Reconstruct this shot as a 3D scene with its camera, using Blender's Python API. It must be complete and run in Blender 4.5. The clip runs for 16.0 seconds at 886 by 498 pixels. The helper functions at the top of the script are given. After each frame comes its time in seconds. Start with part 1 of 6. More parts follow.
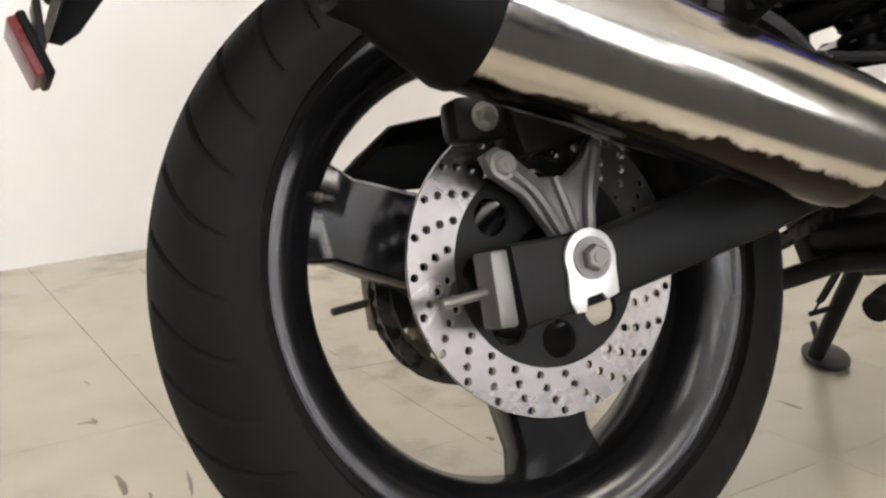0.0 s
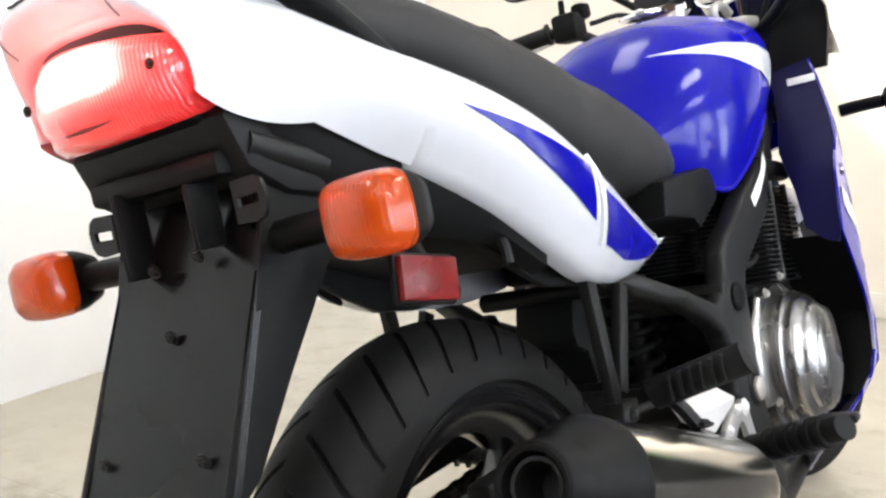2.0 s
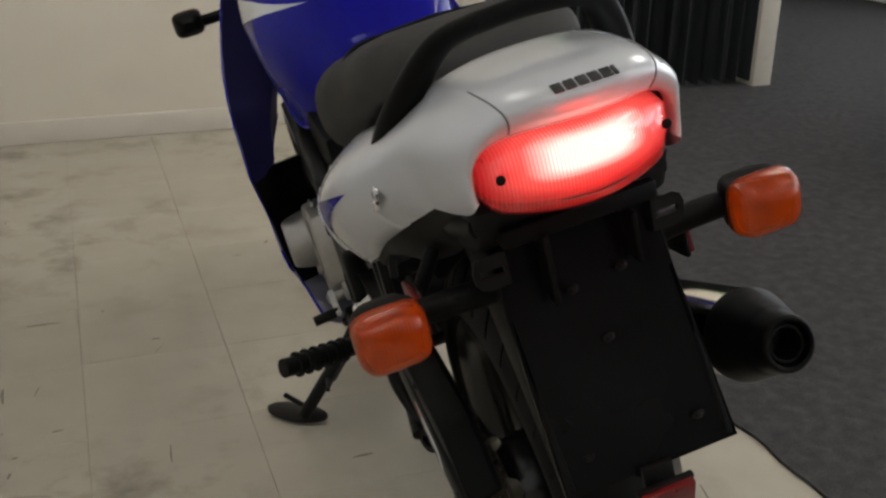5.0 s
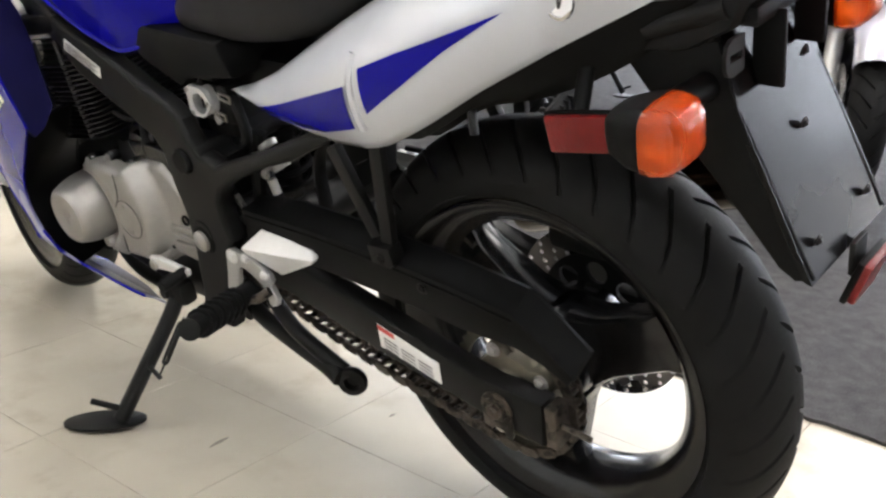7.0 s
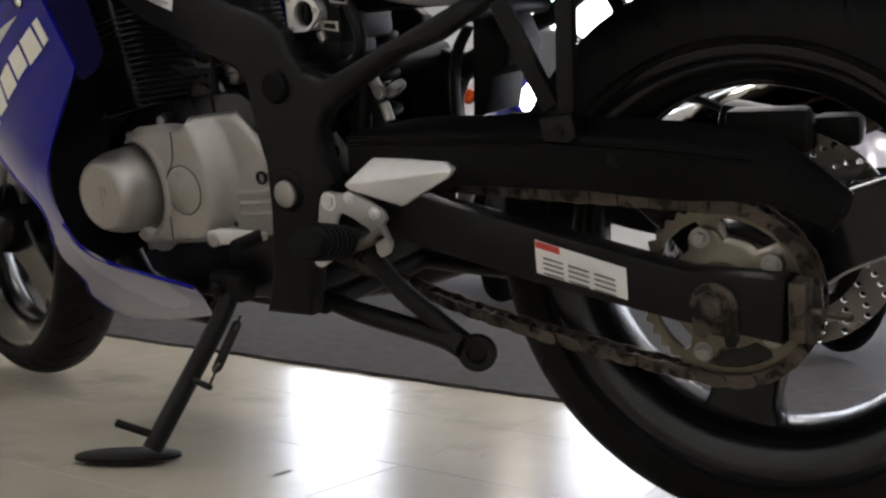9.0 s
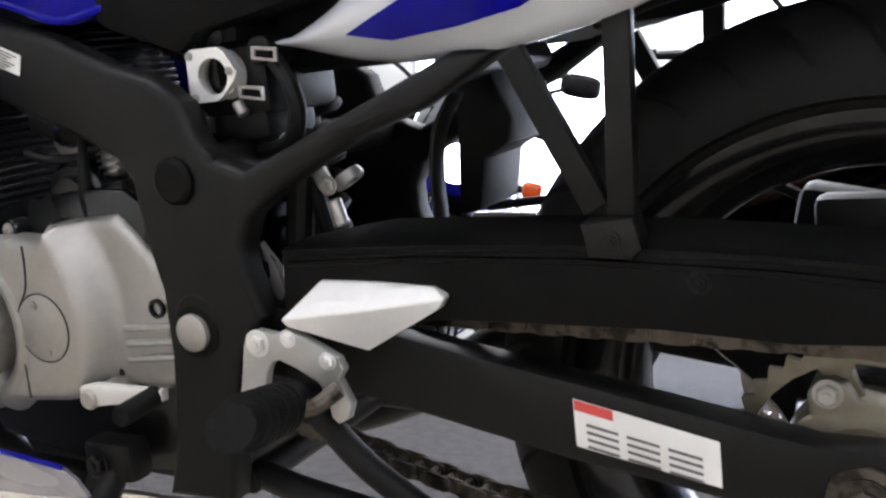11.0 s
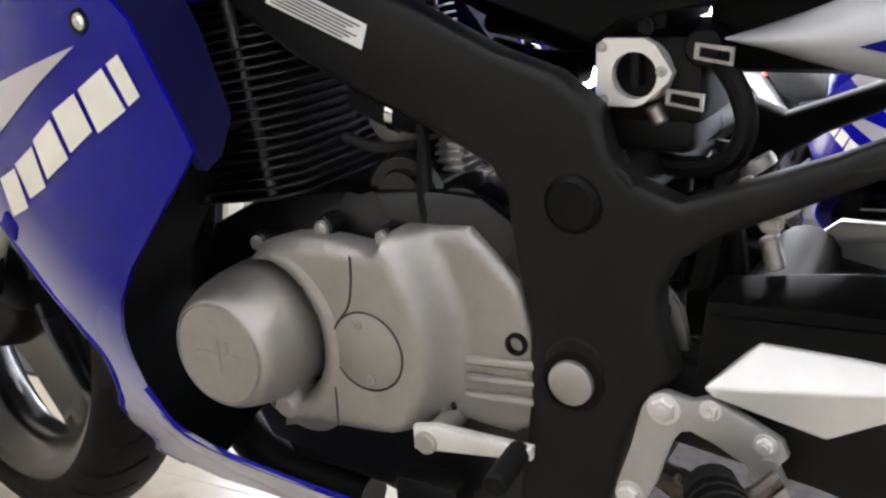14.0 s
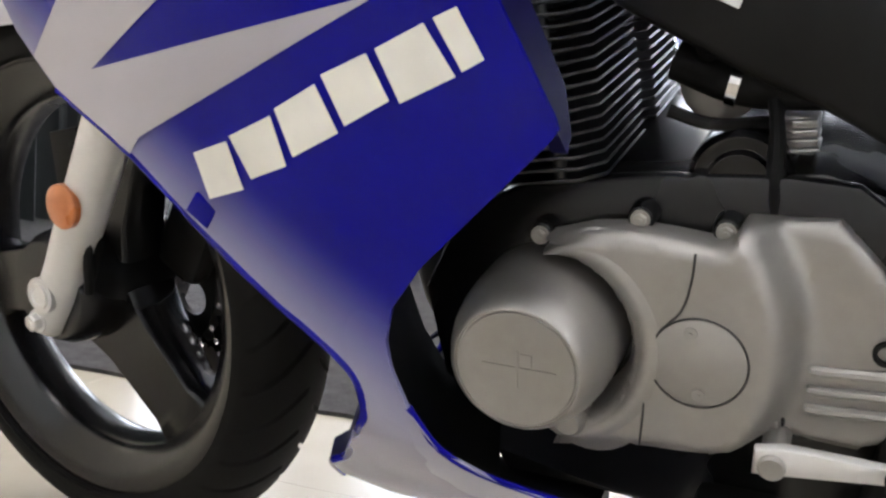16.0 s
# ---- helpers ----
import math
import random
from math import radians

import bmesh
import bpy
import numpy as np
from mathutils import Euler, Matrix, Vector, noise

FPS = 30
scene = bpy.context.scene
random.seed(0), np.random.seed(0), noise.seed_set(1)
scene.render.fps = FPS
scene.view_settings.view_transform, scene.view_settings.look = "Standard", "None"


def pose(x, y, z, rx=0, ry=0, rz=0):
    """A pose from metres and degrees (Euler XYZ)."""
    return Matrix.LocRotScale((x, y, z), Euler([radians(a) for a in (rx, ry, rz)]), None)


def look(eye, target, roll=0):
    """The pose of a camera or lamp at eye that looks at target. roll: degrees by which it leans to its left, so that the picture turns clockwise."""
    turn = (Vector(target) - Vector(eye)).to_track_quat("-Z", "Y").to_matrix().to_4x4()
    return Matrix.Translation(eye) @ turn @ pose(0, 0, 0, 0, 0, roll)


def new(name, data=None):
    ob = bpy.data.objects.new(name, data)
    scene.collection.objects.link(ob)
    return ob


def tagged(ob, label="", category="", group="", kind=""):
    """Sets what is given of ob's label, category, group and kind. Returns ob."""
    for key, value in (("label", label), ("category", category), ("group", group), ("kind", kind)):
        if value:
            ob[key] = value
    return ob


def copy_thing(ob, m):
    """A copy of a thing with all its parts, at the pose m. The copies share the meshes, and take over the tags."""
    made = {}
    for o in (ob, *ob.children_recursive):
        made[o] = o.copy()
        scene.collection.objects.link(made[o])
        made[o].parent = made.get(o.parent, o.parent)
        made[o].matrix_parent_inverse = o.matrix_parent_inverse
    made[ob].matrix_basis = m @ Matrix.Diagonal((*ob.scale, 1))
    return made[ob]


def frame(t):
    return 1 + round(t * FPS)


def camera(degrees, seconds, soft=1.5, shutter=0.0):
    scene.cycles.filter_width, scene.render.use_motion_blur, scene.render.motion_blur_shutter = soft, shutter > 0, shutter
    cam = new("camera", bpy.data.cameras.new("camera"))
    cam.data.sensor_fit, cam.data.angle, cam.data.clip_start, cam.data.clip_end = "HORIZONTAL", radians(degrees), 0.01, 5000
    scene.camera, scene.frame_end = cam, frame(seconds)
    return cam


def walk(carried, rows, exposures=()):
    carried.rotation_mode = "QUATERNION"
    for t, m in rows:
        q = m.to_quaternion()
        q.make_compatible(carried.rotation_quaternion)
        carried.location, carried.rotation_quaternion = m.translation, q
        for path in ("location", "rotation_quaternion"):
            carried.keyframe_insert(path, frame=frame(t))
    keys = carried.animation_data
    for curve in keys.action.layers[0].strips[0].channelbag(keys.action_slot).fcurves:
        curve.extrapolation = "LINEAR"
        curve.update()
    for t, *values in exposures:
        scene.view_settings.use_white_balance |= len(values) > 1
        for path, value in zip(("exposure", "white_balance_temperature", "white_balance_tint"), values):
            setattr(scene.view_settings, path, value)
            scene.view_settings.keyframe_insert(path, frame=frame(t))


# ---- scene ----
cam = camera(47.5, 16.0, 2.5, 0.0)
PATH = [
    (0, (0.679, -0.433, 0.518), (-1.065, 0.437, 0.072), -2.64),
    (0.3, (0.651, -0.499, 0.504), (-1.047, 0.482, 0.112), -2.20),
    (0.5, (0.657, -0.529, 0.549), (-0.992, 0.540, 0.177), -3.35),
    (0.8, (0.599, -0.657, 0.578), (-0.871, 0.660, 0.257), -2.71),
    (1, (0.587, -0.691, 0.599), (-0.799, 0.722, 0.313), -2.57),
    (1.2, (0.560, -0.711, 0.633), (-0.773, 0.753, 0.350), -0.95),
    (1.5, (0.496, -0.753, 0.712), (-0.46, 0.512, 0.497), 0.91),
    (2, (0.407, -0.802, 0.849), (-0.452, 0.517, 0.562), 0.38),
    (2.5, (0.328, -0.861, 0.976), (-0.435, 0.503, 0.634), -0.35),
    (3, (0.231, -0.989, 1.069), (-0.271, 0.472, 0.650), 1.70),
    (3.5, (0.078, -1.074, 1.089), (-0.327, 0.781, 0.461), 0.92),
    (4, (-0.129, -1.073, 1.094), (-0.401, 0.771, 0.368), 0.78),
    (4.5, (-0.302, -1.061, 1.060), (-0.330, 0.792, 0.308), 2.08),
    (4.7, (-0.405, -1.056, 1.062), (-0.191, 0.783, 0.308), 1.50),
    (6.8, (-1.037, -0.676, 0.878), (0.315, 0.639, 0.214), 2.65),
    (7, (-1.077, -0.641, 0.817), (0.362, 0.589, 0.170), 2.73),
    (7.5, (-1.172, -0.542, 0.670), (0.394, 0.606, 0.189), 2.82),
    (8, (-1.149, -0.501, 0.473), (0.442, 0.675, 0.178), 1.07),
    (8.5, (-1.166, -0.395, 0.353), (0.391, 0.837, 0.109), 1.98),
    (9, (-1.147, -0.320, 0.319), (0.505, 0.805, 0.264), 2.89),
    (9.2, (-1.174, -0.279, 0.350), (0.551, 0.733, 0.326), 3.11),
    (11.5, (-0.811, -0.035, 0.412), (0.946, 0.918, 0.482), 0.50),
    (12, (-0.770, 0.000, 0.462), (0.902, 1.097, 0.398), 2.55),
    (12.5, (-0.777, 0.038, 0.468), (0.866, 1.174, 0.364), 2.24),
    (13, (-0.785, 0.062, 0.470), (0.835, 1.222, 0.295), 2.32),
    (13.5, (-0.819, 0.156, 0.504), (0.767, 1.355, 0.293), 2.28),
    (14, (-0.895, 0.258, 0.495), (0.830, 1.252, 0.299), 3.83),
    (14.5, (-0.950, 0.361, 0.511), (0.861, 1.186, 0.316), 4.61),
    (15, (-0.971, 0.423, 0.534), (0.883, 1.134, 0.300), 2.85),
    (15.2, (-0.970, 0.460, 0.524), (0.883, 1.185, 0.323), 2.57),
    (15.5, (-0.952, 0.512, 0.514), (0.894, 1.247, 0.289), 3.35),
    (16, (-0.928, 0.599, 0.489), (0.916, 1.322, 0.215), 4.72),
]
EXPOSURES = [(0.0, -0.56, 6700, 14), (1.0, -0.4, 6500, 12), (1.5, 0.05, 6300, 12), (2.0, -0.04, 6180, 11), (2.5, -0.62, 6350, 10), (3.5, -1.25, 6450, 10), (4.7, -1.68, 6450, 10), (7.0, -0.06, 6200, 12), (7.5, -0.43, 6220, 12), (8.0, -0.55, 6250, 13), (8.5, -1.06, 6350, 13), (9.0, -1.08, 6300, 13), (11.5, 0.16, 5850, 15), (13.5, -0.1, 6000, 14), (15.0, -0.02, 6050, 14), (15.5, -0.04, 6050, 14), (16.0, -0.2, 6050, 14)]
walk(cam, [(t, look(eye, target, roll)) for t, eye, target, roll in PATH],
     exposures=EXPOSURES)

LEAN = 14.9      # the machine rests on its side stand and leans to its left
ROOM_TURN = 3.95  # the room's walls against the machine's line
ROOM = pose(0, 0, 0, 0, 0, ROOM_TURN)

# ---- light -------------------------------------------------------------
world = bpy.data.worlds.new("world")
scene.world = world
world.use_nodes = True
wn = world.node_tree.nodes
sky = wn.new("ShaderNodeTexSky")
sky.sky_type, sky.sun_disc, sky.sun_elevation, sky.sun_rotation = "NISHITA", False, radians(40), radians(90)
world.node_tree.links.new(sky.outputs[0], wn["Background"].inputs[0])
wn["Background"].inputs[1].default_value = 0.1


def area_lamp(name, m, sx, sy, watts, color):
    d = bpy.data.lights.new(name, "AREA")
    d.shape, d.size, d.size_y, d.energy, d.color = "RECTANGLE", sx, sy, watts, color
    ob = new(name, d)
    ob.matrix_world = m
    return ob


CEIL = 2.75
TROFFERS = [(-0.9, -1.3), (-0.9, 1.2), (1.5, -1.3), (1.5, 1.2), (3.6, -1.3), (3.6, 1.2), (0.3, -3.4), (2.6, -3.4)]
for u, v in TROFFERS:
    area_lamp("ceiling_lamp", ROOM @ pose(u, v, CEIL - 0.045), 0.55, 1.15, 8 if u < 0 or v < -3 else 42 if v > 0 else 26, (1.0, 0.95, 0.88))
# first window widened to -4.4: added light for the plate holder to mirror
WINDOWS = [(-4.4, -0.9), (-0.6, 1.1), (1.4, 2.9), (3.68, 4.66)]
for v0, v1 in WINDOWS:
    area_lamp("window_daylight", ROOM @ pose(4.95, (v0 + v1) / 2, 1.4) @ pose(0, 0, 0, 0, 90, 0), 1.9, v1 - v0, 33 * (v1 - v0), (0.86, 0.92, 1.0))


# ---- materials ---------------------------------------------------------
def mat(name, color, rough=0.5, metal=0.0, var=0.12, scale=30.0, bump=0.0, bscale=400.0, coat=0.0, spec=0.5, stain=None, rvar=0.08, place=False):
    """A surface with fine grain and broad wear; stain: a second colour that shows in patches."""
    m = bpy.data.materials.new(name)
    m.use_nodes = True
    nt = m.node_tree
    n, l = nt.nodes, nt.links
    b = n["Principled BSDF"]
    b.inputs["Metallic"].default_value = metal
    b.inputs["Specular IOR Level"].default_value = spec
    b.inputs["Coat Weight"].default_value = coat
    b.inputs["Coat Roughness"].default_value = 0.12
    at = n.new("ShaderNodeNewGeometry").outputs["Position"] if place else n.new("ShaderNodeTexCoord").outputs["Object"]
    big = n.new("ShaderNodeTexNoise")
    big.inputs["Scale"].default_value, big.inputs["Detail"].default_value = scale * 0.12, 4
    fine = n.new("ShaderNodeTexNoise")
    fine.inputs["Scale"].default_value, fine.inputs["Detail"].default_value = scale, 6
    for t in (big, fine):
        l.new(at, t.inputs["Vector"])
    add = n.new("ShaderNodeMath")
    add.operation = "ADD"
    l.new(big.outputs["Fac"], add.inputs[0])
    l.new(fine.outputs["Fac"], add.inputs[1])
    ramp = n.new("ShaderNodeMapRange")
    ramp.inputs[1].default_value, ramp.inputs[2].default_value = 0.6, 1.4
    ramp.inputs[3].default_value, ramp.inputs[4].default_value = 1 - var, 1 + var
    l.new(add.outputs[0], ramp.inputs[0])
    mul = n.new("ShaderNodeVectorMath")
    mul.operation = "SCALE"
    mul.inputs[0].default_value = color
    l.new(ramp.outputs[0], mul.inputs["Scale"])
    out = mul.outputs[0]
    if stain:
        col, lo, hi, sscale = stain
        sn = n.new("ShaderNodeTexNoise")
        sn.inputs["Scale"].default_value, sn.inputs["Detail"].default_value = sscale, 8
        l.new(at, sn.inputs["Vector"])
        sr = n.new("ShaderNodeMapRange")
        sr.inputs[1].default_value, sr.inputs[2].default_value = lo, hi
        l.new(sn.outputs["Fac"], sr.inputs[0])
        mx = n.new("ShaderNodeMix")
        mx.data_type = "RGBA"
        l.new(sr.outputs[0], mx.inputs[0])
        l.new(out, mx.inputs[6])
        mx.inputs[7].default_value = (*col, 1)
        out = mx.outputs[2]
    l.new(out, b.inputs["Base Color"])
    rr = n.new("ShaderNodeMapRange")
    rr.inputs[1].default_value, rr.inputs[2].default_value = 0.3, 0.7
    rr.inputs[3].default_value, rr.inputs[4].default_value = max(0.02, rough - rvar), min(1, rough + rvar)
    l.new(big.outputs["Fac"], rr.inputs[0])
    l.new(rr.outputs[0], b.inputs["Roughness"])
    if bump:
        bn = n.new("ShaderNodeTexNoise")
        bn.inputs["Scale"].default_value, bn.inputs["Detail"].default_value = bscale, 3
        l.new(at, bn.inputs["Vector"])
        bp = n.new("ShaderNodeBump")
        bp.inputs["Strength"].default_value, bp.inputs["Distance"].default_value = bump, 0.001
        l.new(bn.outputs["Fac"], bp.inputs["Height"])
        l.new(bp.outputs[0], b.inputs["Normal"])
    return m


def grimed(m, color, lo, hi, scale, amount):
    """Adds smudges of dirt to a surface, in clusters."""
    n, l = m.node_tree.nodes, m.node_tree.links
    b = n["Principled BSDF"]
    src = b.inputs["Base Color"].links[0].from_socket
    at = n.new("ShaderNodeNewGeometry").outputs["Position"]
    fine, broad = n.new("ShaderNodeTexNoise"), n.new("ShaderNodeTexNoise")
    fine.inputs["Scale"].default_value, fine.inputs["Detail"].default_value, fine.inputs["Roughness"].default_value = scale, 9, 0.62
    broad.inputs["Scale"].default_value, broad.inputs["Detail"].default_value = scale * 0.22, 3
    for t in (fine, broad):
        l.new(at, t.inputs["Vector"])
    fr, br, ml = n.new("ShaderNodeMapRange"), n.new("ShaderNodeMapRange"), n.new("ShaderNodeMath")
    fr.inputs[1].default_value, fr.inputs[2].default_value, fr.inputs[4].default_value = lo, hi, amount
    br.inputs[1].default_value, br.inputs[2].default_value = 0.42, 0.62
    ml.operation = "MULTIPLY"
    l.new(fine.outputs["Fac"], fr.inputs[0])
    l.new(broad.outputs["Fac"], br.inputs[0])
    l.new(fr.outputs[0], ml.inputs[0])
    l.new(br.outputs[0], ml.inputs[1])
    mx = n.new("ShaderNodeMix")
    mx.data_type = "RGBA"
    l.new(ml.outputs[0], mx.inputs[0])
    l.new(src, mx.inputs[6])
    mx.inputs[7].default_value = (*color, 1)
    l.new(mx.outputs[2], b.inputs["Base Color"])


def glow(name, color, strength):
    m = bpy.data.materials.new(name)
    m.use_nodes = True
    b = m.node_tree.nodes["Principled BSDF"]
    b.inputs["Base Color"].default_value = (*[min(1, c) for c in color], 1)
    b.inputs["Emission Color"].default_value = (*color, 1)
    b.inputs["Emission Strength"].default_value = strength
    return m


WHITE = mat("pearl_white_paint", (0.50, 0.51, 0.53), 0.22, 0.0, 0.03, 20, coat=0.6, rvar=0.04)
BLUE = mat("deep_blue_paint", (0.004, 0.003, 0.21), 0.25, 0.0, 0.08, 20, coat=0.3, rvar=0.05, spec=0.04)
SILVER = mat("silver_grey_paint", (0.42, 0.41, 0.46), 0.32, 0.4, 0.05, 20, coat=0.8)
BLACK = mat("black_moulded_plastic", (0.0034, 0.0034, 0.0034), 0.5, 0.0, 0.2, 60, 0.2, 900, spec=0.10)
# fairing blue darkened to stand in for the shade inside the fairing
NAVY = mat("shade_darkened_inner_blue", (0.003, 0.0025, 0.032), 0.6, 0.0, 0.12, 30, 0.1, 600, spec=0.1)
SHEEN = mat("smooth_black_plastic", (0.0034, 0.0034, 0.0034), 0.22, 0.0, 0.2, 60, 0.05, 900, spec=0.16)
SATIN = mat("satin_black_paint", (0.0048, 0.0046, 0.0044), 0.5, 0.0, 0.15, 25, 0.08, 500, spec=0.22)
FIN = mat("black_cast_fins", (0.010, 0.0097, 0.0094), 0.36, 0.0, 0.2, 60, 0.15, 700, spec=0.5)
GLOSSBLACK = mat("gloss_black_paint", (0.004, 0.004, 0.0045), 0.24, 0.0, 0.15, 25, coat=0.12, spec=0.4)
# near-black picked to carry the shade of the deep wheel well
DEEP = mat("wheel_well_shade_black", (0.0035, 0.0035, 0.0035), 0.62, 0.0, 0.3, 40, spec=0.2)
RUBBER = mat("tyre_rubber", (0.0048, 0.0046, 0.0044), 0.66, 0.0, 0.25, 40, 0.35, 700, spec=0.15, stain=((0.008, 0.0075, 0.007), 0.55, 0.8, 9))
PEG = mat("ribbed_rubber", (0.006, 0.006, 0.006), 0.6, 0.0, 0.2, 60, 0.4, 500, spec=0.15)
VINYL = mat("black_seat_vinyl", (0.014, 0.0135, 0.0135), 0.58, 0.0, 0.15, 40, 0.5, 1500, spec=0.25)
STEEL = mat("polished_stainless_steel", (0.62, 0.595, 0.545), 0.16, 1.0, 0.10, 60, 0.05, 420, stain=((0.30, 0.26, 0.2), 0.66, 0.72, 14), rvar=0.05)
CHROME = mat("chrome", (0.8, 0.8, 0.8), 0.08, 1.0, 0.03, 30, rvar=0.03)
ALLOY = mat("cast_aluminium", (0.36, 0.345, 0.32), 0.42, 0.75, 0.07, 90, 0.25, 1400)
POLISHED = mat("polished_cast_alloy", (0.34, 0.335, 0.325), 0.28, 1.0, 0.06, 70, 0.08, 700)
SILVERED = mat("satin_aluminium", (0.42, 0.415, 0.40), 0.38, 0.6, 0.08, 90, 0.1, 900)
BRIGHT = mat("brushed_aluminium", (0.72, 0.71, 0.69), 0.36, 0.55, 0.05, 90, 0.08, 900)
DULL = mat("dull_cast_alloy", (0.19, 0.182, 0.17), 0.45, 0.75, 0.1, 90, 0.25, 900)
DISC = mat("brake_disc_steel", (0.21, 0.197, 0.187), 0.27, 1.0, 0.12, 80, 0.06, 900)
DARKIRON = mat("dark_chain_steel", (0.10, 0.085, 0.07), 0.45, 0.8, 0.35, 120, 0.3, 900, stain=((0.02, 0.017, 0.014), 0.5, 0.6, 60))
SPROCKET = mat("worn_sprocket_steel", (0.17, 0.155, 0.12), 0.4, 0.85, 0.2, 80, 0.15, 600)
AMBER = mat("amber_lens", (0.30, 0.052, 0.005), 0.2, 0.0, 0.25, 60, 0.4, 300, coat=0.5)
PALEAMBER = mat("pale_amber_reflector", (0.52, 0.17, 0.05), 0.3, 0.0, 0.15, 120, 0.3, 500, coat=0.3)
RED = mat("red_reflector", (0.115, 0.003, 0.003), 0.32, 0.0, 0.2, 120, 0.5, 500, coat=0.15, spec=0.25)
LABEL = mat("printed_label", (0.72, 0.71, 0.68), 0.5, 0.0, 0.04, 40)
INK = mat("label_ink", (0.12, 0.11, 0.11), 0.6)
REDINK = mat("red_ink", (0.55, 0.06, 0.05), 0.6)
BLACKINK = mat("black_decal", (0.02, 0.02, 0.02), 0.4)
CREAM = mat("cream_decal", (0.74, 0.72, 0.64), 0.4, coat=0.5)
GLASS = mat("smoked_glass", (0.02, 0.02, 0.022), 0.06, 0.0, 0.05, 20, coat=1.0)
MIRROR = mat("mirror_glass", (0.75, 0.76, 0.77), 0.03, 1.0, 0.02, 20, rvar=0.01)
DIAL = mat("gauge_dial", (0.10, 0.06, 0.05), 0.4)
FLOORM = mat("cream_vinyl_tile", (0.40, 0.362, 0.292), 0.25, 0.0, 0.08, 9, 0.0, 60, rvar=0.02, place=True)
GROUT = mat("floor_joint", (0.27, 0.245, 0.195), 0.6)
SCUFF = mat("black_scuff", (0.13, 0.114, 0.09), 0.6, 0.0, 0.4, 60)
grimed(FLOORM, (0.13, 0.112, 0.085), 0.50, 0.72, 6.5, 0.75)
CARPET = mat("dark_grey_carpet", (0.052, 0.05, 0.05), 0.95, 0.0, 0.55, 260, 1.0, 700, spec=0.1)
WALLW = mat("white_wall_paint", (0.78, 0.78, 0.76), 0.7, 0.0, 0.03, 6, 0.1, 150, stain=((0.68, 0.67, 0.64), 0.6, 0.9, 2.5))
WALLC = mat("cream_wall_paint", (0.66, 0.60, 0.50), 0.65, 0.0, 0.035, 6, 0.1, 150, stain=((0.58, 0.525, 0.43), 0.6, 0.9, 2.5))
# dark tone given to the unseen back wall to weaken its reflections
WALLD = mat("unseen_dark_wall", (0.12, 0.12, 0.125), 0.7, 0.0, 0.05, 6, 0.1, 150)
BASE = mat("cream_baseboard", (0.60, 0.555, 0.475), 0.5, 0.0, 0.05, 12, stain=((0.4, 0.36, 0.3), 0.62, 0.8, 8))
CEILM = mat("ceiling_tile", (0.74, 0.73, 0.70), 0.85, 0.0, 0.06, 40, 0.4, 200)
CURTAIN = mat("dark_curtain_cloth", (0.008, 0.011, 0.012), 0.85, 0.0, 0.3, 60, 0.3, 700)
GREEN = mat("bright_green_board", (0.10, 0.42, 0.03), 0.5, 0.0, 0.06, 8)
SLATE = mat("blue_grey_panel", (0.12, 0.17, 0.22), 0.5, 0.0, 0.1, 8)
TUBEGLOW = glow("fluorescent_diffuser", (1.0, 0.96, 0.88), 7.0)
OUTSIDE = glow("daylight_beyond_glass", (0.93, 0.96, 1.0), 10.0)
BULB = glow("lit_bulb", (1.0, 0.9, 0.75), 30.0)


AMBERLENS = bpy.data.materials.new("clear_amber_lens")
AMBERLENS.use_nodes = True
an = AMBERLENS.node_tree
ab = an.nodes["Principled BSDF"]
ab.inputs["Base Color"].default_value = (0.60, 0.075, 0.004, 1)
ab.inputs["Transmission Weight"].default_value, ab.inputs["Roughness"].default_value, ab.inputs["IOR"].default_value = 0.6, 0.14, 1.4
aw = an.nodes.new("ShaderNodeTexWave")
aw.bands_direction = "X"
aw.inputs["Scale"].default_value, aw.inputs["Distortion"].default_value = 90, 0.6
ac = an.nodes.new("ShaderNodeTexCoord")
ap = an.nodes.new("ShaderNodeBump")
ap.inputs["Strength"].default_value, ap.inputs["Distance"].default_value = 0.15, 0.001
an.links.new(ac.outputs["Object"], aw.inputs["Vector"])
an.links.new(aw.outputs["Fac"], ap.inputs["Height"])
an.links.new(ap.outputs[0], ab.inputs["Normal"])


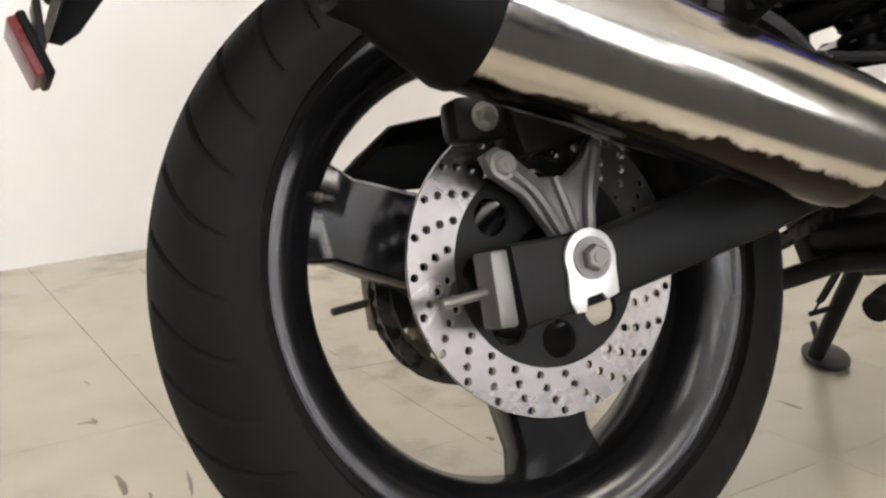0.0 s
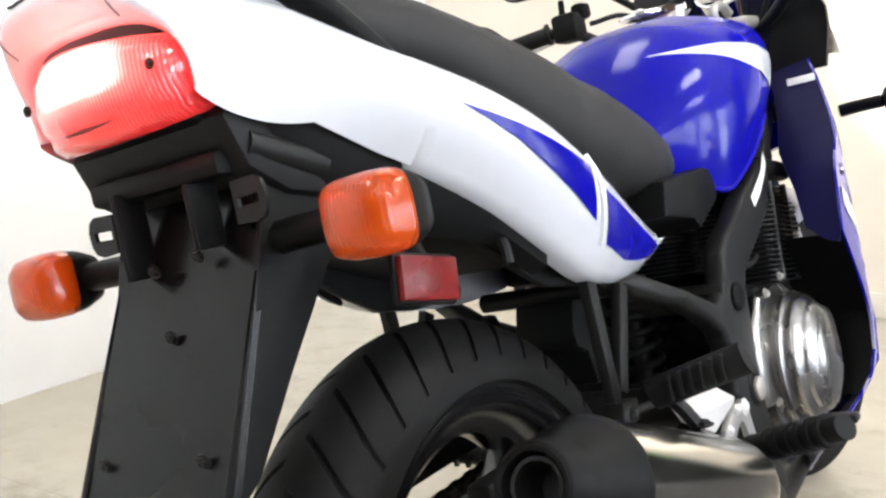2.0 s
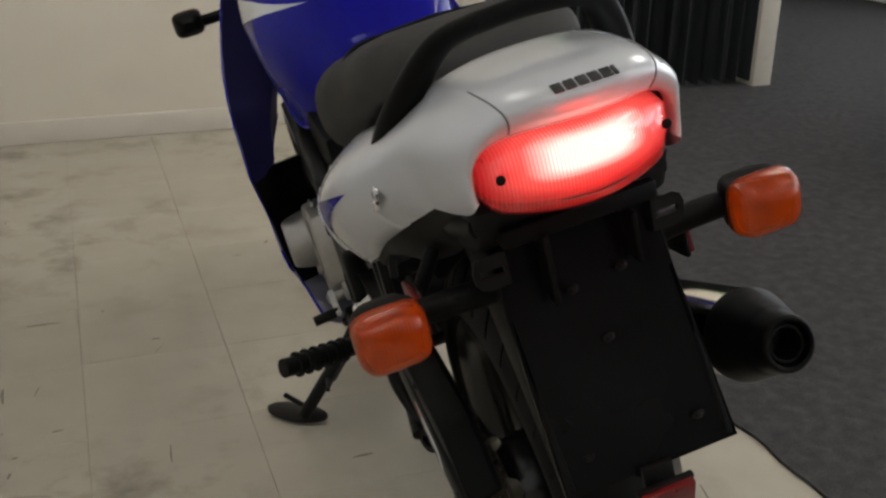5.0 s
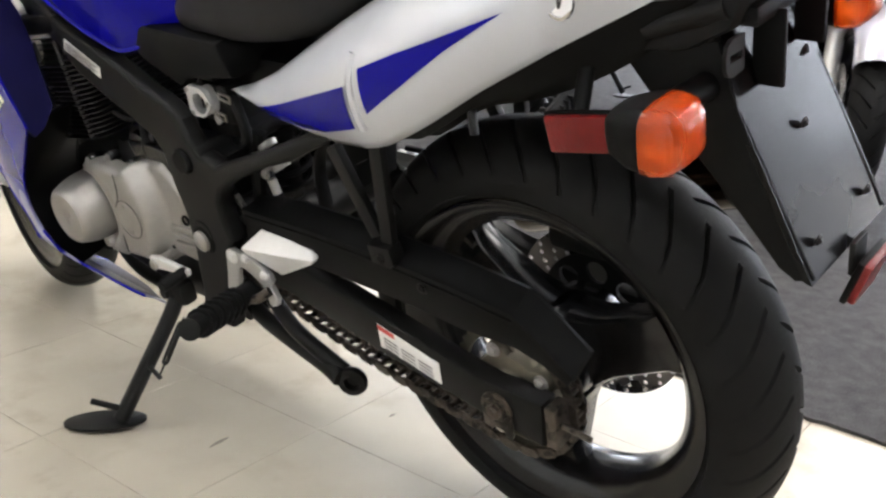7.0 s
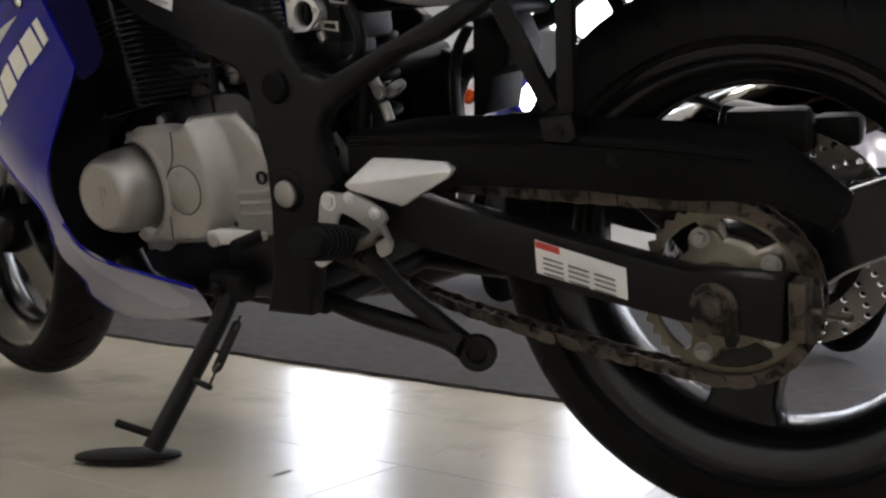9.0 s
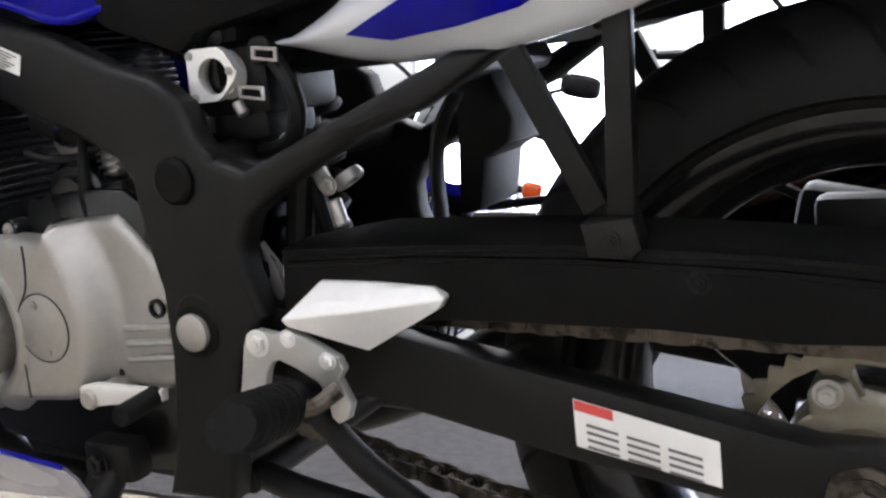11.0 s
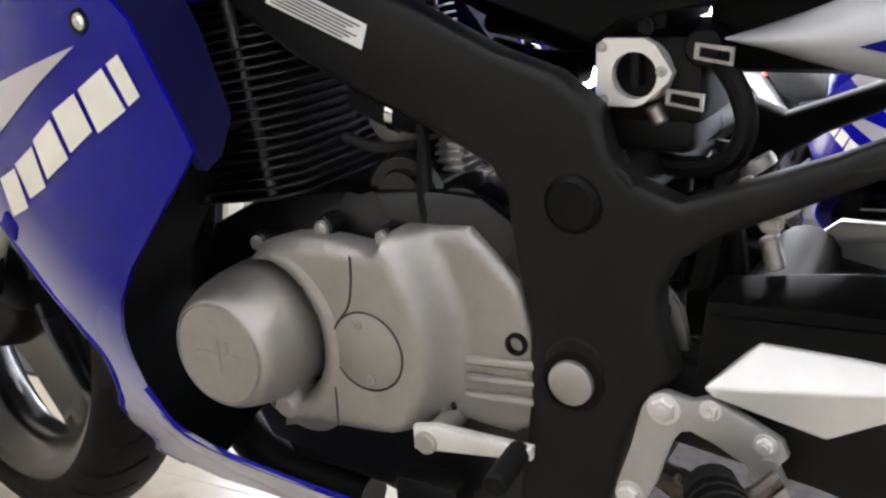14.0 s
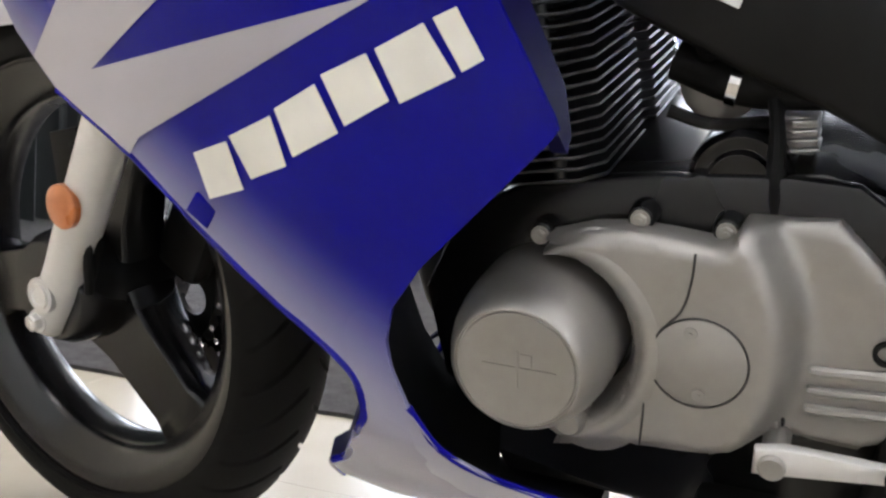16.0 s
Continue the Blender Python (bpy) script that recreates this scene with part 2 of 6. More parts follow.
def tail_lens_material():
    """Red lens, lit from behind by two bulbs: whitest before the bulbs, deep red at the rim."""
    m = bpy.data.materials.new("lit_red_tail_lens")
    m.use_nodes = True
    n, l = m.node_tree.nodes, m.node_tree.links
    b = n["Principled BSDF"]
    b.inputs["Base Color"].default_value = (0.55, 0.02, 0.02, 1)
    b.inputs["Roughness"].default_value = 0.12
    b.inputs["Coat Weight"].default_value = 1.0
    tc = n.new("ShaderNodeTexCoord")
    mp = n.new("ShaderNodeMapping")
    mp.inputs["Location"].default_value = (0, 0, -0.864 * 31)
    mp.inputs["Scale"].default_value = (11.5, 0, 31)
    l.new(tc.outputs["Object"], mp.inputs[0])
    p4 = n.new("ShaderNodeVectorMath")
    p4.operation = "MULTIPLY"
    p2 = n.new("ShaderNodeVectorMath")
    p2.operation = "MULTIPLY"
    l.new(mp.outputs[0], p2.inputs[0])
    l.new(mp.outputs[0], p2.inputs[1])
    l.new(p2.outputs[0], p4.inputs[0])
    l.new(p2.outputs[0], p4.inputs[1])
    sm_ = n.new("ShaderNodeVectorMath")
    sm_.operation = "DOT_PRODUCT"
    sm_.inputs[1].default_value = (1, 0, 1)
    l.new(p4.outputs[0], sm_.inputs[0])
    ln = n.new("ShaderNodeMath")
    ln.operation = "POWER"
    ln.inputs[1].default_value = 0.25
    l.new(sm_.outputs["Value"], ln.inputs[0])
    cr = n.new("ShaderNodeValToRGB")
    cr.color_ramp.elements[0].position, cr.color_ramp.elements[0].color = 0.35, (1.0, 0.72, 0.62, 1)
    cr.color_ramp.elements[1].position, cr.color_ramp.elements[1].color = 0.95, (0.75, 0.03, 0.03, 1)
    e = cr.color_ramp.elements.new(0.62)
    e.color = (1.0, 0.10, 0.08, 1)
    st = n.new("ShaderNodeMapRange")
    st.inputs[1].default_value, st.inputs[2].default_value = 0.3, 1.15
    st.inputs[3].default_value, st.inputs[4].default_value = 5.0, 0.35
    l.new(ln.outputs[0], cr.inputs[0])
    l.new(ln.outputs[0], st.inputs[0])
    l.new(cr.outputs[0], b.inputs["Emission Color"])
    wv = n.new("ShaderNodeTexWave")
    wv.bands_direction = "X"
    wv.inputs["Scale"].default_value = 110
    l.new(tc.outputs["Object"], wv.inputs[0])
    rb = n.new("ShaderNodeMapRange")
    rb.inputs[3].default_value, rb.inputs[4].default_value = 0.62, 1.25
    l.new(wv.outputs["Fac"], rb.inputs[0])
    ms = n.new("ShaderNodeMath")
    ms.operation = "MULTIPLY"
    l.new(st.outputs[0], ms.inputs[0])
    l.new(rb.outputs[0], ms.inputs[1])
    l.new(ms.outputs[0], b.inputs["Emission Strength"])
    bp = n.new("ShaderNodeBump")
    bp.inputs["Strength"].default_value, bp.inputs["Distance"].default_value = 0.5, 0.001
    l.new(wv.outputs["Fac"], bp.inputs["Height"])
    l.new(bp.outputs[0], b.inputs["Normal"])
    return m


TAIL = tail_lens_material()


def banded_steel():
    """Polished silencer steel with a ragged brown-black band along its underside."""
    m = STEEL.copy()
    m.name = "banded_stainless_steel"
    n, l = m.node_tree.nodes, m.node_tree.links
    b = n["Principled BSDF"]
    src = b.inputs["Base Color"].links[0].from_socket
    tc = n.new("ShaderNodeTexCoord")
    dot = n.new("ShaderNodeVectorMath")
    dot.operation = "DOT_PRODUCT"
    dot.inputs[1].default_value = (-0.80, -0.20, -0.56)
    l.new(tc.outputs["Object"], dot.inputs[0])
    no = n.new("ShaderNodeTexNoise")
    no.inputs["Scale"].default_value, no.inputs["Detail"].default_value = 26, 7
    l.new(tc.outputs["Object"], no.inputs["Vector"])
    ma = n.new("ShaderNodeMath")
    ma.operation = "MULTIPLY_ADD"
    ma.inputs[1].default_value = 0.045
    l.new(no.outputs["Fac"], ma.inputs[0])
    l.new(dot.outputs["Value"], ma.inputs[2])
    mr = n.new("ShaderNodeMapRange")
    mr.inputs[1].default_value, mr.inputs[2].default_value = -0.3955, -0.3915
    l.new(ma.outputs[0], mr.inputs[0])
    mx = n.new("ShaderNodeMix")
    mx.data_type = "RGBA"
    mx.inputs[7].default_value = (0.018, 0.012, 0.008, 1)
    l.new(mr.outputs[0], mx.inputs[0])
    l.new(src, mx.inputs[6])
    l.new(mx.outputs[2], b.inputs["Base Color"])
    return m


BANDED = banded_steel()


def faded_blue():
    """Fairing colour: deep blue that fades to silver towards the belly."""
    m = BLUE.copy()
    m.name = "blue_to_silver_fade"
    n, l = m.node_tree.nodes, m.node_tree.links
    b = n["Principled BSDF"]
    src = b.inputs["Base Color"].links[0].from_socket
    tc = n.new("ShaderNodeTexCoord")
    dot = n.new("ShaderNodeVectorMath")
    dot.operation = "DOT_PRODUCT"
    dot.inputs[1].default_value = (0, -0.45, 0.9)
    l.new(tc.outputs["Object"], dot.inputs[0])
    mr = n.new("ShaderNodeMapRange")
    mr.interpolation_type = "SMOOTHSTEP"
    mr.inputs[1].default_value, mr.inputs[2].default_value = 0.022, -0.098
    l.new(dot.outputs["Value"], mr.inputs[0])
    mx = n.new("ShaderNodeMix")
    mx.data_type = "RGBA"
    l.new(mr.outputs[0], mx.inputs[0])
    l.new(src, mx.inputs[6])
    mx.inputs[7].default_value = (0.40, 0.39, 0.47, 1)
    l.new(mx.outputs[2], b.inputs["Base Color"])
    return m


FADE = faded_blue()


# ---- building helpers --------------------------------------------------
def part(name, bm, material, parent=None, label="", angle=35, kind="", category=""):
    me = bpy.data.meshes.new(name)
    bmesh.ops.recalc_face_normals(bm, faces=bm.faces)
    bm.to_mesh(me)
    bm.free()
    for p in me.polygons:
        p.use_smooth = True
    me.set_sharp_from_angle(angle=radians(angle))
    me.materials.append(material)
    ob = new(name, me)
    if parent is not None:
        ob.parent = parent
    return tagged(ob, label, category, "", kind)


def merge(*bms):
    out = bmesh.new()
    for b in bms:
        me = bpy.data.meshes.new("tmp")
        b.to_mesh(me)
        b.free()
        out.from_mesh(me)
        bpy.data.meshes.remove(me)
    return out


def moved(bm, m):
    bmesh.ops.transform(bm, matrix=m, verts=bm.verts)
    return bm


def box(c, s, bevel=0.003, m=None, seg=2):
    bm = bmesh.new()
    bmesh.ops.create_cube(bm, size=1.0)
    bmesh.ops.scale(bm, vec=s, verts=bm.verts)
    if bevel:
        bmesh.ops.bevel(bm, geom=bm.edges[:], offset=min(bevel, min(s) * 0.45), segments=seg, affect="EDGES", profile=0.5)
    if m is not None:
        bmesh.ops.transform(bm, matrix=m, verts=bm.verts)
    bmesh.ops.translate(bm, vec=c, verts=bm.verts)
    return bm


def prism(outline, x0, x1, bevel=0.003, seg=2):
    """An outline of (y, z) given thickness from x0 to x1, its rims rounded."""
    bm = bmesh.new()
    vs = [bm.verts.new((x0, y, z)) for y, z in outline]
    f = bm.faces.new(vs)
    bm.normal_update()
    r = bmesh.ops.extrude_face_region(bm, geom=[f])
    top = [v for v in r["geom"] if isinstance(v, bmesh.types.BMVert)]
    bmesh.ops.translate(bm, vec=(x1 - x0, 0, 0), verts=top)
    if bevel:
        rim = [e for e in bm.edges if abs(e.verts[0].co.x - e.verts[1].co.x) < 1e-6]
        bmesh.ops.bevel(bm, geom=rim, offset=bevel, segments=seg, affect="EDGES", profile=0.5)
    bm.normal_update()
    bmesh.ops.triangulate(bm, faces=[f for f in bm.faces if len(f.verts) > 4])
    return bm


def mirrored(bm):
    for v in bm.verts:
        v.co.x = -v.co.x
    bmesh.ops.reverse_faces(bm, faces=bm.faces)
    return bm


def smooth_path(pts, n=6):
    """A Catmull-Rom line through the points."""
    p = [Vector(q) for q in pts]
    p = [2 * p[0] - p[1]] + p + [2 * p[-1] - p[-2]]
    out = []
    for i in range(1, len(p) - 2):
        for k in range(n):
            t = k / n
            a, b, c, d = p[i - 1], p[i], p[i + 1], p[i + 2]
            out.append(0.5 * (2 * b + (c - a) * t + (2 * a - 5 * b + 4 * c - d) * t * t + (3 * b - a - 3 * c + d) * t ** 3))
    return out + [p[-2]]


def tube(pts, r, n=12, smooth=6, flat=1.0):
    """A round (or flattened) bar along a line; r: one radius or one for each point."""
    rs = r if isinstance(r, (list, tuple)) else None
    line = smooth_path(pts, smooth) if smooth > 1 and len(pts) > 2 else [Vector(q) for q in pts]
    bm = bmesh.new()
    rings = []
    up = Vector((1, 0, 0))
    for i, q in enumerate(line):
        d = (line[min(i + 1, len(line) - 1)] - line[max(i - 1, 0)]).normalized()
        s = d.cross(up)
        if s.length < 1e-3:
            s = d.cross(Vector((0, 0, 1)))
        s.normalize()
        u = s.cross(d).normalized()
        up = u
        if rs:
            k = i / (len(line) - 1) * (len(rs) - 1)
            a = int(min(k, len(rs) - 2))
            rad = rs[a] + (rs[a + 1] - rs[a]) * (k - a)
        else:
            rad = r
        rings.append([bm.verts.new(q + rad * (math.cos(2 * math.pi * j / n) * s * flat + math.sin(2 * math.pi * j / n) * u)) for j in range(n)])
    for a, b in zip(rings, rings[1:]):
        for j in range(n):
            bm.faces.new((a[j], a[(j + 1) % n], b[(j + 1) % n], b[j]))
    bm.faces.new(rings[0])
    bm.faces.new(rings[-1])
    return bm


def lathe(profile, n=48, axis=Vector((1, 0, 0)), at=(0, 0, 0), close=False):
    """(along, radius) pairs turned about an axis."""
    axis = Vector(axis).normalized()
    q = Vector((0, 0, 1)).rotation_difference(axis).to_matrix().to_4x4()
    bm = bmesh.new()
    rings = []
    for h, r in profile:
        if r < 1e-5:
            rings.append([bm.verts.new((0, 0, h))])
        else:
            rings.append([bm.verts.new((r * math.cos(2 * math.pi * j / n), r * math.sin(2 * math.pi * j / n), h)) for j in range(n)])
    pairs = list(zip(rings, rings[1:])) + ([(rings[-1], rings[0])] if close else [])
    for a, b in pairs:
        if len(a) == 1 and len(b) == 1:
            continue
        for j in range(n):
            k = (j + 1) % n
            if len(a) == 1:
                bm.faces.new((a[0], b[k], b[j]))
            elif len(b) == 1:
                bm.faces.new((a[j], a[k], b[0]))
            else:
                bm.faces.new((a[j], a[k], b[k], b[j]))
    bmesh.ops.transform(bm, matrix=Matrix.Translation(at) @ q, verts=bm.verts)
    return bm


def rod(a, b, r, n=16, bevel=0.0015):
    a, b = Vector(a), Vector(b)
    h = (b - a).length
    return lathe([(0, 0), (0, r - bevel), (bevel, r), (h - bevel, r), (h, r - bevel), (h, 0)], n, b - a, a)


def bolt(at, r=0.008, h=0.006, axis=(-1, 0, 0)):
    """A hexagon head on a washer."""
    a = lathe([(0, 0), (0, r * 1.35), (0.0015, r * 1.35), (0.0015, 0)], 16, axis, at)
    b = lathe([(0.001, 0), (0.001, r), (h * 0.8, r), (h, r * 0.82), (h, 0)], 6, axis, at)
    c = lathe([(h * 0.6, 0), (h * 0.6, r * 0.45), (h + 0.0012, r * 0.4), (h + 0.0012, 0)], 12, axis, at)
    return merge(a, b, c)


def loft(sections, closed=True, caps=True):
    bm = bmesh.new()
    rings = [[bm.verts.new(p) for p in s] for s in sections]
    n = len(rings[0])
    for a, b in zip(rings, rings[1:]):
        for j in range(n if closed else n - 1):
            k = (j + 1) % n
            bm.faces.new((a[j], a[k], b[k], b[j]))
    if caps and closed:
        bm.faces.new(rings[0])
        bm.faces.new(rings[-1])
    return bm


def lerp_table(table, y):
    """Smooth value at y of a table of (y, value), y rising."""
    if y <= table[0][0]:
        return table[0][1]
    for (a, va), (b, vb) in zip(table, table[1:]):
        if y <= b:
            t = (y - a) / (b - a)
            return va + (vb - va) * t
    return table[-1][1]


def ease_table(table, y, w=0.02):
    return (lerp_table(table, y - w) + 2 * lerp_table(table, y) + lerp_table(table, y + w)) / 4


def plate(loops, x0, x1):
    """A flat plate in the y-z plane; the first loop is its rim, the others are holes through it."""
    bm = bmesh.new()
    edges = []
    for lp in loops:
        vs = [bm.verts.new((x0, y, z)) for y, z in lp]
        edges += [bm.edges.new((vs[i], vs[(i + 1) % len(vs)])) for i in range(len(vs))]
    bmesh.ops.triangle_fill(bm, use_beauty=True, use_dissolve=False, edges=edges)
    r = bmesh.ops.extrude_face_region(bm, geom=bm.faces[:])
    bmesh.ops.translate(bm, vec=(x1 - x0, 0, 0), verts=[v for v in r["geom"] if isinstance(v, bmesh.types.BMVert)])
    return bm


def circle(cy, cz, r, n=24, ph=0.0):
    return [(cy + r * math.cos(2 * math.pi * j / n + ph), cz + r * math.sin(2 * math.pi * j / n + ph)) for j in range(n)]


def skin(outline, fx, thick, step=0.02, eps=0.0):
    """An outline of (y, z) cut into small faces, laid on the surface x = fx(y, z) and given thickness inwards."""
    bm = bmesh.new()
    bm.faces.new([bm.verts.new((0, y, z)) for y, z in outline])
    bm.normal_update()
    bmesh.ops.triangulate(bm, faces=bm.faces[:])
    ys, zs = [p[0] for p in outline], [p[1] for p in outline]
    k = min(ys) + step
    while k < max(ys):
        bmesh.ops.bisect_plane(bm, geom=bm.verts[:] + bm.edges[:] + bm.faces[:], plane_co=(0, k, 0), plane_no=(0, 1, 0))
        k += step
    k = min(zs) + step
    while k < max(zs):
        bmesh.ops.bisect_plane(bm, geom=bm.verts[:] + bm.edges[:] + bm.faces[:], plane_co=(0, 0, k), plane_no=(0, 0, 1))
        k += step
    bmesh.ops.triangulate(bm, faces=[f for f in bm.faces if len(f.verts) > 4])
    if thick:
        r = bmesh.ops.extrude_face_region(bm, geom=bm.faces[:])
        inner = {v for v in r["geom"] if isinstance(v, bmesh.types.BMVert)}
    else:
        inner = set()
    for v in bm.verts:
        x = fx(v.co.y, v.co.z)
        s = 1 if x > 0 else -1
        v.co.x = x + s * eps - (s * thick if v in inner else 0)
    return bm


def empty(name, m=None):
    ob = new(name)
    ob.empty_display_size = 0.1
    if m is not None:
        ob.matrix_world = m
    return ob


# ---- the room ----------------------------------------------------------
U0, V1, U1, V0, V2 = -1.805, 2.876, 4.9, -4.6, 5.6   # left wall, front wall, glazed wall, back wall, far wall


def slab(name, u0, u1, v0, v1, z0, z1, material, label, category, bevel=0.0):
    bm = box(((u0 + u1) / 2, (v0 + v1) / 2, (z0 + z1) / 2), (u1 - u0, v1 - v0, z1 - z0), bevel)
    ob = part(name, bm, material, None, label, kind="structure", category=category)
    ob.matrix_world = ROOM
    return ob


floor = slab("floor", U0 - 0.15, U1 + 0.15, V0 - 0.15, V2 + 0.15, -0.12, -0.004, GROUT, "cream vinyl tile floor with dark joints and black scuffs", "floor")
slab("ceiling", U0 - 0.15, U1 + 0.15, V0 - 0.15, V2 + 0.15, CEIL, CEIL + 0.1, CEILM, "off-white ceiling with fluorescent panels", "ceiling")
slab("wall_west", U0 - 0.15, U0, V0, V1 + 0.15, 0, CEIL, WALLW, "plain white painted showroom wall", "wall")
slab("wall_north", U0, 0.886, V1, V1 + 0.12, 0, CEIL, WALLC, "cream painted wall beside the doorway", "wall")
slab("wall_north_lintel", 0.99, 2.35, V1, V1 + 0.12, 2.1, CEIL, WALLC, "cream painted wall over the doorway", "wall")
slab("wall_south", U0 - 0.15, U1 + 0.15, V0 - 0.15, V0, 0, CEIL, WALLD, "unseen back wall, kept dark to dim reflections", "wall")
slab("wall_far", 0.2, U1 + 0.15, V2, V2 + 0.15, 0, CEIL, WALLC, "cream painted far wall", "wall")
slab("wall_side_room", 0.05, 0.2, V1 + 0.12, V2 + 0.15, 0, CEIL, WALLC, "cream painted side wall behind the doorway", "wall")
slab("baseboard", U0 + 0.012, 0.886, V1 - 0.012, V1, 0.0, 0.085, BASE, "scuffed cream baseboard along the cream wall", "baseboard", 0.003)
trim = slab("trim", 0.886, 0.99, V1 - 0.02, V1 + 0.14, 0.0, 2.1, BASE, "cream painted door frame upright", "door frame", 0.004)
slab("trim", 2.35, 2.45, V1 - 0.02, V1 + 0.14, 0.0, CEIL, BASE, "cream painted door frame upright", "door frame", 0.004)

# glazed wall: sill, head and posts, with panes between them
slab("wall_east", U1, U1 + 0.15, V0, V2, 0, 0.4, WALLW, "low white wall under the shop windows", "wall")
slab("wall_east_head", U1, U1 + 0.15, V0, V2, 2.4, CEIL, WALLW, "white wall over the shop windows", "wall")
posts = [V0, WINDOWS[0][0]] + [v for a, b in zip(WINDOWS, WINDOWS[1:]) for v in (a[1], b[0])] + [WINDOWS[-1][1], V2]
for a, b in zip(posts[::2], posts[1::2]):
    slab("wall_east_pier", U1, U1 + 0.15, a, b, 0.4, 2.4, WALLW, "white pier between shop windows", "wall")
pane_m = bpy.data.materials.new("window_glass")
pane_m.use_nodes = True
pb = pane_m.node_tree.nodes["Principled BSDF"]
pb.inputs["Transmission Weight"].default_value, pb.inputs["Roughness"].default_value, pb.inputs["IOR"].default_value = 1.0, 0.0, 1.05
for i, (a, b) in enumerate(WINDOWS):
    w = empty(f"window_{i + 1}", ROOM)
    tagged(w, "large shop window in a pale metal frame", "window", "shop windows", "structure")
    for c, s in (((U1 + 0.06, (a + b) / 2, 0.425), (0.06, b - a, 0.05)), ((U1 + 0.06, (a + b) / 2, 2.375), (0.06, b - a, 0.05)),
                 ((U1 + 0.06, a + 0.025, 1.4), (0.06, 0.05, 1.9)), ((U1 + 0.06, b - 0.025, 1.4), (0.06, 0.05, 1.9)), ((U1 + 0.06, (a + b) / 2, 1.4), (0.05, 0.04, 1.9))):
        part("window_frame", box(c, s, 0.004), BRIGHT, w)
    for k in (0, 1):
        v = a + 0.05 + (b - a - 0.1) * (0.25 + 0.5 * k)
        p = part("pane", box((U1 + 0.07, v, 1.4), (0.006, (b - a - 0.14) / 2, 1.84), 0), pane_m, w)
        p.visible_shadow = False
back = part("backdrop", box((7.4, 1.0, 1.6), (0.05, 16, 6), 0), OUTSIDE, None, "bright overexposed daylight outside the windows", kind="structure", category="backdrop")
back.matrix_world = ROOM

# ceiling light panels
for u, v in TROFFERS:
    fx = empty("ceiling_light", ROOM @ pose(u, v, CEIL))
    tagged(fx, "white fluorescent ceiling panel, lit", "ceiling light", "ceiling lights")
    for c, s in (((0, 0.6, -0.02), (0.62, 0.02, 0.04)), ((0, -0.6, -0.02), (0.62, 0.02, 0.04)), ((0.3, 0, -0.02), (0.02, 1.18, 0.04)), ((-0.3, 0, -0.02), (0.02, 1.18, 0.04))):
        part("frame", box(c, s, 0.003), BRIGHT, fx)
    part("diffuser", box((0, 0, -0.015), (0.58, 1.18, 0.01), 0), TUBEGLOW, fx)

# carpet, with a worn uneven edge along the tiles
bm = bmesh.new()
edge = []
rng = random.Random(5)
v = V0
while v < V1 - 0.02:
    edge.append((0.524 + rng.uniform(-0.006, 0.006) + (0.008 if rng.random() > 0.92 else 0), v))
    v += rng.uniform(0.02, 0.07)
edge.append((0.524, V1 - 0.002))
ring = edge + [(0.886, V1 - 0.002), (0.99, V1 - 0.002), (0.99, V2), (U1, V2), (U1, V0)]
vs = [bm.verts.new((u, w, 0.0)) for u, w in ring]
f = bm.faces.new(vs)
r = bmesh.ops.extrude_face_region(bm, geom=[f])
bmesh.ops.translate(bm, vec=(0, 0, 0.007), verts=[q for q in r["geom"] if isinstance(q, bmesh.types.BMVert)])
bmesh.ops.triangulate(bm, faces=[q for q in bm.faces if len(q.verts) > 4])
carpet = part("carpet", bm, CARPET, None, "dark grey flecked commercial carpet with a worn edge", angle=20, kind="structure", category="carpet")
carpet.matrix_world = ROOM

# doorway: curtain, and what stands behind it
cb = bmesh.new()
cols = []
for i in range(181):
    u = 1.10 + 1.25 * i / 180
    d = V1 + 0.05 + 0.035 * math.sin(i * 0.62) + 0.012 * math.sin(i * 1.7 + 1)
    cols.append([cb.verts.new((u, d, z)) for z in (0.03 + 0.006 * math.sin(i * 0.62), 0.7, 1.4, 2.08)])
for a, b in zip(cols, cols[1:]):
    for j in range(3):
        cb.faces.new((a[j], b[j], b[j + 1], a[j + 1]))
r = bmesh.ops.extrude_face_region(cb, geom=cb.faces[:])
bmesh.ops.translate(cb, vec=(0, 0.004, 0), verts=[q for q in r["geom"] if isinstance(q, bmesh.types.BMVert)])
cur = part("curtain", cb, CURTAIN, None, "black pleated curtain hung in the doorway", 60, category="curtain")
cur.matrix_world = ROOM
rail = part("curtain_rail", rod((0.98, V1 + 0.05, 2.085), (2.35, V1 + 0.05, 2.085), 0.012), CHROME, None, "thin metal rail that carries the curtain", category="curtain rail")
rail.matrix_world = ROOM
disp = empty("display_board", ROOM)
tagged(disp, "tall display board, green above and slate blue below", "display board")
part("lower_panel", box((1.55, 4.3, 0.36), (1.6, 0.05, 0.72), 0.004), SLATE, disp, "slate blue panel")
part("middle_rail", box((1.55, 4.29, 0.745), (1.6, 0.07, 0.05), 0.004), BASE, disp, "pale rail")
part("upper_panel", box((1.55, 4.3, 1.37), (1.6, 0.05, 1.2), 0.004), GREEN, disp, "bright green panel")


# ---- the motorcycle ----------------------------------------------------
bike = empty("motorcycle", pose(0, 0, 0.003, 0, -LEAN, 0))
tagged(bike, "blue and white half-faired motorcycle leaning on its side stand", "motorcycle")
AX = 0.305


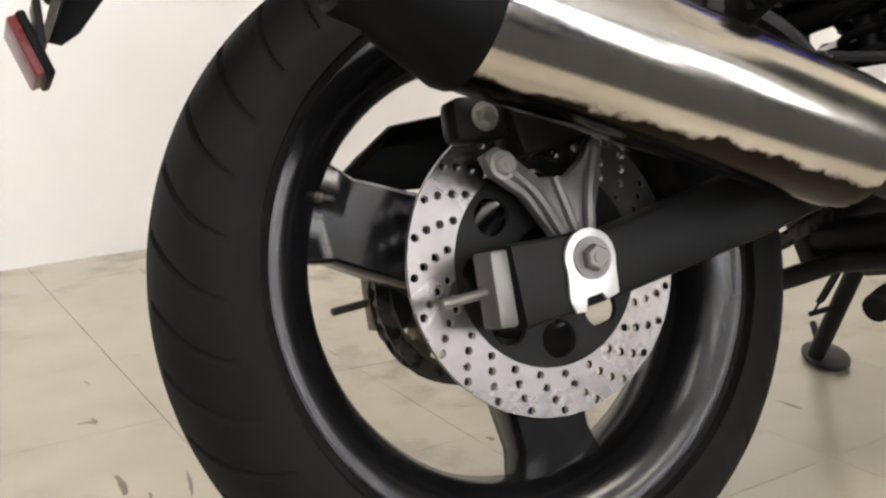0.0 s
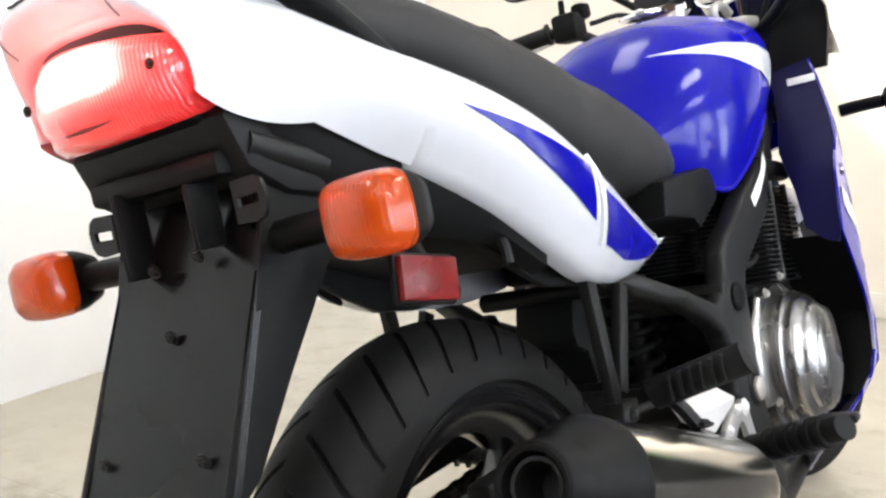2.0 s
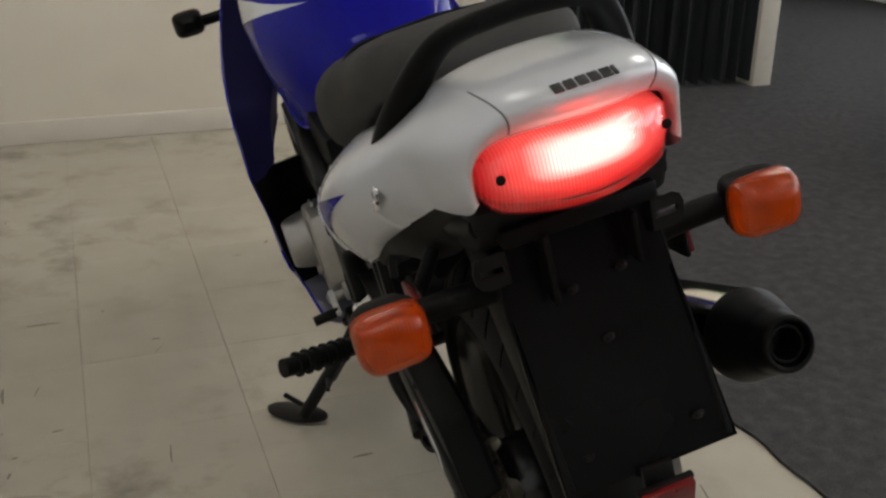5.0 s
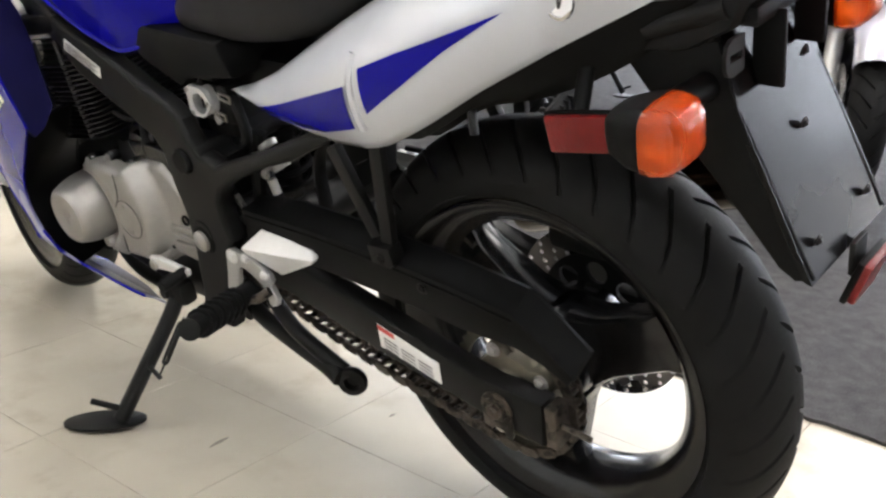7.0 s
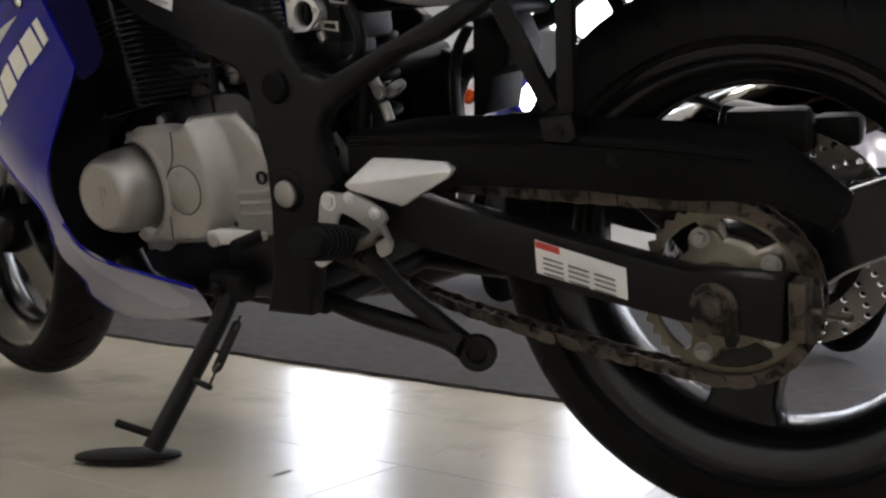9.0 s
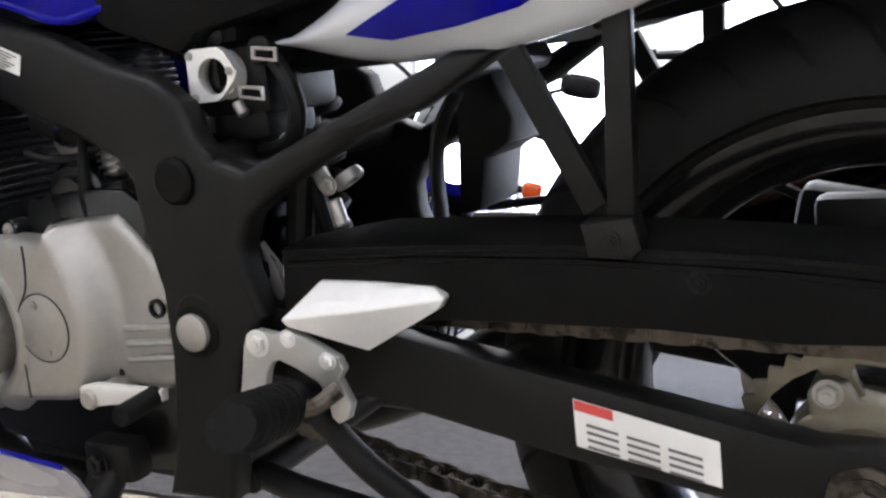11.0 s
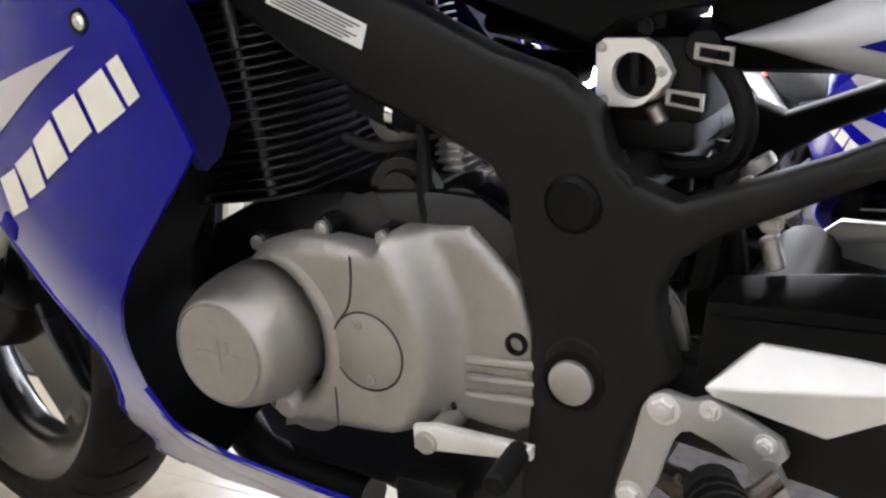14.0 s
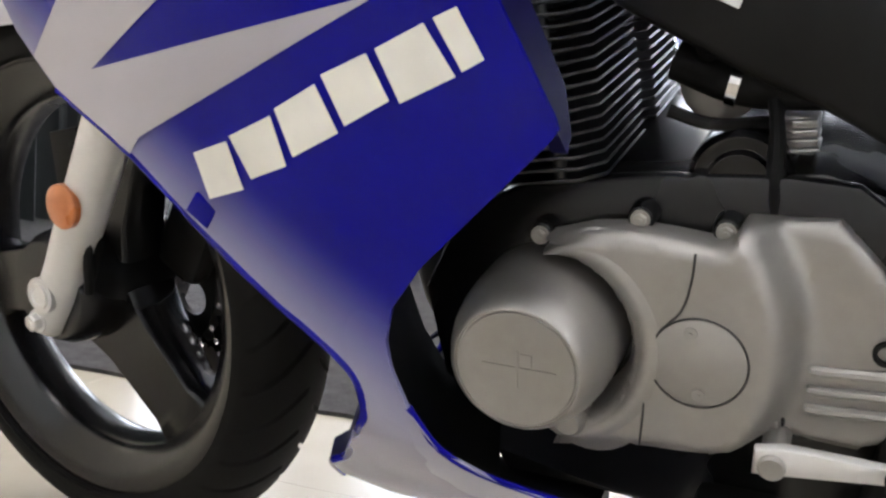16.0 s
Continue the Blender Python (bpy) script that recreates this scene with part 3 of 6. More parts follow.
def tyre(r, w, bead, n=1080, grooves=36):
    """Grooved road tyre about the x axis: swept sipes cut across its shoulders."""
    prof = []
    m = 34
    for i in range(m + 1):
        a = -1 + 2 * i / m
        x = w / 2 * math.sin(a * math.pi / 2 * 0.98)
        drop = (1 - math.cos(a * math.pi / 2 * 0.98)) * w * 0.43
        prof.append((x, r - drop))
    lo = [(-w * 0.495, bead + (prof[0][1] - bead) * 0.5), (-w * 0.46, bead + 0.013), (-w * 0.43, bead + 0.011), (-w * 0.42, bead + 0.006), (-w * 0.36, bead - 0.004)]
    full = lo[::-1] + prof + [(-x, q) for x, q in lo]
    k0 = len(lo)
    verts, faces = [], []
    for j in range(n):
        t = j / n
        ph = (t * grooves) % 1.0
        for i, (x, q) in enumerate(full):
            k = abs(x) / (w / 2)
            a = 2 * math.pi * (t + (0.75 * k ** 1.5 + 0.5 * k + (0.5 if x > 0 else 0.0)) / grooves)
            if k0 <= i < k0 + m + 1 and 0.12 < k < 0.955 and ph < 0.115 * (1.1 - 0.75 * abs(k - 0.45)):
                q -= 0.0062
            verts.append((x, q * math.cos(a), q * math.sin(a)))
    c = len(full)
    for j in range(n):
        j2 = (j + 1) % n
        for i in range(c - 1):
            faces.append((j * c + i, j * c + i + 1, j2 * c + i + 1, j2 * c + i))
    me = bpy.data.meshes.new("tyre_grid")
    me.from_pydata(verts, [], faces)
    bm = bmesh.new()
    bm.from_mesh(me)
    bpy.data.meshes.remove(me)
    return bm


def spoke(angle, r0, r1, w0, w1, t0, t1):
    """A broad cast spoke with a raised spine."""
    secs = []
    for k in range(9):
        s = k / 8
        r = r0 + (r1 - r0) * s
        flare = w0 + (w1 - w0) * s + 0.018 * max(0, s - 0.75) * 4 * 0.7 + 0.02 * max(0, 0.2 - s) * 5 * 0.5
        th = t0 + (t1 - t0) * s
        pts = [(-th, -flare * 0.90), (-th * 0.90, 0), (-th, flare * 0.90), (-th * 0.78, flare), (th * 0.78, flare), (th, flare * 0.90), (th * 0.90, 0), (th, -flare * 0.90), (th * 0.78, -flare), (-th * 0.78, -flare)]
        secs.append([(x, r, y) for x, y in pts])
    bm = loft(secs)
    bmesh.ops.rotate(bm, cent=(0, 0, 0), matrix=Matrix.Rotation(angle, 3, "X"), verts=bm.verts)
    return bm


def rim(r, w):
    p = [(-w, r), (-w, r + 0.008), (-w + 0.008, r + 0.008), (-w + 0.014, r - 0.008), (-w * 0.45, r - 0.022), (-0.012, r - 0.026), (0.012, r - 0.026),
         (w * 0.45, r - 0.022), (w - 0.014, r - 0.008), (w - 0.008, r + 0.008), (w, r + 0.008), (w, r), (w - 0.012, r - 0.018), (w * 0.55, r - 0.031),
         (0.014, r - 0.036), (-0.014, r - 0.036), (-w * 0.55, r - 0.031), (-w + 0.012, r - 0.018)]
    return lathe(p, 96, close=True)


def build_wheel(at, m, r, w, angles, brake):
    """A tyre on a three-spoke cast wheel; brake: (x, radius) of its discs."""
    wh = empty("wheel")
    wh.parent = bike
    put = m @ Matrix.Translation(at)
    part("tyre", moved(tyre(r, w, 0.222), put), RUBBER, wh, "black road tyre with swept grooves", 40)
    part("rim", moved(rim(0.219, w * 0.43), put), GLOSSBLACK, wh, "gloss black cast rim")
    for a in angles:
        part("spoke", moved(spoke(a, 0.045, 0.194, 0.042, 0.034, 0.03, 0.018), put), GLOSSBLACK, wh, angle=50)
    part("hub", moved(lathe([(-0.075, 0), (-0.075, 0.05), (-0.06, 0.058), (-0.03, 0.062), (0.03, 0.062), (0.06, 0.058), (0.07, 0.05), (0.07, 0)], 40), put), GLOSSBLACK, wh)
    for bx, br in brake:
        holes = []
        for k in range(24):
            for i, rr in enumerate((0.73, 0.81, 0.89, 0.96)):
                a = 2 * math.pi * (k + (i * 0.27) % 1.0) / 24
                holes.append(circle(br * rr * math.cos(a), br * rr * math.sin(a), 0.0036, 8))
        d = part("brake_disc", moved(plate([circle(0, 0, br, 96), circle(0, 0, br * 0.68, 72)] + holes, bx - 0.0025, bx + 0.0025), put), DISC, wh, "drilled steel brake disc")
        nh = 8 if br < 0.14 else 9
        inner = [circle(br * 0.5 * math.cos(2 * math.pi * k / nh), br * 0.5 * math.sin(2 * math.pi * k / nh), br * 0.128, 20) for k in range(nh)]
        part("disc_carrier", moved(plate([circle(0, 0, br * 0.70, 72), circle(0, 0, br * 0.25, 32)] + inner, bx - 0.004, bx + 0.002), put), SATIN, d, "black drilled disc carrier")
    return wh


rear = build_wheel((0, 0, AX), Matrix(), 0.305, 0.132, [radians(a) for a in (157, 277, 37)], [(0.08, 0.125)])
pt = part("valve", merge(rod((0.02, -0.182, 0.392), (0.035, -0.165, 0.385), 0.004), rod((0.035, -0.165, 0.385), (0.04, -0.158, 0.382), 0.003)), DARKIRON, rear)

# swing arm, both sides, with axle, adjusters and brackets
arm = empty("swing_arm")
arm.parent = bike
for s in (-1, 1):
    o = [(-0.060, 0.260), (-0.064, 0.325), (0.03, 0.327), (0.2, 0.362), (0.39, 0.402), (0.50, 0.42), (0.50, 0.355), (0.36, 0.335), (0.2, 0.300), (0.04, 0.273)]
    bm = prism(o, -0.138, -0.106, 0.006)
    part("arm", bm if s < 0 else mirrored(bm), SATIN, arm)
    e = merge(box((s * 0.122, -0.073, 0.293), (0.030, 0.016, 0.058), 0.003), rod((s * 0.122, -0.120, 0.289), (s * 0.122, -0.07, 0.293), 0.004))
    part("chain_adjuster", e, DULL if s > 0 else DARKIRON, arm, "cast adjuster with a bolt")
    za = 0.305 if s > 0 else 0.294
    loops = [(0.003 + 0.0235 * math.cos(radians(a)), za + 0.0235 * math.sin(radians(a))) for a in range(-20, 201, 20)] + [(-0.021, za - 0.030), (-0.017, za - 0.040), (-0.008, za - 0.040), (-0.006, za - 0.030), (0.008, za - 0.028), (0.012, za - 0.034), (0.024, za - 0.030)]
    part("axle_plate", prism([(y, z) for y, z in loops], s * 0.1385, s * 0.142, 0.001), BRIGHT if s > 0 else DARKIRON, arm, "stamped steel axle plate")
    part("axle_nut", merge(bolt((s * 0.142, 0.003, za), 0.0105, 0.010, (s, 0, 0)), lathe([(0, 0), (0, 0.0165), (0.003, 0.0165), (0.003, 0)], 24, (s, 0, 0), (s * 0.1415, 0.003, za))), DULL if s > 0 else DARKIRON, arm)
part("cross_tube", rod((-0.13, 0.42, 0.40), (0.13, 0.42, 0.40), 0.03), SATIN, arm)
part("pivot_tube", rod((-0.16, 0.515, 0.404), (0.16, 0.515, 0.404), 0.022), SATIN, arm)
lab = part("label", skin([(0.194, 0.349), (0.092, 0.325), (0.092, 0.292), (0.194, 0.313)], lambda y, z: -0.1385, 0.0006, 0.05), LABEL, arm, "white printed warning label with a red corner")
part("red_field", skin([(0.193, 0.3485), (0.165, 0.342), (0.165, 0.3345), (0.193, 0.341)], lambda y, z: -0.1395, 0.0004, 0.05), REDINK, lab)
for i in range(4):
    for k in range(3):
        y0 = 0.185 - 0.029 * k
        z0 = 0.331 - 0.0055 * i - 0.0065 * k
        part("print_bar", skin([(y0, z0), (y0 - 0.023, z0 - 0.0052), (y0 - 0.023, z0 - 0.0072), (y0, z0 - 0.002)], lambda y, z: -0.1395, 0.0004, 0.05), INK, lab)

# chain, sprockets and guard
drive = empty("chain_drive")
drive.parent = bike
drive.location = (0.006, 0.008, -0.012)
teeth = []
for k in range(78):
    a = 2 * math.pi * k / 78
    rr = 0.092 if k % 2 else 0.0855
    teeth.append((rr * math.cos(a), AX + rr * math.sin(a)))
cut = []
for k in range(5):
    a0 = 2 * math.pi * k / 5 + 0.3
    lp = [(0.077 * math.cos(a0 + q), AX + 0.077 * math.sin(a0 + q)) for q in (-0.02, 0.02, 0.22, 0.45, 0.68, 0.88, 0.92)] + [(0.070 * math.cos(a0 + 0.96), AX + 0.070 * math.sin(a0 + 0.96))] + [(0.047 * math.cos(a0 + q), AX + 0.047 * math.sin(a0 + q)) for q in (0.74, 0.60, 0.45, 0.30, 0.16)] + [(0.070 * math.cos(a0 - 0.06), AX + 0.070 * math.sin(a0 - 0.06))]
    cut.append(lp)
part("sprocket", plate([teeth] + cut, -0.103, -0.097), SPROCKET, drive, "worn steel rear sprocket with cut-outs")
for k in range(5):
    a = 2 * math.pi * k / 5 + 0.0
    part("sprocket_bolt", bolt((-0.113, 0.062 * math.cos(a), AX + 0.062 * math.sin(a)), 0.0075, 0.007), ALLOY, drive)
lobes = []
for k in range(60):
    a = 2 * math.pi * k / 60
    q = 0.055 + 0.017 * max(0, math.cos(5 * a)) ** 0.7
    lobes.append((q * math.cos(a), AX + q * math.sin(a)))
part("sprocket_carrier", merge(prism(lobes, -0.113, -0.070, 0.005), lathe([(-0.125, 0), (-0.125, 0.026), (-0.113, 0.036), (-0.10, 0.040), (-0.07, 0.05), (-0.07, 0)], 40, at=(0, 0, AX))), SPROCKET, drive, "cast sprocket carrier with five lobes")
fy, fz, fr, rr = 0.60, 0.385, 0.034, 0.0895
line = []
for k in range(40):
    s = k / 39
    line.append((fy * (1 - s) + 0.01 * s, (fz - fr) * (1 - s) + (AX - rr) * s - 0.022 * math.sin(math.pi * s)))
for k in range(1, 40):
    a = -math.pi / 2 - math.pi * 1.03 * k / 39
    line.append((rr * math.cos(a), AX + rr * math.sin(a)))
for k in range(1, 36):
    s = k / 36
    line.append((fy * s, AX + rr + (fz + fr - AX - rr) * s))
lk, acc = [], 0.0
for a, b in zip(line, line[1:]):
    seg = math.hypot(b[0] - a[0], b[1] - a[1])
    while acc < seg:
        t = acc / seg
        lk.append((a[0] + (b[0] - a[0]) * t, a[1] + (b[1] - a[1]) * t, math.atan2(b[1] - a[1], b[0] - a[0])))
        acc += 0.0159
    acc -= seg
chain = []
for i, (y, z, a) in enumerate(lk):
    xo = 0.0075 if i % 2 else 0.0105
    for s in (-1, 1):
        o = []
        for cy in (1, -1):
            for q in range(5):
                t = (-math.pi / 2 + math.pi * q / 4) + (0 if cy > 0 else math.pi)
                o.append((cy * 0.008 + 0.0068 * math.cos(t), 0.0068 * math.sin(t)))
        bm = prism([(y + p * math.cos(a) - q * math.sin(a), z + p * math.sin(a) + q * math.cos(a)) for p, q in o], -0.1 + s * xo - 0.001, -0.1 + s * xo + 0.001, 0)
        chain.append(bm)
    chain.append(lathe([(-0.012, 0), (-0.012, 0.0042), (0.012, 0.0042), (0.012, 0)], 8, at=(-0.1, y + 0.008 * math.cos(a), z + 0.008 * math.sin(a))))
part("chain", merge(*chain), DARKIRON, drive, "greasy dark roller chain")
guard = [(0.422, 0.470), (0.29, 0.474), (0.167, 0.472), (0.04, 0.464), (-0.046, 0.455), (-0.085, 0.428), (-0.123, 0.399), (-0.113, 0.384), (-0.08, 0.400), (-0.044, 0.409), (0.033, 0.407), (0.116, 0.414), (0.24, 0.416), (0.428, 0.416)]
g = part("chain_guard", prism(guard, -0.146, -0.141, 0.0015), BLACK, drive, "black plastic chain guard")
strip = []
for y, z, w in ((0.420, 0.470, 0.3), (0.36, 0.472, 0.8), (0.33, 0.473, 1), (0.25, 0.473, 1), (0.167, 0.472, 1), (0.10, 0.468, 1), (0.04, 0.464, 1), (-0.02, 0.458, 1), (-0.046, 0.455, 1), (-0.085, 0.428, 1), (-0.123, 0.399, 0.9)):
    strip.append([(-0.146, y, z - 0.004), (-0.149, y, z - 0.003), (-0.149, y, z + 0.001), (-0.142, y, z + 0.003), (-0.138, y, z + 0.006 * w), (-0.112, y, z + 0.015 * w), (-0.106, y, z + 0.013 * w), (-0.110, y, z + 0.010 * w), (-0.136, y, z - 0.002)])
part("guard_top", loft(strip), BLACK, g, angle=25)
part("guard_lip", loft([[(-0.1462, y, z), (-0.1485, y, z + 0.001), (-0.1485, y, z + 0.004), (-0.1462, y, z + 0.005)] for y, z in ((0.418, 0.457), (0.29, 0.461), (0.167, 0.459), (0.04, 0.451), (-0.044, 0.442))]), BLACK, g, angle=25)
part("guard_bolt", bolt((-0.146, 0.09, 0.447), 0.006, 0.004), SATIN, g)

# main frame, with rounded plugs, and the seat rails
frame_thing = empty("chassis")
frame_thing.parent = bike
frame_thing.location, frame_thing.scale = (0, -0.010, -0.006), (1.04, 1, 1)
OUT = [(1.042, 0.802), (0.918, 0.745), (0.773, 0.694), (0.646, 0.656), (0.584, 0.626), (0.537, 0.61), (0.509, 0.589), (0.501, 0.562), (0.486, 0.543), (0.455, 0.531), (0.426, 0.542), (0.361, 0.567), (0.272, 0.605), (0.232, 0.604), (0.301, 0.566), (0.343, 0.553), (0.422, 0.515), (0.455, 0.494), (0.467, 0.472), (0.467, 0.448), (0.456, 0.413), (0.485, 0.374), (0.506, 0.294), (0.52, 0.244), (0.594, 0.243), (0.575, 0.293), (0.562, 0.377), (0.56, 0.435), (0.57, 0.481), (0.574, 0.528), (0.586, 0.547), (0.63, 0.569), (0.676, 0.587), (0.745, 0.619), (0.803, 0.652), (0.918, 0.704), (1.063, 0.761)]
for s in (-1, 1):
    bm = prism(OUT, -0.152, -0.122, 0.008, 3)
    for v in bm.verts:
        if v.co.y < 0.34:
            v.co.x += (0.34 - v.co.y) * 0.25
        if v.co.y > 0.74:
            v.co.x += (v.co.y - 0.74) * 0.15
    part("side_beam", bm if s < 0 else mirrored(bm), SATIN, frame_thing)
    part("plug", lathe([(0, 0.0), (0.0, 0.0195), (0.005, 0.0195), (0.008, 0.016), (0.008, 0)], 32, (s, 0, 0), (s * 0.1505, 0.523, 0.527)), BLACK, frame_thing, "round black frame plug")
    part("pivot_cap", merge(lathe([(0, 0), (0, 0.023), (0.003, 0.023), (0.005, 0.017), (0.005, 0)], 32, (s, 0, 0), (s * 0.1505, 0.526, 0.400))), BLACK, frame_thing)
    part("pivot_end", lathe([(0, 0), (0, 0.0165), (0.006, 0.016), (0.008, 0.013), (0.008, 0)], 32, (s, 0, 0), (s * 0.1535, 0.526, 0.400)), ALLOY, frame_thing, "bright aluminium swing-arm pivot end")
    # flat bars that hold the passenger peg
    for a, b in (((0.228, 0.600), (0.175, 0.491)), ((0.151, 0.622), (0.158, 0.486))):
        a3, b3 = Vector((s * 0.15, *a)), Vector((s * 0.15, *b))
        d = (b3 - a3).normalized()
        nrm = Vector((0, -d.z, d.y)) * 0.0095
        o = [(a3 + nrm)[1:], (b3 + nrm)[1:], (b3 - nrm)[1:], (a3 - nrm)[1:]]
        part("stay", prism([tuple(q) for q in o], s * 0.122, s * 0.134, 0.002), SATIN, frame_thing)
    part("stay_foot", merge(prism([(0.184, 0.483), (0.147, 0.487), (0.142, 0.465), (0.150, 0.458), (0.180, 0.460)], s * 0.120, s * 0.143, 0.003), bolt((s * 0.143, 0.163, 0.471), 0.0055, 0.003, (s, 0, 0))), SATIN, frame_thing)
    part("seat_rail", tube([(s * 0.098, 0.25, 0.620), (s * 0.098, 0.20, 0.632), (s * 0.115, 0.1, 0.665), (s * 0.095, -0.08, 0.745), (s * 0.08, -0.25, 0.80)], 0.012, 12), SATIN, frame_thing)
    if s < 0:
        continue
    peg = part("passenger_peg", tube([(s * 0.165, 0.172, 0.488), (s * 0.20, 0.172, 0.498), (s * 0.265, 0.176, 0.517)], 0.017, 12, 3, 0.75), PEG, frame_thing, "ribbed black rubber footpeg")
    part("peg_ribs", merge(*[box((s * (0.19 + 0.011 * k), 0.173 + 0.0005 * k, 0.496 + 0.0032 * k), (0.004, 0.0365, 0.027), 0.0015) for k in range(6)]), PEG, peg)
part("steering_head", merge(rod((0, 1.0, 0.93), (0, 1.10, 0.72), 0.035), box((0, 1.0, 0.82), (0.16, 0.10, 0.06), 0.01)), SATIN, frame_thing)
for y, z, w, r in ((0.50, 0.535, 0.15, 0.018), (0.30, 0.592, 0.09, 0.012), (0.53, 0.28, 0.15, 0.016), (-0.05, 0.72, 0.10, 0.012)):
    part("cross_tube", rod((-w, y, z), (w, y, z), r), SATIN, frame_thing)
YL = [(0.751, 0.675), (0.673, 0.642), (0.679, 0.625), (0.76, 0.658)]
ylab = part("label", skin(YL, lambda y, z: -0.1535, 0.0006, 0.05), LABEL, frame_thing, "white printed label on the frame beam")
for i in range(6):
    f0 = 0.12 + i * 0.135
    a, b, dn = Vector(YL[0]), Vector(YL[1]), Vector(YL[3]) - Vector(YL[0])
    p, q = a + dn * f0 + (b - a) * 0.05, b + dn * f0 + (a - b) * (0.05 + 0.06 * (i % 3))
    part("print_bar", skin([tuple(p), tuple(q), tuple(q + dn * 0.06), tuple(p + dn * 0.06)], lambda y, z: -0.1545, 0.0004, 0.05), INK, ylab)
part("label", skin([(0.80, 0.707), (0.668, 0.648), (0.676, 0.632), (0.808, 0.690)], lambda y, z: 0.1535 - max(0, y - 0.74) * 0.15, 0.0006, 0.05), LABEL, frame_thing, "white printed label on the frame beam")

# engine
engine = empty("engine")
engine.parent = bike
engine.location, engine.scale = (0, -0.010, -0.006), (1.03, 1, 1)
case = [(0.545, 0.30), (0.54, 0.50), (0.62, 0.525), (0.80, 0.505), (0.87, 0.45), (0.885, 0.36), (0.84, 0.27), (0.70, 0.245), (0.60, 0.25)]
part("crankcase", prism(case, -0.128, 0.140, 0.012), GLOSSBLACK, engine, "black painted crankcase")
TILT = Matrix.Rotation(radians(-9), 4, "X")


def prism_flat(w, d, t):
    """One cooling fin: a thin plate with cut corners, a notch at the middle of each end and rounded rims."""
    c = 0.016
    o = [(-w, -d + c), (-w + c, -d), (-0.022, -d), (-0.012, -d + 0.02), (0.012, -d + 0.02), (0.022, -d), (w - c, -d), (w, -d + c), (w, d - c), (w - c, d), (-w + c, d), (-w, d - c)]
    bm = prism([(y, -x) for x, y in o], -t / 2, t / 2, 0.0007, 1)
    return moved(bm, Matrix.Rotation(radians(90), 4, "Y"))


for k in range(21):
    h = 0.0078 * k
    w = 0.15 - 0.004 * max(0, k - 15)
    bmf_ = moved(prism_flat(w, 0.075, 0.0022), Matrix.Translation((0, 0.830 + h * math.sin(radians(9)), 0.500 + h * math.cos(radians(9)))) @ TILT)
    part("cooling_fin", bmf_, FIN, engine)
core = moved(merge(box((-0.072, 0, 0.075), (0.115, 0.108, 0.17), 0.02), box((0.072, 0, 0.075), (0.115, 0.108, 0.17), 0.02)), Matrix.Translation((0, 0.83, 0.50)) @ TILT)
part("cylinder_block", core, SATIN, engine)
for s in (-1, 1):
    for y in (-0.045, 0.028):
        part("fin_post", moved(rod((s * 0.143, y, 0), (s * 0.143, y, 0.155), 0.0045), Matrix.Translation((0, 0.83, 0.500)) @ TILT), FIN, engine)
part("cylinder_head", moved(merge(box((0, 0, 0.175), (0.29, 0.15, 0.03), 0.008), box((0, -0.02, 0.2), (0.27, 0.12, 0.04), 0.015)), Matrix.Translation((0, 0.83, 0.505)) @ TILT), SATIN, engine)
part("lead_cap", rod((-0.134, 0.648, 0.486), (-0.134, 0.648, 0.497), 0.006), ALLOY, engine)
part("starter_motor", merge(lathe([(0, 0), (0, 0.030), (0.004, 0.034), (0.20, 0.034), (0.205, 0.030), (0.205, 0)], 32, (1, 0, 0), (-0.128, 0.672, 0.512)), lathe([(-0.006, 0), (-0.006, 0.020), (0, 0.022), (0, 0)], 24, (1, 0, 0), (-0.128, 0.672, 0.512))), GLOSSBLACK, engine, "gloss black starter motor housing")
part("cam_cover_end", lathe([(0, 0), (0, 0.026), (0.01, 0.026), (0.014, 0.02), (0.014, 0)], 28, (-1, 0, 0), (-0.090, 0.693, 0.569)), ALLOY, engine, "round cast cover on the cylinder head")
part("spark_lead", tube([(-0.134, 0.648, 0.494), (-0.133, 0.650, 0.515), (-0.124, 0.654, 0.556), (-0.10, 0.67, 0.60)], [0.0055, 0.007, 0.0045, 0.0045], 10), PEG, engine, "black rubber ignition lead")
for s in (-1, 1):
    part("intake_stub", tube([(s * 0.105, 0.72, 0.585), (s * 0.11, 0.675, 0.572), (s * 0.105, 0.625, 0.572)], 0.015, 14), PEG, engine, "black rubber intake stub")
    part("stub_clamp", lathe([(0, 0.0145), (0, 0.0175), (0.007, 0.0175), (0.007, 0.0145)], 20, (0, -1, -0.2), (s * 0.109, 0.685, 0.5745), True), CHROME, engine, "bright hose clamp")
    for k in range(4):
        part("body_rib", box((s * 0.100, 0.640, 0.532 + 0.0062 * k), (0.030, 0.026 - 0.002 * k, 0.0026), 0.001, Matrix.Rotation(radians(-8), 4, "X")), POLISHED, engine, "bright cast rib")
    part("ribbed_body", box((s * 0.095, 0.640, 0.541), (0.030, 0.022, 0.026), 0.003), ALLOY, engine)
    part("fuel_rail", tube([(s * 0.13, 0.72, 0.556), (s * 0.125, 0.69, 0.548), (s * 0.10, 0.645, 0.548)], 0.0045, 10), SATIN, engine, "thin black pipe")
    part("plug_cap", rod((s * 0.09, 0.71, 0.615), (s * 0.14, 0.695, 0.60), 0.011), BLACK, engine)
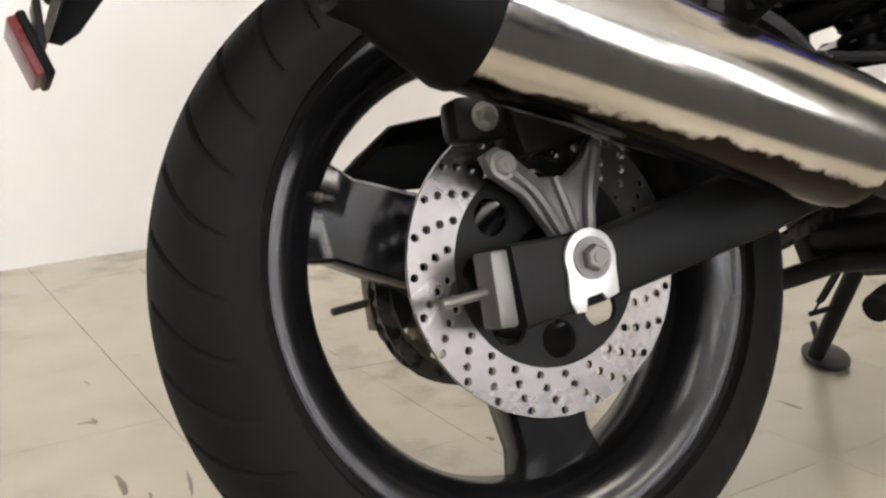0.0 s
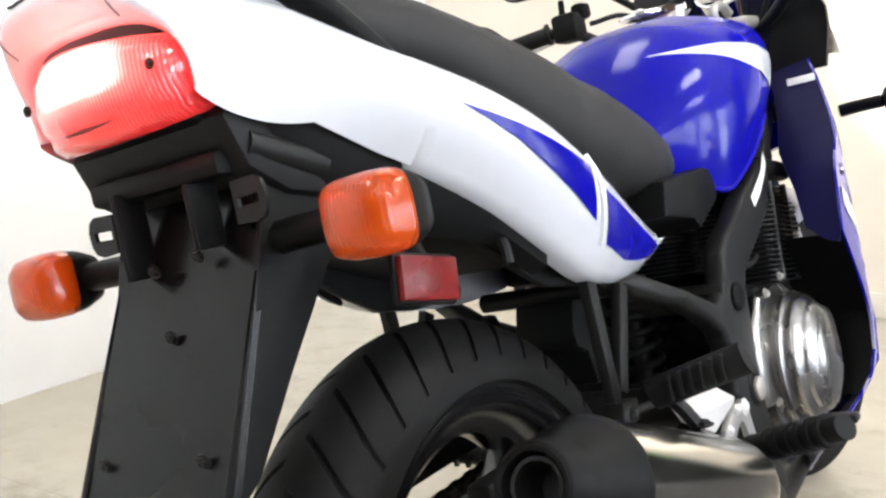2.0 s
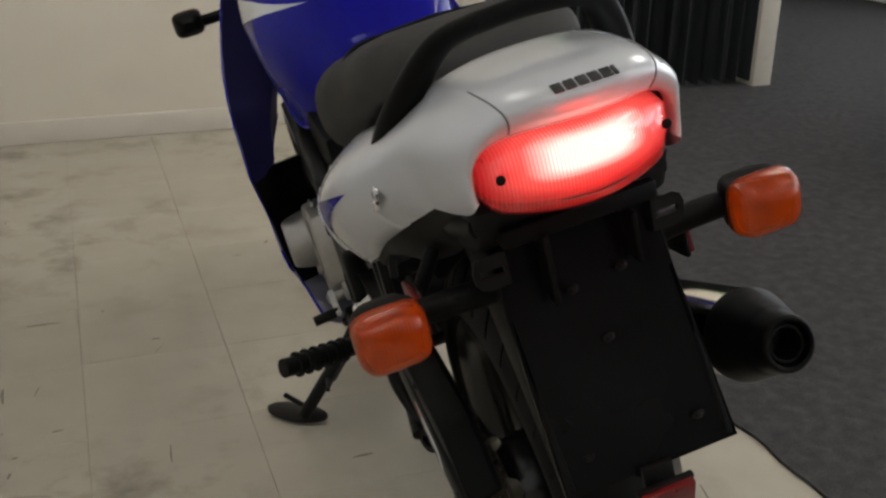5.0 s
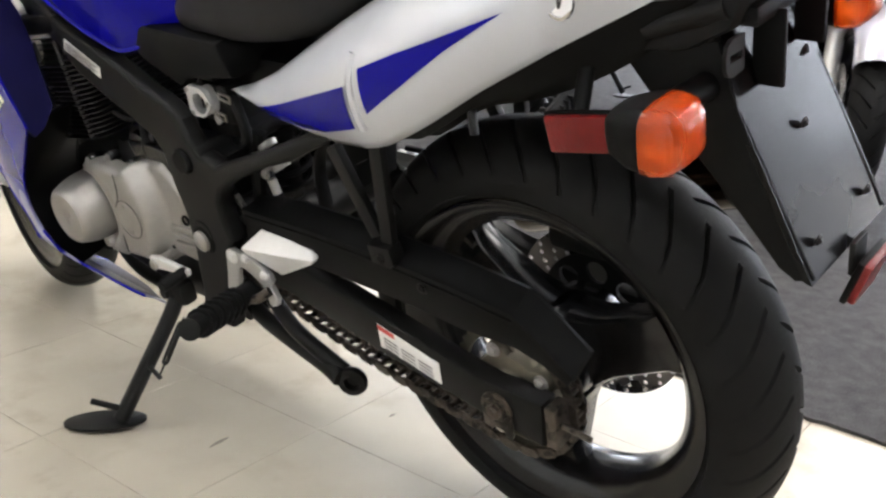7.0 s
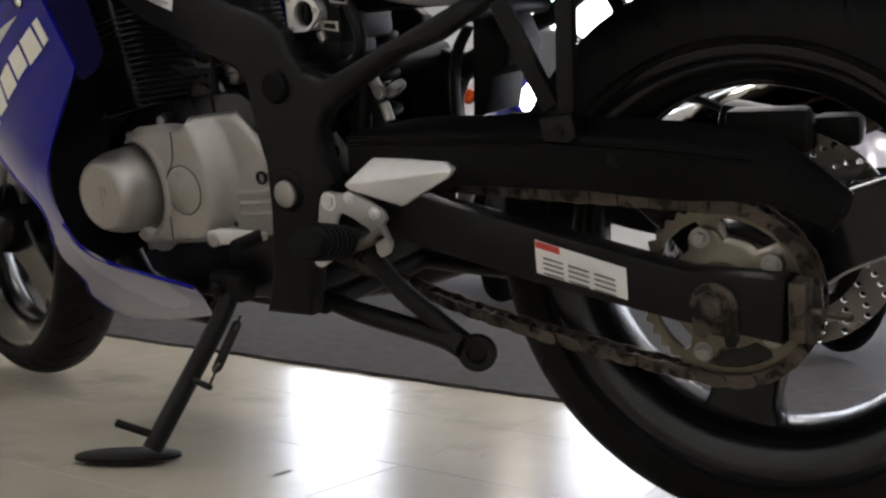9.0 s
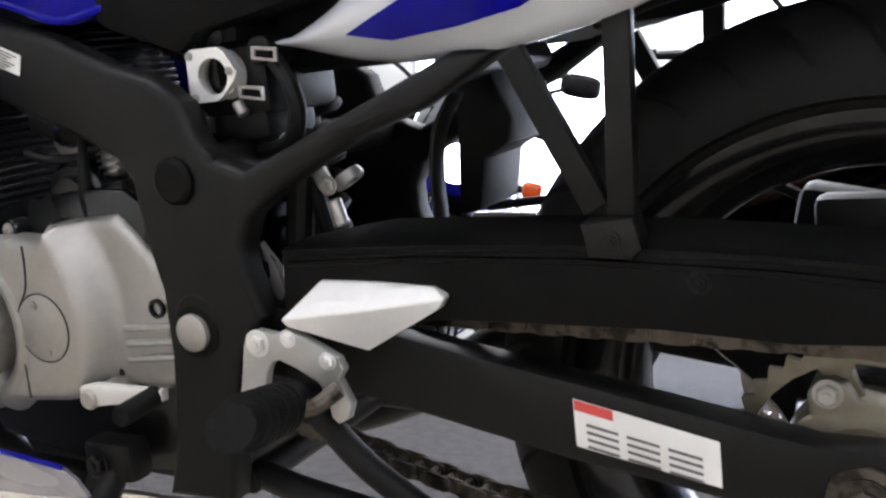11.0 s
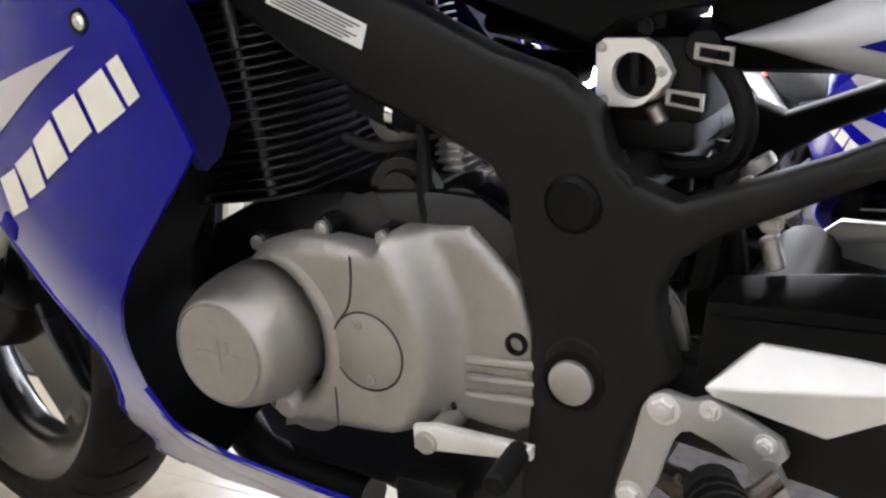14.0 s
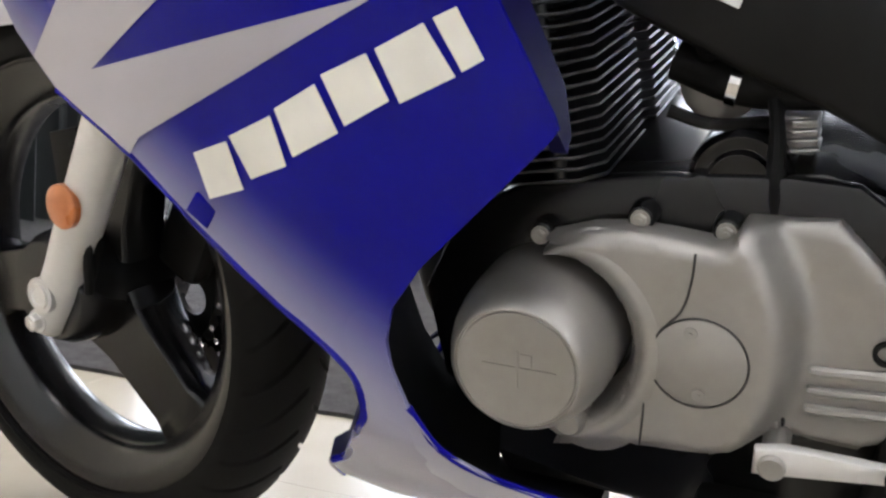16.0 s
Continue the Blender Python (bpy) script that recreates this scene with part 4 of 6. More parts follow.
COVER_R = [(0.774, 0.487), (0.755, 0.496), (0.725, 0.501), (0.672, 0.497), (0.657, 0.51), (0.605, 0.512), (0.593, 0.498), (0.567, 0.479), (0.555, 0.435), (0.555, 0.39), (0.563, 0.362), (0.6, 0.357), (0.63, 0.352), (0.648, 0.339), (0.697, 0.334), (0.75, 0.328), (0.763, 0.335), (0.742, 0.35), (0.726, 0.374), (0.721, 0.404), (0.726, 0.434), (0.742, 0.458), (0.762, 0.474)]
COVER = [(0.788, 0.474), (0.758, 0.484), (0.733, 0.487), (0.709, 0.486), (0.679, 0.483), (0.669, 0.487), (0.663, 0.496), (0.607, 0.499), (0.592, 0.484), (0.569, 0.461), (0.559, 0.427), (0.556, 0.354), (0.580, 0.341), (0.615, 0.342), (0.640, 0.343), (0.669, 0.336), (0.717, 0.332), (0.749, 0.328), (0.779, 0.318), (0.790, 0.346), (0.786, 0.398), (0.798, 0.435)]
RIMO = [(0.86, 0.475), (0.80, 0.505), (0.725, 0.515), (0.64, 0.522), (0.60, 0.520), (0.555, 0.49), (0.545, 0.43), (0.55, 0.35), (0.64, 0.33), (0.75, 0.315), (0.82, 0.305), (0.875, 0.34), (0.89, 0.41)]
part("cover_rim", prism(RIMO, -0.139, -0.126, 0.005), GLOSSBLACK, engine)
AC = (0.790, 0.403)     # the alternator's centre
COVER = COVER[:-3] + [(AC[0] + 0.064 * math.cos(radians(q)), AC[1] + 0.064 * math.sin(radians(q))) for q in range(252, 107, -8)]


def rim_distance(y, z, loop):
    """Distance from a point to the nearest side of a closed outline."""
    best = 1.0
    for (ay, az), (by, bz) in zip(loop, loop[1:] + loop[:1]):
        dy, dz = by - ay, bz - az
        t = min(1.0, max(0.0, ((y - ay) * dy + (z - az) * dz) / max(1e-9, dy * dy + dz * dz)))
        best = min(best, math.hypot(y - ay - t * dy, z - az - t * dz))
    return best


def cover_x(y, z):
    """The cover's face: a bulge round the alternator that steps down to a lower rear third, its rim rounded."""
    k = min(1, max(0, (math.hypot(y - 0.765, (z - 0.412) * 1.05) - 0.127) / 0.024))
    x = 0.178 - 0.031 * k * k * (3 - 2 * k)
    d = rim_distance(y, z, COVER)
    r_ = 0.009
    if d < r_:
        x -= r_ - math.sqrt(max(0.0, r_ * r_ - (r_ - d) ** 2))
    return -x


part("left_cover", skin(COVER, cover_x, 0.02, 0.006), ALLOY, engine, "cast aluminium engine side cover", 55)
for a, b in [((0.556, 0.402), (0.613, 0.398)), ((0.556, 0.388), (0.613, 0.384)), ((0.556, 0.374), (0.613, 0.370))]:
    part("cover_rib", tube([(-0.146, *a), (-0.149, a[0] + 0.004, a[1]), (-0.149, b[0] - 0.004, b[1]), (-0.146, *b)], 0.0036, 8, 3), ALLOY, engine)
part("alternator_cover", lathe([(-0.03, 0), (-0.03, 0.0568), (0.016, 0.0566), (0.030, 0.0558), (0.044, 0.0538), (0.056, 0.0502), (0.064, 0.0470), (0.0675, 0.0440), (0.0690, 0.0425), (0.0692, 0.0418), (0.0678, 0.0411), (0.0678, 0.0400), (0.0690, 0.0393), (0.0690, 0)], 72, (-1, 0, 0.0), (-0.152, *AC)), ALLOY, engine, "round cast alternator cover")
collar = []
for k in range(33):
    a = radians(92 + 178 * k / 32)
    up = 0.010 * math.sin(math.pi * k / 32) ** 0.5
    thin = math.sin(math.pi / 2 * min(1, 0.12 + k / 8, 0.12 + (32 - k) / 8))
    ring = []
    for h, r in ((0.100, 0.0605), (0.150, 0.0610), (0.162, 0.0625), (0.170 + up * 0.4, 0.067), (0.174 + up * 0.7, 0.073), (0.174 + up * 0.7, 0.079), (0.172 + up * 0.4, 0.088), (0.168, 0.098), (0.100, 0.07)):
        r = 0.058 + (r - 0.058) * thin
        ring.append((-h, AC[0] + r * math.cos(a), AC[1] + r * math.sin(a)))
    collar.append(ring)
part("cover_collar", loft(collar), ALLOY, engine, "rounded collar of the engine cover", 60)
part("cover_lug", merge(box((-0.163, 0.768, 0.347), (0.03, 0.03, 0.03), 0.010), lathe([(0, 0), (0, 0.012), (0.02, 0.011), (0.024, 0.008), (0.024, 0)], 20, (-1, 0, 0), (-0.16, 0.765, 0.345))), ALLOY, engine)
part("cover_emblem", merge(box((-0.2212, 0.788, 0.404), (0.0012, 0.050, 0.0012), 0), box((-0.2212, 0.789, 0.403), (0.0012, 0.0016, 0.026), 0), box((-0.2212, 0.783, 0.410), (0.0014, 0.008, 0.009), 0.0004)), ALLOY, engine)
CAPC = (0.682, 0.405)
part("inspection_cap", lathe([(0, 0), (0, 0.0305), (0.0008, 0.0305), (0.0012, 0.0298), (0.0012, 0)], 48, (-1, 0, 0), (-0.1778, *CAPC)), ALLOY, engine)
for dy, dz in ((0.006, 0.021), (-0.002, -0.022)):
    part("cap_screw", bolt((-0.1788, CAPC[0] + dy, CAPC[1] + dz), 0.0032, 0.0014), ALLOY, engine)
part("cap_groove", tube([(-0.1783, CAPC[0] + 0.0315 * math.cos(a / 24 * 6.2832), CAPC[1] + 0.0315 * math.sin(a / 24 * 6.2832)) for a in range(25)], 0.0008, 6, 2), BLACKINK, engine, "dark seam round the cap")
part("cover_seam", tube([(-0.1785, y, z) for y, z in [(0.689, 0.480), (0.690, 0.462), (0.695, 0.440), (0.709, 0.421), (0.714, 0.398), (0.715, 0.384), (0.719, 0.377), (0.715, 0.370), (0.716, 0.338)]], 0.0008, 6, 4), BLACKINK, engine, "dark seam in the engine cover")
for x, y, z in [(0.146, 0.611, 0.491), (0.17, 0.674, 0.49), (0.172, 0.729, 0.493), (0.172, 0.797, 0.473), (0.165, 0.634, 0.354), (0.172, 0.702, 0.336), (0.172, 0.753, 0.327)]:
    y, z = y + (0.69 - y) * 0.02, z + (0.41 - z) * 0.03
    part("cover_lug", lathe([(-0.026, 0), (-0.026, 0.0095), (-0.012, 0.0090), (-0.0105, 0.0080), (-0.010, 0.0060), (-0.0065, 0)], 20, (-1, 0, 0), (-x / 1.03, y, z)), GLOSSBLACK, engine)
    part("cover_bolt", bolt((-x / 1.03 + 0.0095, y, z), 0.0048, 0.004), ALLOY, engine)
OP = (0.572, 0.417)
part("oil_plug", lathe([(0, 0.0055), (0, 0.0085), (0.003, 0.0085), (0.003, 0.0055)], 24, (-1, 0, 0), (-0.1475, *OP), True), SATIN, engine)
LEVER = [(0.642, 0.355), (0.624, 0.359), (0.545, 0.358), (0.546, 0.348), (0.624, 0.338), (0.642, 0.336)]
lever = part("gear_lever", prism(LEVER, -0.186, -0.176, 0.003), BRIGHT, engine, "aluminium gear lever")
part("lever_pivot", rod((-0.13, LEVER[0][0] - 0.012, LEVER[0][1] - 0.010), (-0.19, LEVER[0][0] - 0.012, LEVER[0][1] - 0.010), 0.009), ALLOY, lever)
part("lever_rubber", rod((-0.18, 0.556, 0.352), (-0.225, 0.553, 0.350), 0.009), PEG, lever)
# right side cover with ribs
part("right_cover", mirrored(prism(COVER_R, -0.158, -0.138, 0.008, 3)), POLISHED, engine, "cast aluminium clutch cover")
part("clutch_cover", lathe([(-0.02, 0), (-0.02, 0.112), (0.005, 0.112), (0.008, 0.100), (0.010, 0.094), (0.014, 0.094), (0.017, 0.099), (0.023, 0.099), (0.027, 0.092), (0.029, 0.088), (0.033, 0.088), (0.036, 0.092), (0.041, 0.091), (0.045, 0.084), (0.048, 0.080), (0.054, 0.079), (0.060, 0.072), (0.063, 0.064), (0.0645, 0.060), (0.064, 0.058), (0.066, 0.055), (0.067, 0)], 64, (1, 0, 0), (0.150, 0.690, 0.402)), POLISHED, engine, "ribbed polished clutch cover")
part("ignition_cover", lathe([(0, 0), (0, 0.062), (0.02, 0.06), (0.035, 0.05), (0.038, 0)], 48, (1, 0, 0), (0.150, 0.815, 0.40)), POLISHED, engine)
for k in range(7):
    a = 0.5 + k * 0.8
    part("cover_bolt", bolt((0.156, 0.690 + 0.108 * math.cos(a), 0.418 + 0.106 * math.sin(a)), 0.006, 0.006, (1, 0, 0)), ALLOY, engine)
# carburettor behind the frame
CB = (0.492, 0.606)
FL = [(0.517, 0.624), (0.512, 0.629), (0.485, 0.629), (0.478, 0.625), (0.467, 0.608), (0.470, 0.602), (0.486, 0.588), (0.492, 0.586), (0.513, 0.586), (0.518, 0.591)]
carb = part("carburettor", merge(plate([FL, circle(*CB, 0.0150, 28)], -0.126, -0.118), lathe([(0, 0.0150), (0, 0.0185), (0.018, 0.021), (0.036, 0.021), (0.036, 0.0140)], 28, (1, 0, 0), (-0.119, *CB))), BRIGHT, engine, "bright cast carburettor flange")
part("throttle", merge(lathe([(0, 0), (0, 0.0148), (0.003, 0.0148), (0.003, 0)], 24, (1, 0, 0), (-0.106, *CB)), box((-0.113, CB[0] + 0.002, CB[1] + 0.003), (0.014, 0.006, 0.024), 0.002)), SATIN, carb)
for y, z in ((0.513, 0.624), (0.474, 0.609), (0.512, 0.590)):
    part("flange_screw", bolt((-0.126, y, z), 0.0026, 0.002), ALLOY, carb)
part("carburettor_body", box((-0.058, 0.49, 0.60), (0.10, 0.075, 0.06), 0.01), SATIN, engine, "dark carburettor body")
part("float_bowl", box((-0.07, 0.49, 0.565), (0.07, 0.06, 0.03), 0.008), SATIN, engine)
part("carburettor_top", box((-0.06, 0.50, 0.645), (0.1, 0.05, 0.03), 0.008), SATIN, engine)
part("hose_stub", rod((-0.115, 0.452, 0.622), (-0.075, 0.452, 0.622), 0.012), SATIN, engine)
for y, z in ((0.444, 0.619), (0.462, 0.590)):
    part("hose_clip", plate([[(y - 0.012, z - 0.007), (y + 0.012, z - 0.003), (y + 0.011, z + 0.007), (y - 0.013, z + 0.004)], [(y - 0.010, z - 0.005), (y + 0.009, z - 0.0015), (y + 0.008, z + 0.0045), (y - 0.0105, z + 0.0015)]], -0.1195, -0.117), ALLOY, engine, "small steel hose clip")
for y, z in ((0.486, 0.636), (0.515, 0.634)):
    part("flange_screw", bolt((-0.119, y, z), 0.004, 0.003), SATIN, engine)
for p, q in (((-0.108, 0.486, 0.584), (-0.108, 0.480, 0.572)), ((-0.10, 0.452, 0.551), (-0.10, 0.440, 0.545))):
    part("union", rod(p, q, 0.0055), ALLOY, engine)
part("fuel_hose", tube([(-0.105, 0.445, 0.615), (-0.11, 0.43, 0.595), (-0.11, 0.425, 0.57), (-0.105, 0.44, 0.548), (-0.09, 0.48, 0.54), (-0.08, 0.51, 0.55)], 0.0075, 10), PEG, engine, "black rubber hose")
part("airbox", box((0, 0.40, 0.635), (0.17, 0.12, 0.07), 0.015), BLACK, engine, "black plastic air box")
part("battery_box", prism([(0.320, 0.582), (0.288, 0.584), (0.274, 0.548), (0.280, 0.528), (0.302, 0.516), (0.311, 0.474), (0.330, 0.470)], -0.04, 0.04, 0.004), BLACK, engine, "black plastic battery box")
part("curved_bracket", tube([(-0.085, 0.296, 0.575), (-0.087, 0.312, 0.548), (-0.087, 0.319, 0.515), (-0.085, 0.321, 0.470)], 0.011, 10, 5, 0.4), SATIN, engine)
part("inner_cover", prism([(0.60, 0.655), (0.52, 0.625), (0.50, 0.64), (0.40, 0.655), (0.42, 0.70), (0.66, 0.71)], -0.13, 0.13, 0.008), BLACK, engine, "black plastic cover under the tank")

# rear shock
shock = empty("shock_absorber")
shock.parent = bike
sa, sb = Vector((0.01, 0.505, 0.38)), Vector((0.01, 0.495, 0.60))
part("damper_rod", rod(sa, sb, 0.014), SATIN, shock)
coil = []
for k in range(97):
    t = k / 96
    c = sa + (sb - sa) * (0.1 + 0.75 * t)
    coil.append(c + Vector((0.03 * math.cos(t * 44), 0.03 * math.sin(t * 44), 0)))
part("spring", tube(coil, 0.0055, 8, 1), BLACK, shock)
link = empty("brake_switch")
link.parent = bike
for p, q, r in (((-0.10, 0.420, 0.530), (-0.10, 0.406, 0.502), 0.007), ((-0.10, 0.402, 0.492), (-0.10, 0.396, 0.470), 0.0065)):
    part("bracket_pin", rod(p, q, r), ALLOY, link)
for y, z in ((0.413, 0.526), (0.398, 0.505)):
    part("bracket_bolt", bolt((-0.11, y, z), 0.006, 0.005), ALLOY, link)
part("switch_body", tube([(-0.085, 0.43, 0.55), (-0.09, 0.435, 0.52), (-0.09, 0.45, 0.45)], 0.012, 10), SATIN, link)

for k, (y, z) in enumerate(((0.372, 0.520), (0.352, 0.492))):
    part("damper_collar", lathe([(0, 0.007), (0, 0.013), (0.004, 0.014), (0.008, 0.013), (0.008, 0.007)], 20, (0, -0.55, -0.83), (-0.085, y + 0.045, z + 0.018), True), ALLOY, shock, "bright damper collar")
part("reservoir_hose", tube([(-0.08, 0.445, 0.535), (-0.085, 0.43, 0.50), (-0.08, 0.425, 0.455), (-0.06, 0.435, 0.42)], 0.007, 10), PEG, shock)
for y, z, r in ((0.476, 0.470, 0.010), (0.470, 0.438, 0.012)):
    part("linkage_bolt", bolt((-0.118, y, z), r, 0.006), SATIN, shock)
part("linkage_bracket", prism([(0.482, 0.452), (0.468, 0.462), (0.452, 0.440), (0.446, 0.412), (0.458, 0.406), (0.472, 0.428)], -0.122, -0.112, 0.003), DULL, shock, "dull alloy linkage bracket")

# exhaust
ex = empty("exhaust")
ex.parent = bike
m0, m1 = Vector((0.2325, -0.2023, 0.5095)), Vector((0.2135, 0.215, 0.3605))
ax = (m1 - m0).normalized()
ln = (m1 - m0).length
sil = part("silencer", lathe([(0.084, 0.051), (0.086, 0.0535), (0.094, 0.0545), (ln - 0.02, 0.0545), (ln - 0.004, 0.053), (ln + 0.006, 0.043), (ln + 0.016, 0.025)], 72, ax, m0), BANDED, ex, "polished stainless silencer with a dark-banded underside")
part("end_cap", lathe([(0.0, 0.0255), (-0.001, 0.029), (0.001, 0.032), (0.005, 0.0335), (0.026, 0.035), (0.032, 0.0385), (0.036, 0.0405), (0.056, 0.0475), (0.072, 0.0525), (0.082, 0.0562), (0.090, 0.0562), (0.090, 0.05), (0.04, 0.0255)], 56, ax, m0, True), BLACK, sil, "black tapered end cap")
part("outlet", lathe([(0.006, 0.0185), (0.006, 0.0215), (0.08, 0.0215), (0.08, 0.0185)], 32, ax, m0, True), SATIN, sil)
part("outlet_bore", lathe([(0.05, 0), (0.05, 0.03), (0.052, 0)], 24, ax, m0), BLACKINK, sil)
part("link_pipe", tube([tuple(m1 - ax * 0.01), tuple(m1 + ax * 0.05), (0.185, 0.39, 0.285), (0.14, 0.50, 0.23), (0.11, 0.65, 0.195), (0.10, 0.80, 0.20)], [0.036, 0.032, 0.027, 0.025, 0.024, 0.024], 16), SATIN, ex, "black exhaust link pipe")
for s in (-1, 1):
    part("header_pipe", tube([(s * 0.09, 0.75, 0.20), (s * 0.085, 0.88, 0.215), (s * 0.075, 0.955, 0.30), (s * 0.065, 0.95, 0.45), (s * 0.06, 0.90, 0.60)], 0.021, 14), SATIN, ex)
part("hanger", merge(tube([(0.165, 0.17, 0.49), (0.18, 0.20, 0.46), (0.195, 0.21, 0.43)], 0.008, 8), bolt((0.2, 0.21, 0.432), 0.008, 0.006, (0, 0, 1))), SATIN, ex)

# rear brake caliper on its cast arm
cal = empty("brake_caliper")
cal.parent = bike
part("body", merge(box((0.10, 0.02, 0.425), (0.045, 0.11, 0.05), 0.010, Matrix.Rotation(radians(12), 4, "X")), box((0.10, -0.055, 0.425), (0.03, 0.05, 0.035), 0.008), box((0.065, 0.01, 0.43), (0.03, 0.09, 0.05), 0.008)), SATIN, cal, "black brake caliper")
o = [(-0.06, 0.395), (-0.045, 0.402), (-0.03, 0.39), (-0.012, 0.374), (0.012, 0.372), (0.03, 0.385), (0.042, 0.402), (0.052, 0.398), (0.046, 0.37), (0.03, 0.325), (-0.006, 0.322), (-0.03, 0.36), (-0.055, 0.38)]
part("arm", merge(prism(o, 0.100, 0.113, 0.004, 2), tube([(0.114, -0.045, 0.388), (0.115, -0.02, 0.362), (0.115, 0.0, 0.325)], 0.005, 8), tube([(0.114, 0.042, 0.39), (0.115, 0.03, 0.36), (0.115, 0.024, 0.325)], 0.005, 8), tube([(0.114, 0.0, 0.372), (0.115, 0.012, 0.325)], 0.004, 8, 1)), DULL, cal, "cast aluminium torque arm")
for y, z in ((-0.055, 0.425), (-0.046, 0.386), (0.05, 0.41)):
    part("bolt", bolt((0.116, y, z), 0.0085, 0.008, (1, 0, 0)), ALLOY, cal)
part("hose", tube([(0.09, 0.05, 0.44), (0.12, 0.12, 0.46), (0.13, 0.25, 0.45), (0.14, 0.38, 0.44)], 0.005, 8), PEG, cal)

# footrest brackets with heel plates, pegs, pedal
HBR = [(0.476, 0.390), (0.470, 0.400), (0.460, 0.404), (0.442, 0.401), (0.430, 0.406), (0.404, 0.394), (0.384, 0.384), (0.380, 0.374), (0.386, 0.366), (0.377, 0.346), (0.382, 0.334), (0.392, 0.329), (0.398, 0.334), (0.399, 0.348), (0.406, 0.362), (0.426, 0.373), (0.442, 0.379), (0.449, 0.377), (0.455, 0.368), (0.466, 0.334), (0.474, 0.317), (0.485, 0.311), (0.495, 0.316), (0.494, 0.328), (0.484, 0.358)]
for s in (-1, 1):
    fr_ = empty("footrest")
    fr_.parent = bike
    fr_.location = (-0.004 * -s, -0.009, -0.006)
    b1 = prism(HBR, -0.157, -0.148, 0.0018)
    part("bracket", b1 if s < 0 else mirrored(b1), SILVERED, fr_, "brushed aluminium footrest bracket")
    b2 = bmesh.new()
    up = [b2.verts.new(p) for p in [(-0.138, 0.404, 0.441), (-0.137, 0.350, 0.440), (-0.136, 0.303, 0.437)]]
    md = [b2.verts.new(p) for p in [(-0.158, 0.434, 0.413), (-0.155, 0.362, 0.4215), (-0.147, 0.290, 0.430)]]
    dn = [b2.verts.new(p) for p in [(-0.157, 0.428, 0.407), (-0.152, 0.359, 0.389), (-0.148, 0.296, 0.422)]]
    for i in range(2):
        b2.faces.new((up[i], up[i + 1], md[i + 1], md[i]))
        b2.faces.new((md[i], md[i + 1], dn[i + 1], dn[i]))
    r = bmesh.ops.extrude_face_region(b2, geom=b2.faces[:])
    bmesh.ops.translate(b2, vec=(0.01, 0, 0), verts=[q for q in r["geom"] if isinstance(q, bmesh.types.BMVert)])
    bmesh.ops.bevel(b2, geom=b2.edges[:], offset=0.0016, segments=2, affect="EDGES", profile=0.5)
    part("heel_plate", b2 if s < 0 else mirrored(b2), BRIGHT, fr_, "folded aluminium heel plate", 9)
    for y, z, rb_ in ((0.460, 0.393, 0.0085), (0.429, 0.398, 0.0055), (0.394, 0.381, 0.0055), (0.484, 0.322, 0.0075)):
        part("bolt", bolt((s * 0.157, y, z), rb_, 0.005, (s, 0, 0)), BRIGHT, fr_)
    pg = part("peg", tube([(s * 0.17, 0.425, 0.350), (s * 0.22, 0.405, 0.362), (s * 0.30, 0.372, 0.385)], 0.018, 14, 4, 0.85), PEG, fr_, "black rubber rider footpeg")
    part("peg_ribs", merge(*[lathe([(0, 0.012), (0, 0.0205), (0.005, 0.0205), (0.005, 0.012)], 16, (s * 0.9, -0.37, 0.25), (s * (0.20 + 0.015 * k), 0.413 - 0.0065 * k, 0.357 + 0.0043 * k), True) for k in range(6)]), PEG, pg)
    part("peg_stem", tube([(s * 0.16, 0.385, 0.36), (s * 0.175, 0.40, 0.35), (s * 0.18, 0.42, 0.35)], 0.007, 10), DARKIRON, fr_)
part("brake_pedal", merge(tube([(0.175, 0.45, 0.345), (0.20, 0.52, 0.335), (0.235, 0.575, 0.335)], 0.009, 10, 4, 0.7), box((0.245, 0.58, 0.338), (0.04, 0.025, 0.012), 0.004)), SATIN, fr_, "black brake pedal")

# stands
st = empty("side_stand")
st.parent = bike
part("leg", tube([(-0.157, 0.640, 0.262), (-0.19, 0.643, 0.222), (-0.306, 0.662, 0.098)], 0.0125, 14, 4), SATIN, st, "black side stand leg")
part("pivot", merge(box((-0.155, 0.64, 0.268), (0.03, 0.06, 0.04), 0.008), bolt((-0.172, 0.648, 0.268), 0.01, 0.008)), SATIN, st)
foot = lathe([(-0.004, 0), (-0.004, 0.9), (-0.002, 1.0), (0.002, 1.0), (0.004, 0.9), (0.004, 0)], 32, (0, 0, 1))
bmesh.ops.scale(foot, vec=(0.032, 0.064, 1), verts=foot.verts)
bmesh.ops.rotate(foot, cent=(0, 0, 0), matrix=Matrix.Rotation(radians(LEAN), 3, "Y") @ Matrix.Rotation(radians(55), 3, "Z"), verts=foot.verts)
bmesh.ops.translate(foot, vec=(-0.318, 0.692, 0.0905), verts=foot.verts)
part("foot", foot, SATIN, st, "black oval stand foot")
part("tang", rod((-0.295, 0.660, 0.112), (-0.330, 0.690, 0.140), 0.005), SATIN, st)
part("spring_pin", rod((-0.240, 0.652, 0.170), (-0.248, 0.604, 0.166), 0.004), SATIN, st)
sp = []
p0, p1 = Vector((-0.176, 0.610, 0.237)), Vector((-0.246, 0.609, 0.167))
for k in range(145):
    t = k / 144
    c = p0 + (p1 - p0) * (0.15 + 0.6 * t)
    sp.append(c + Vector((0.005 * math.sin(t * 88), 0.007 * math.cos(t * 88), 0.005 * math.sin(t * 88))))
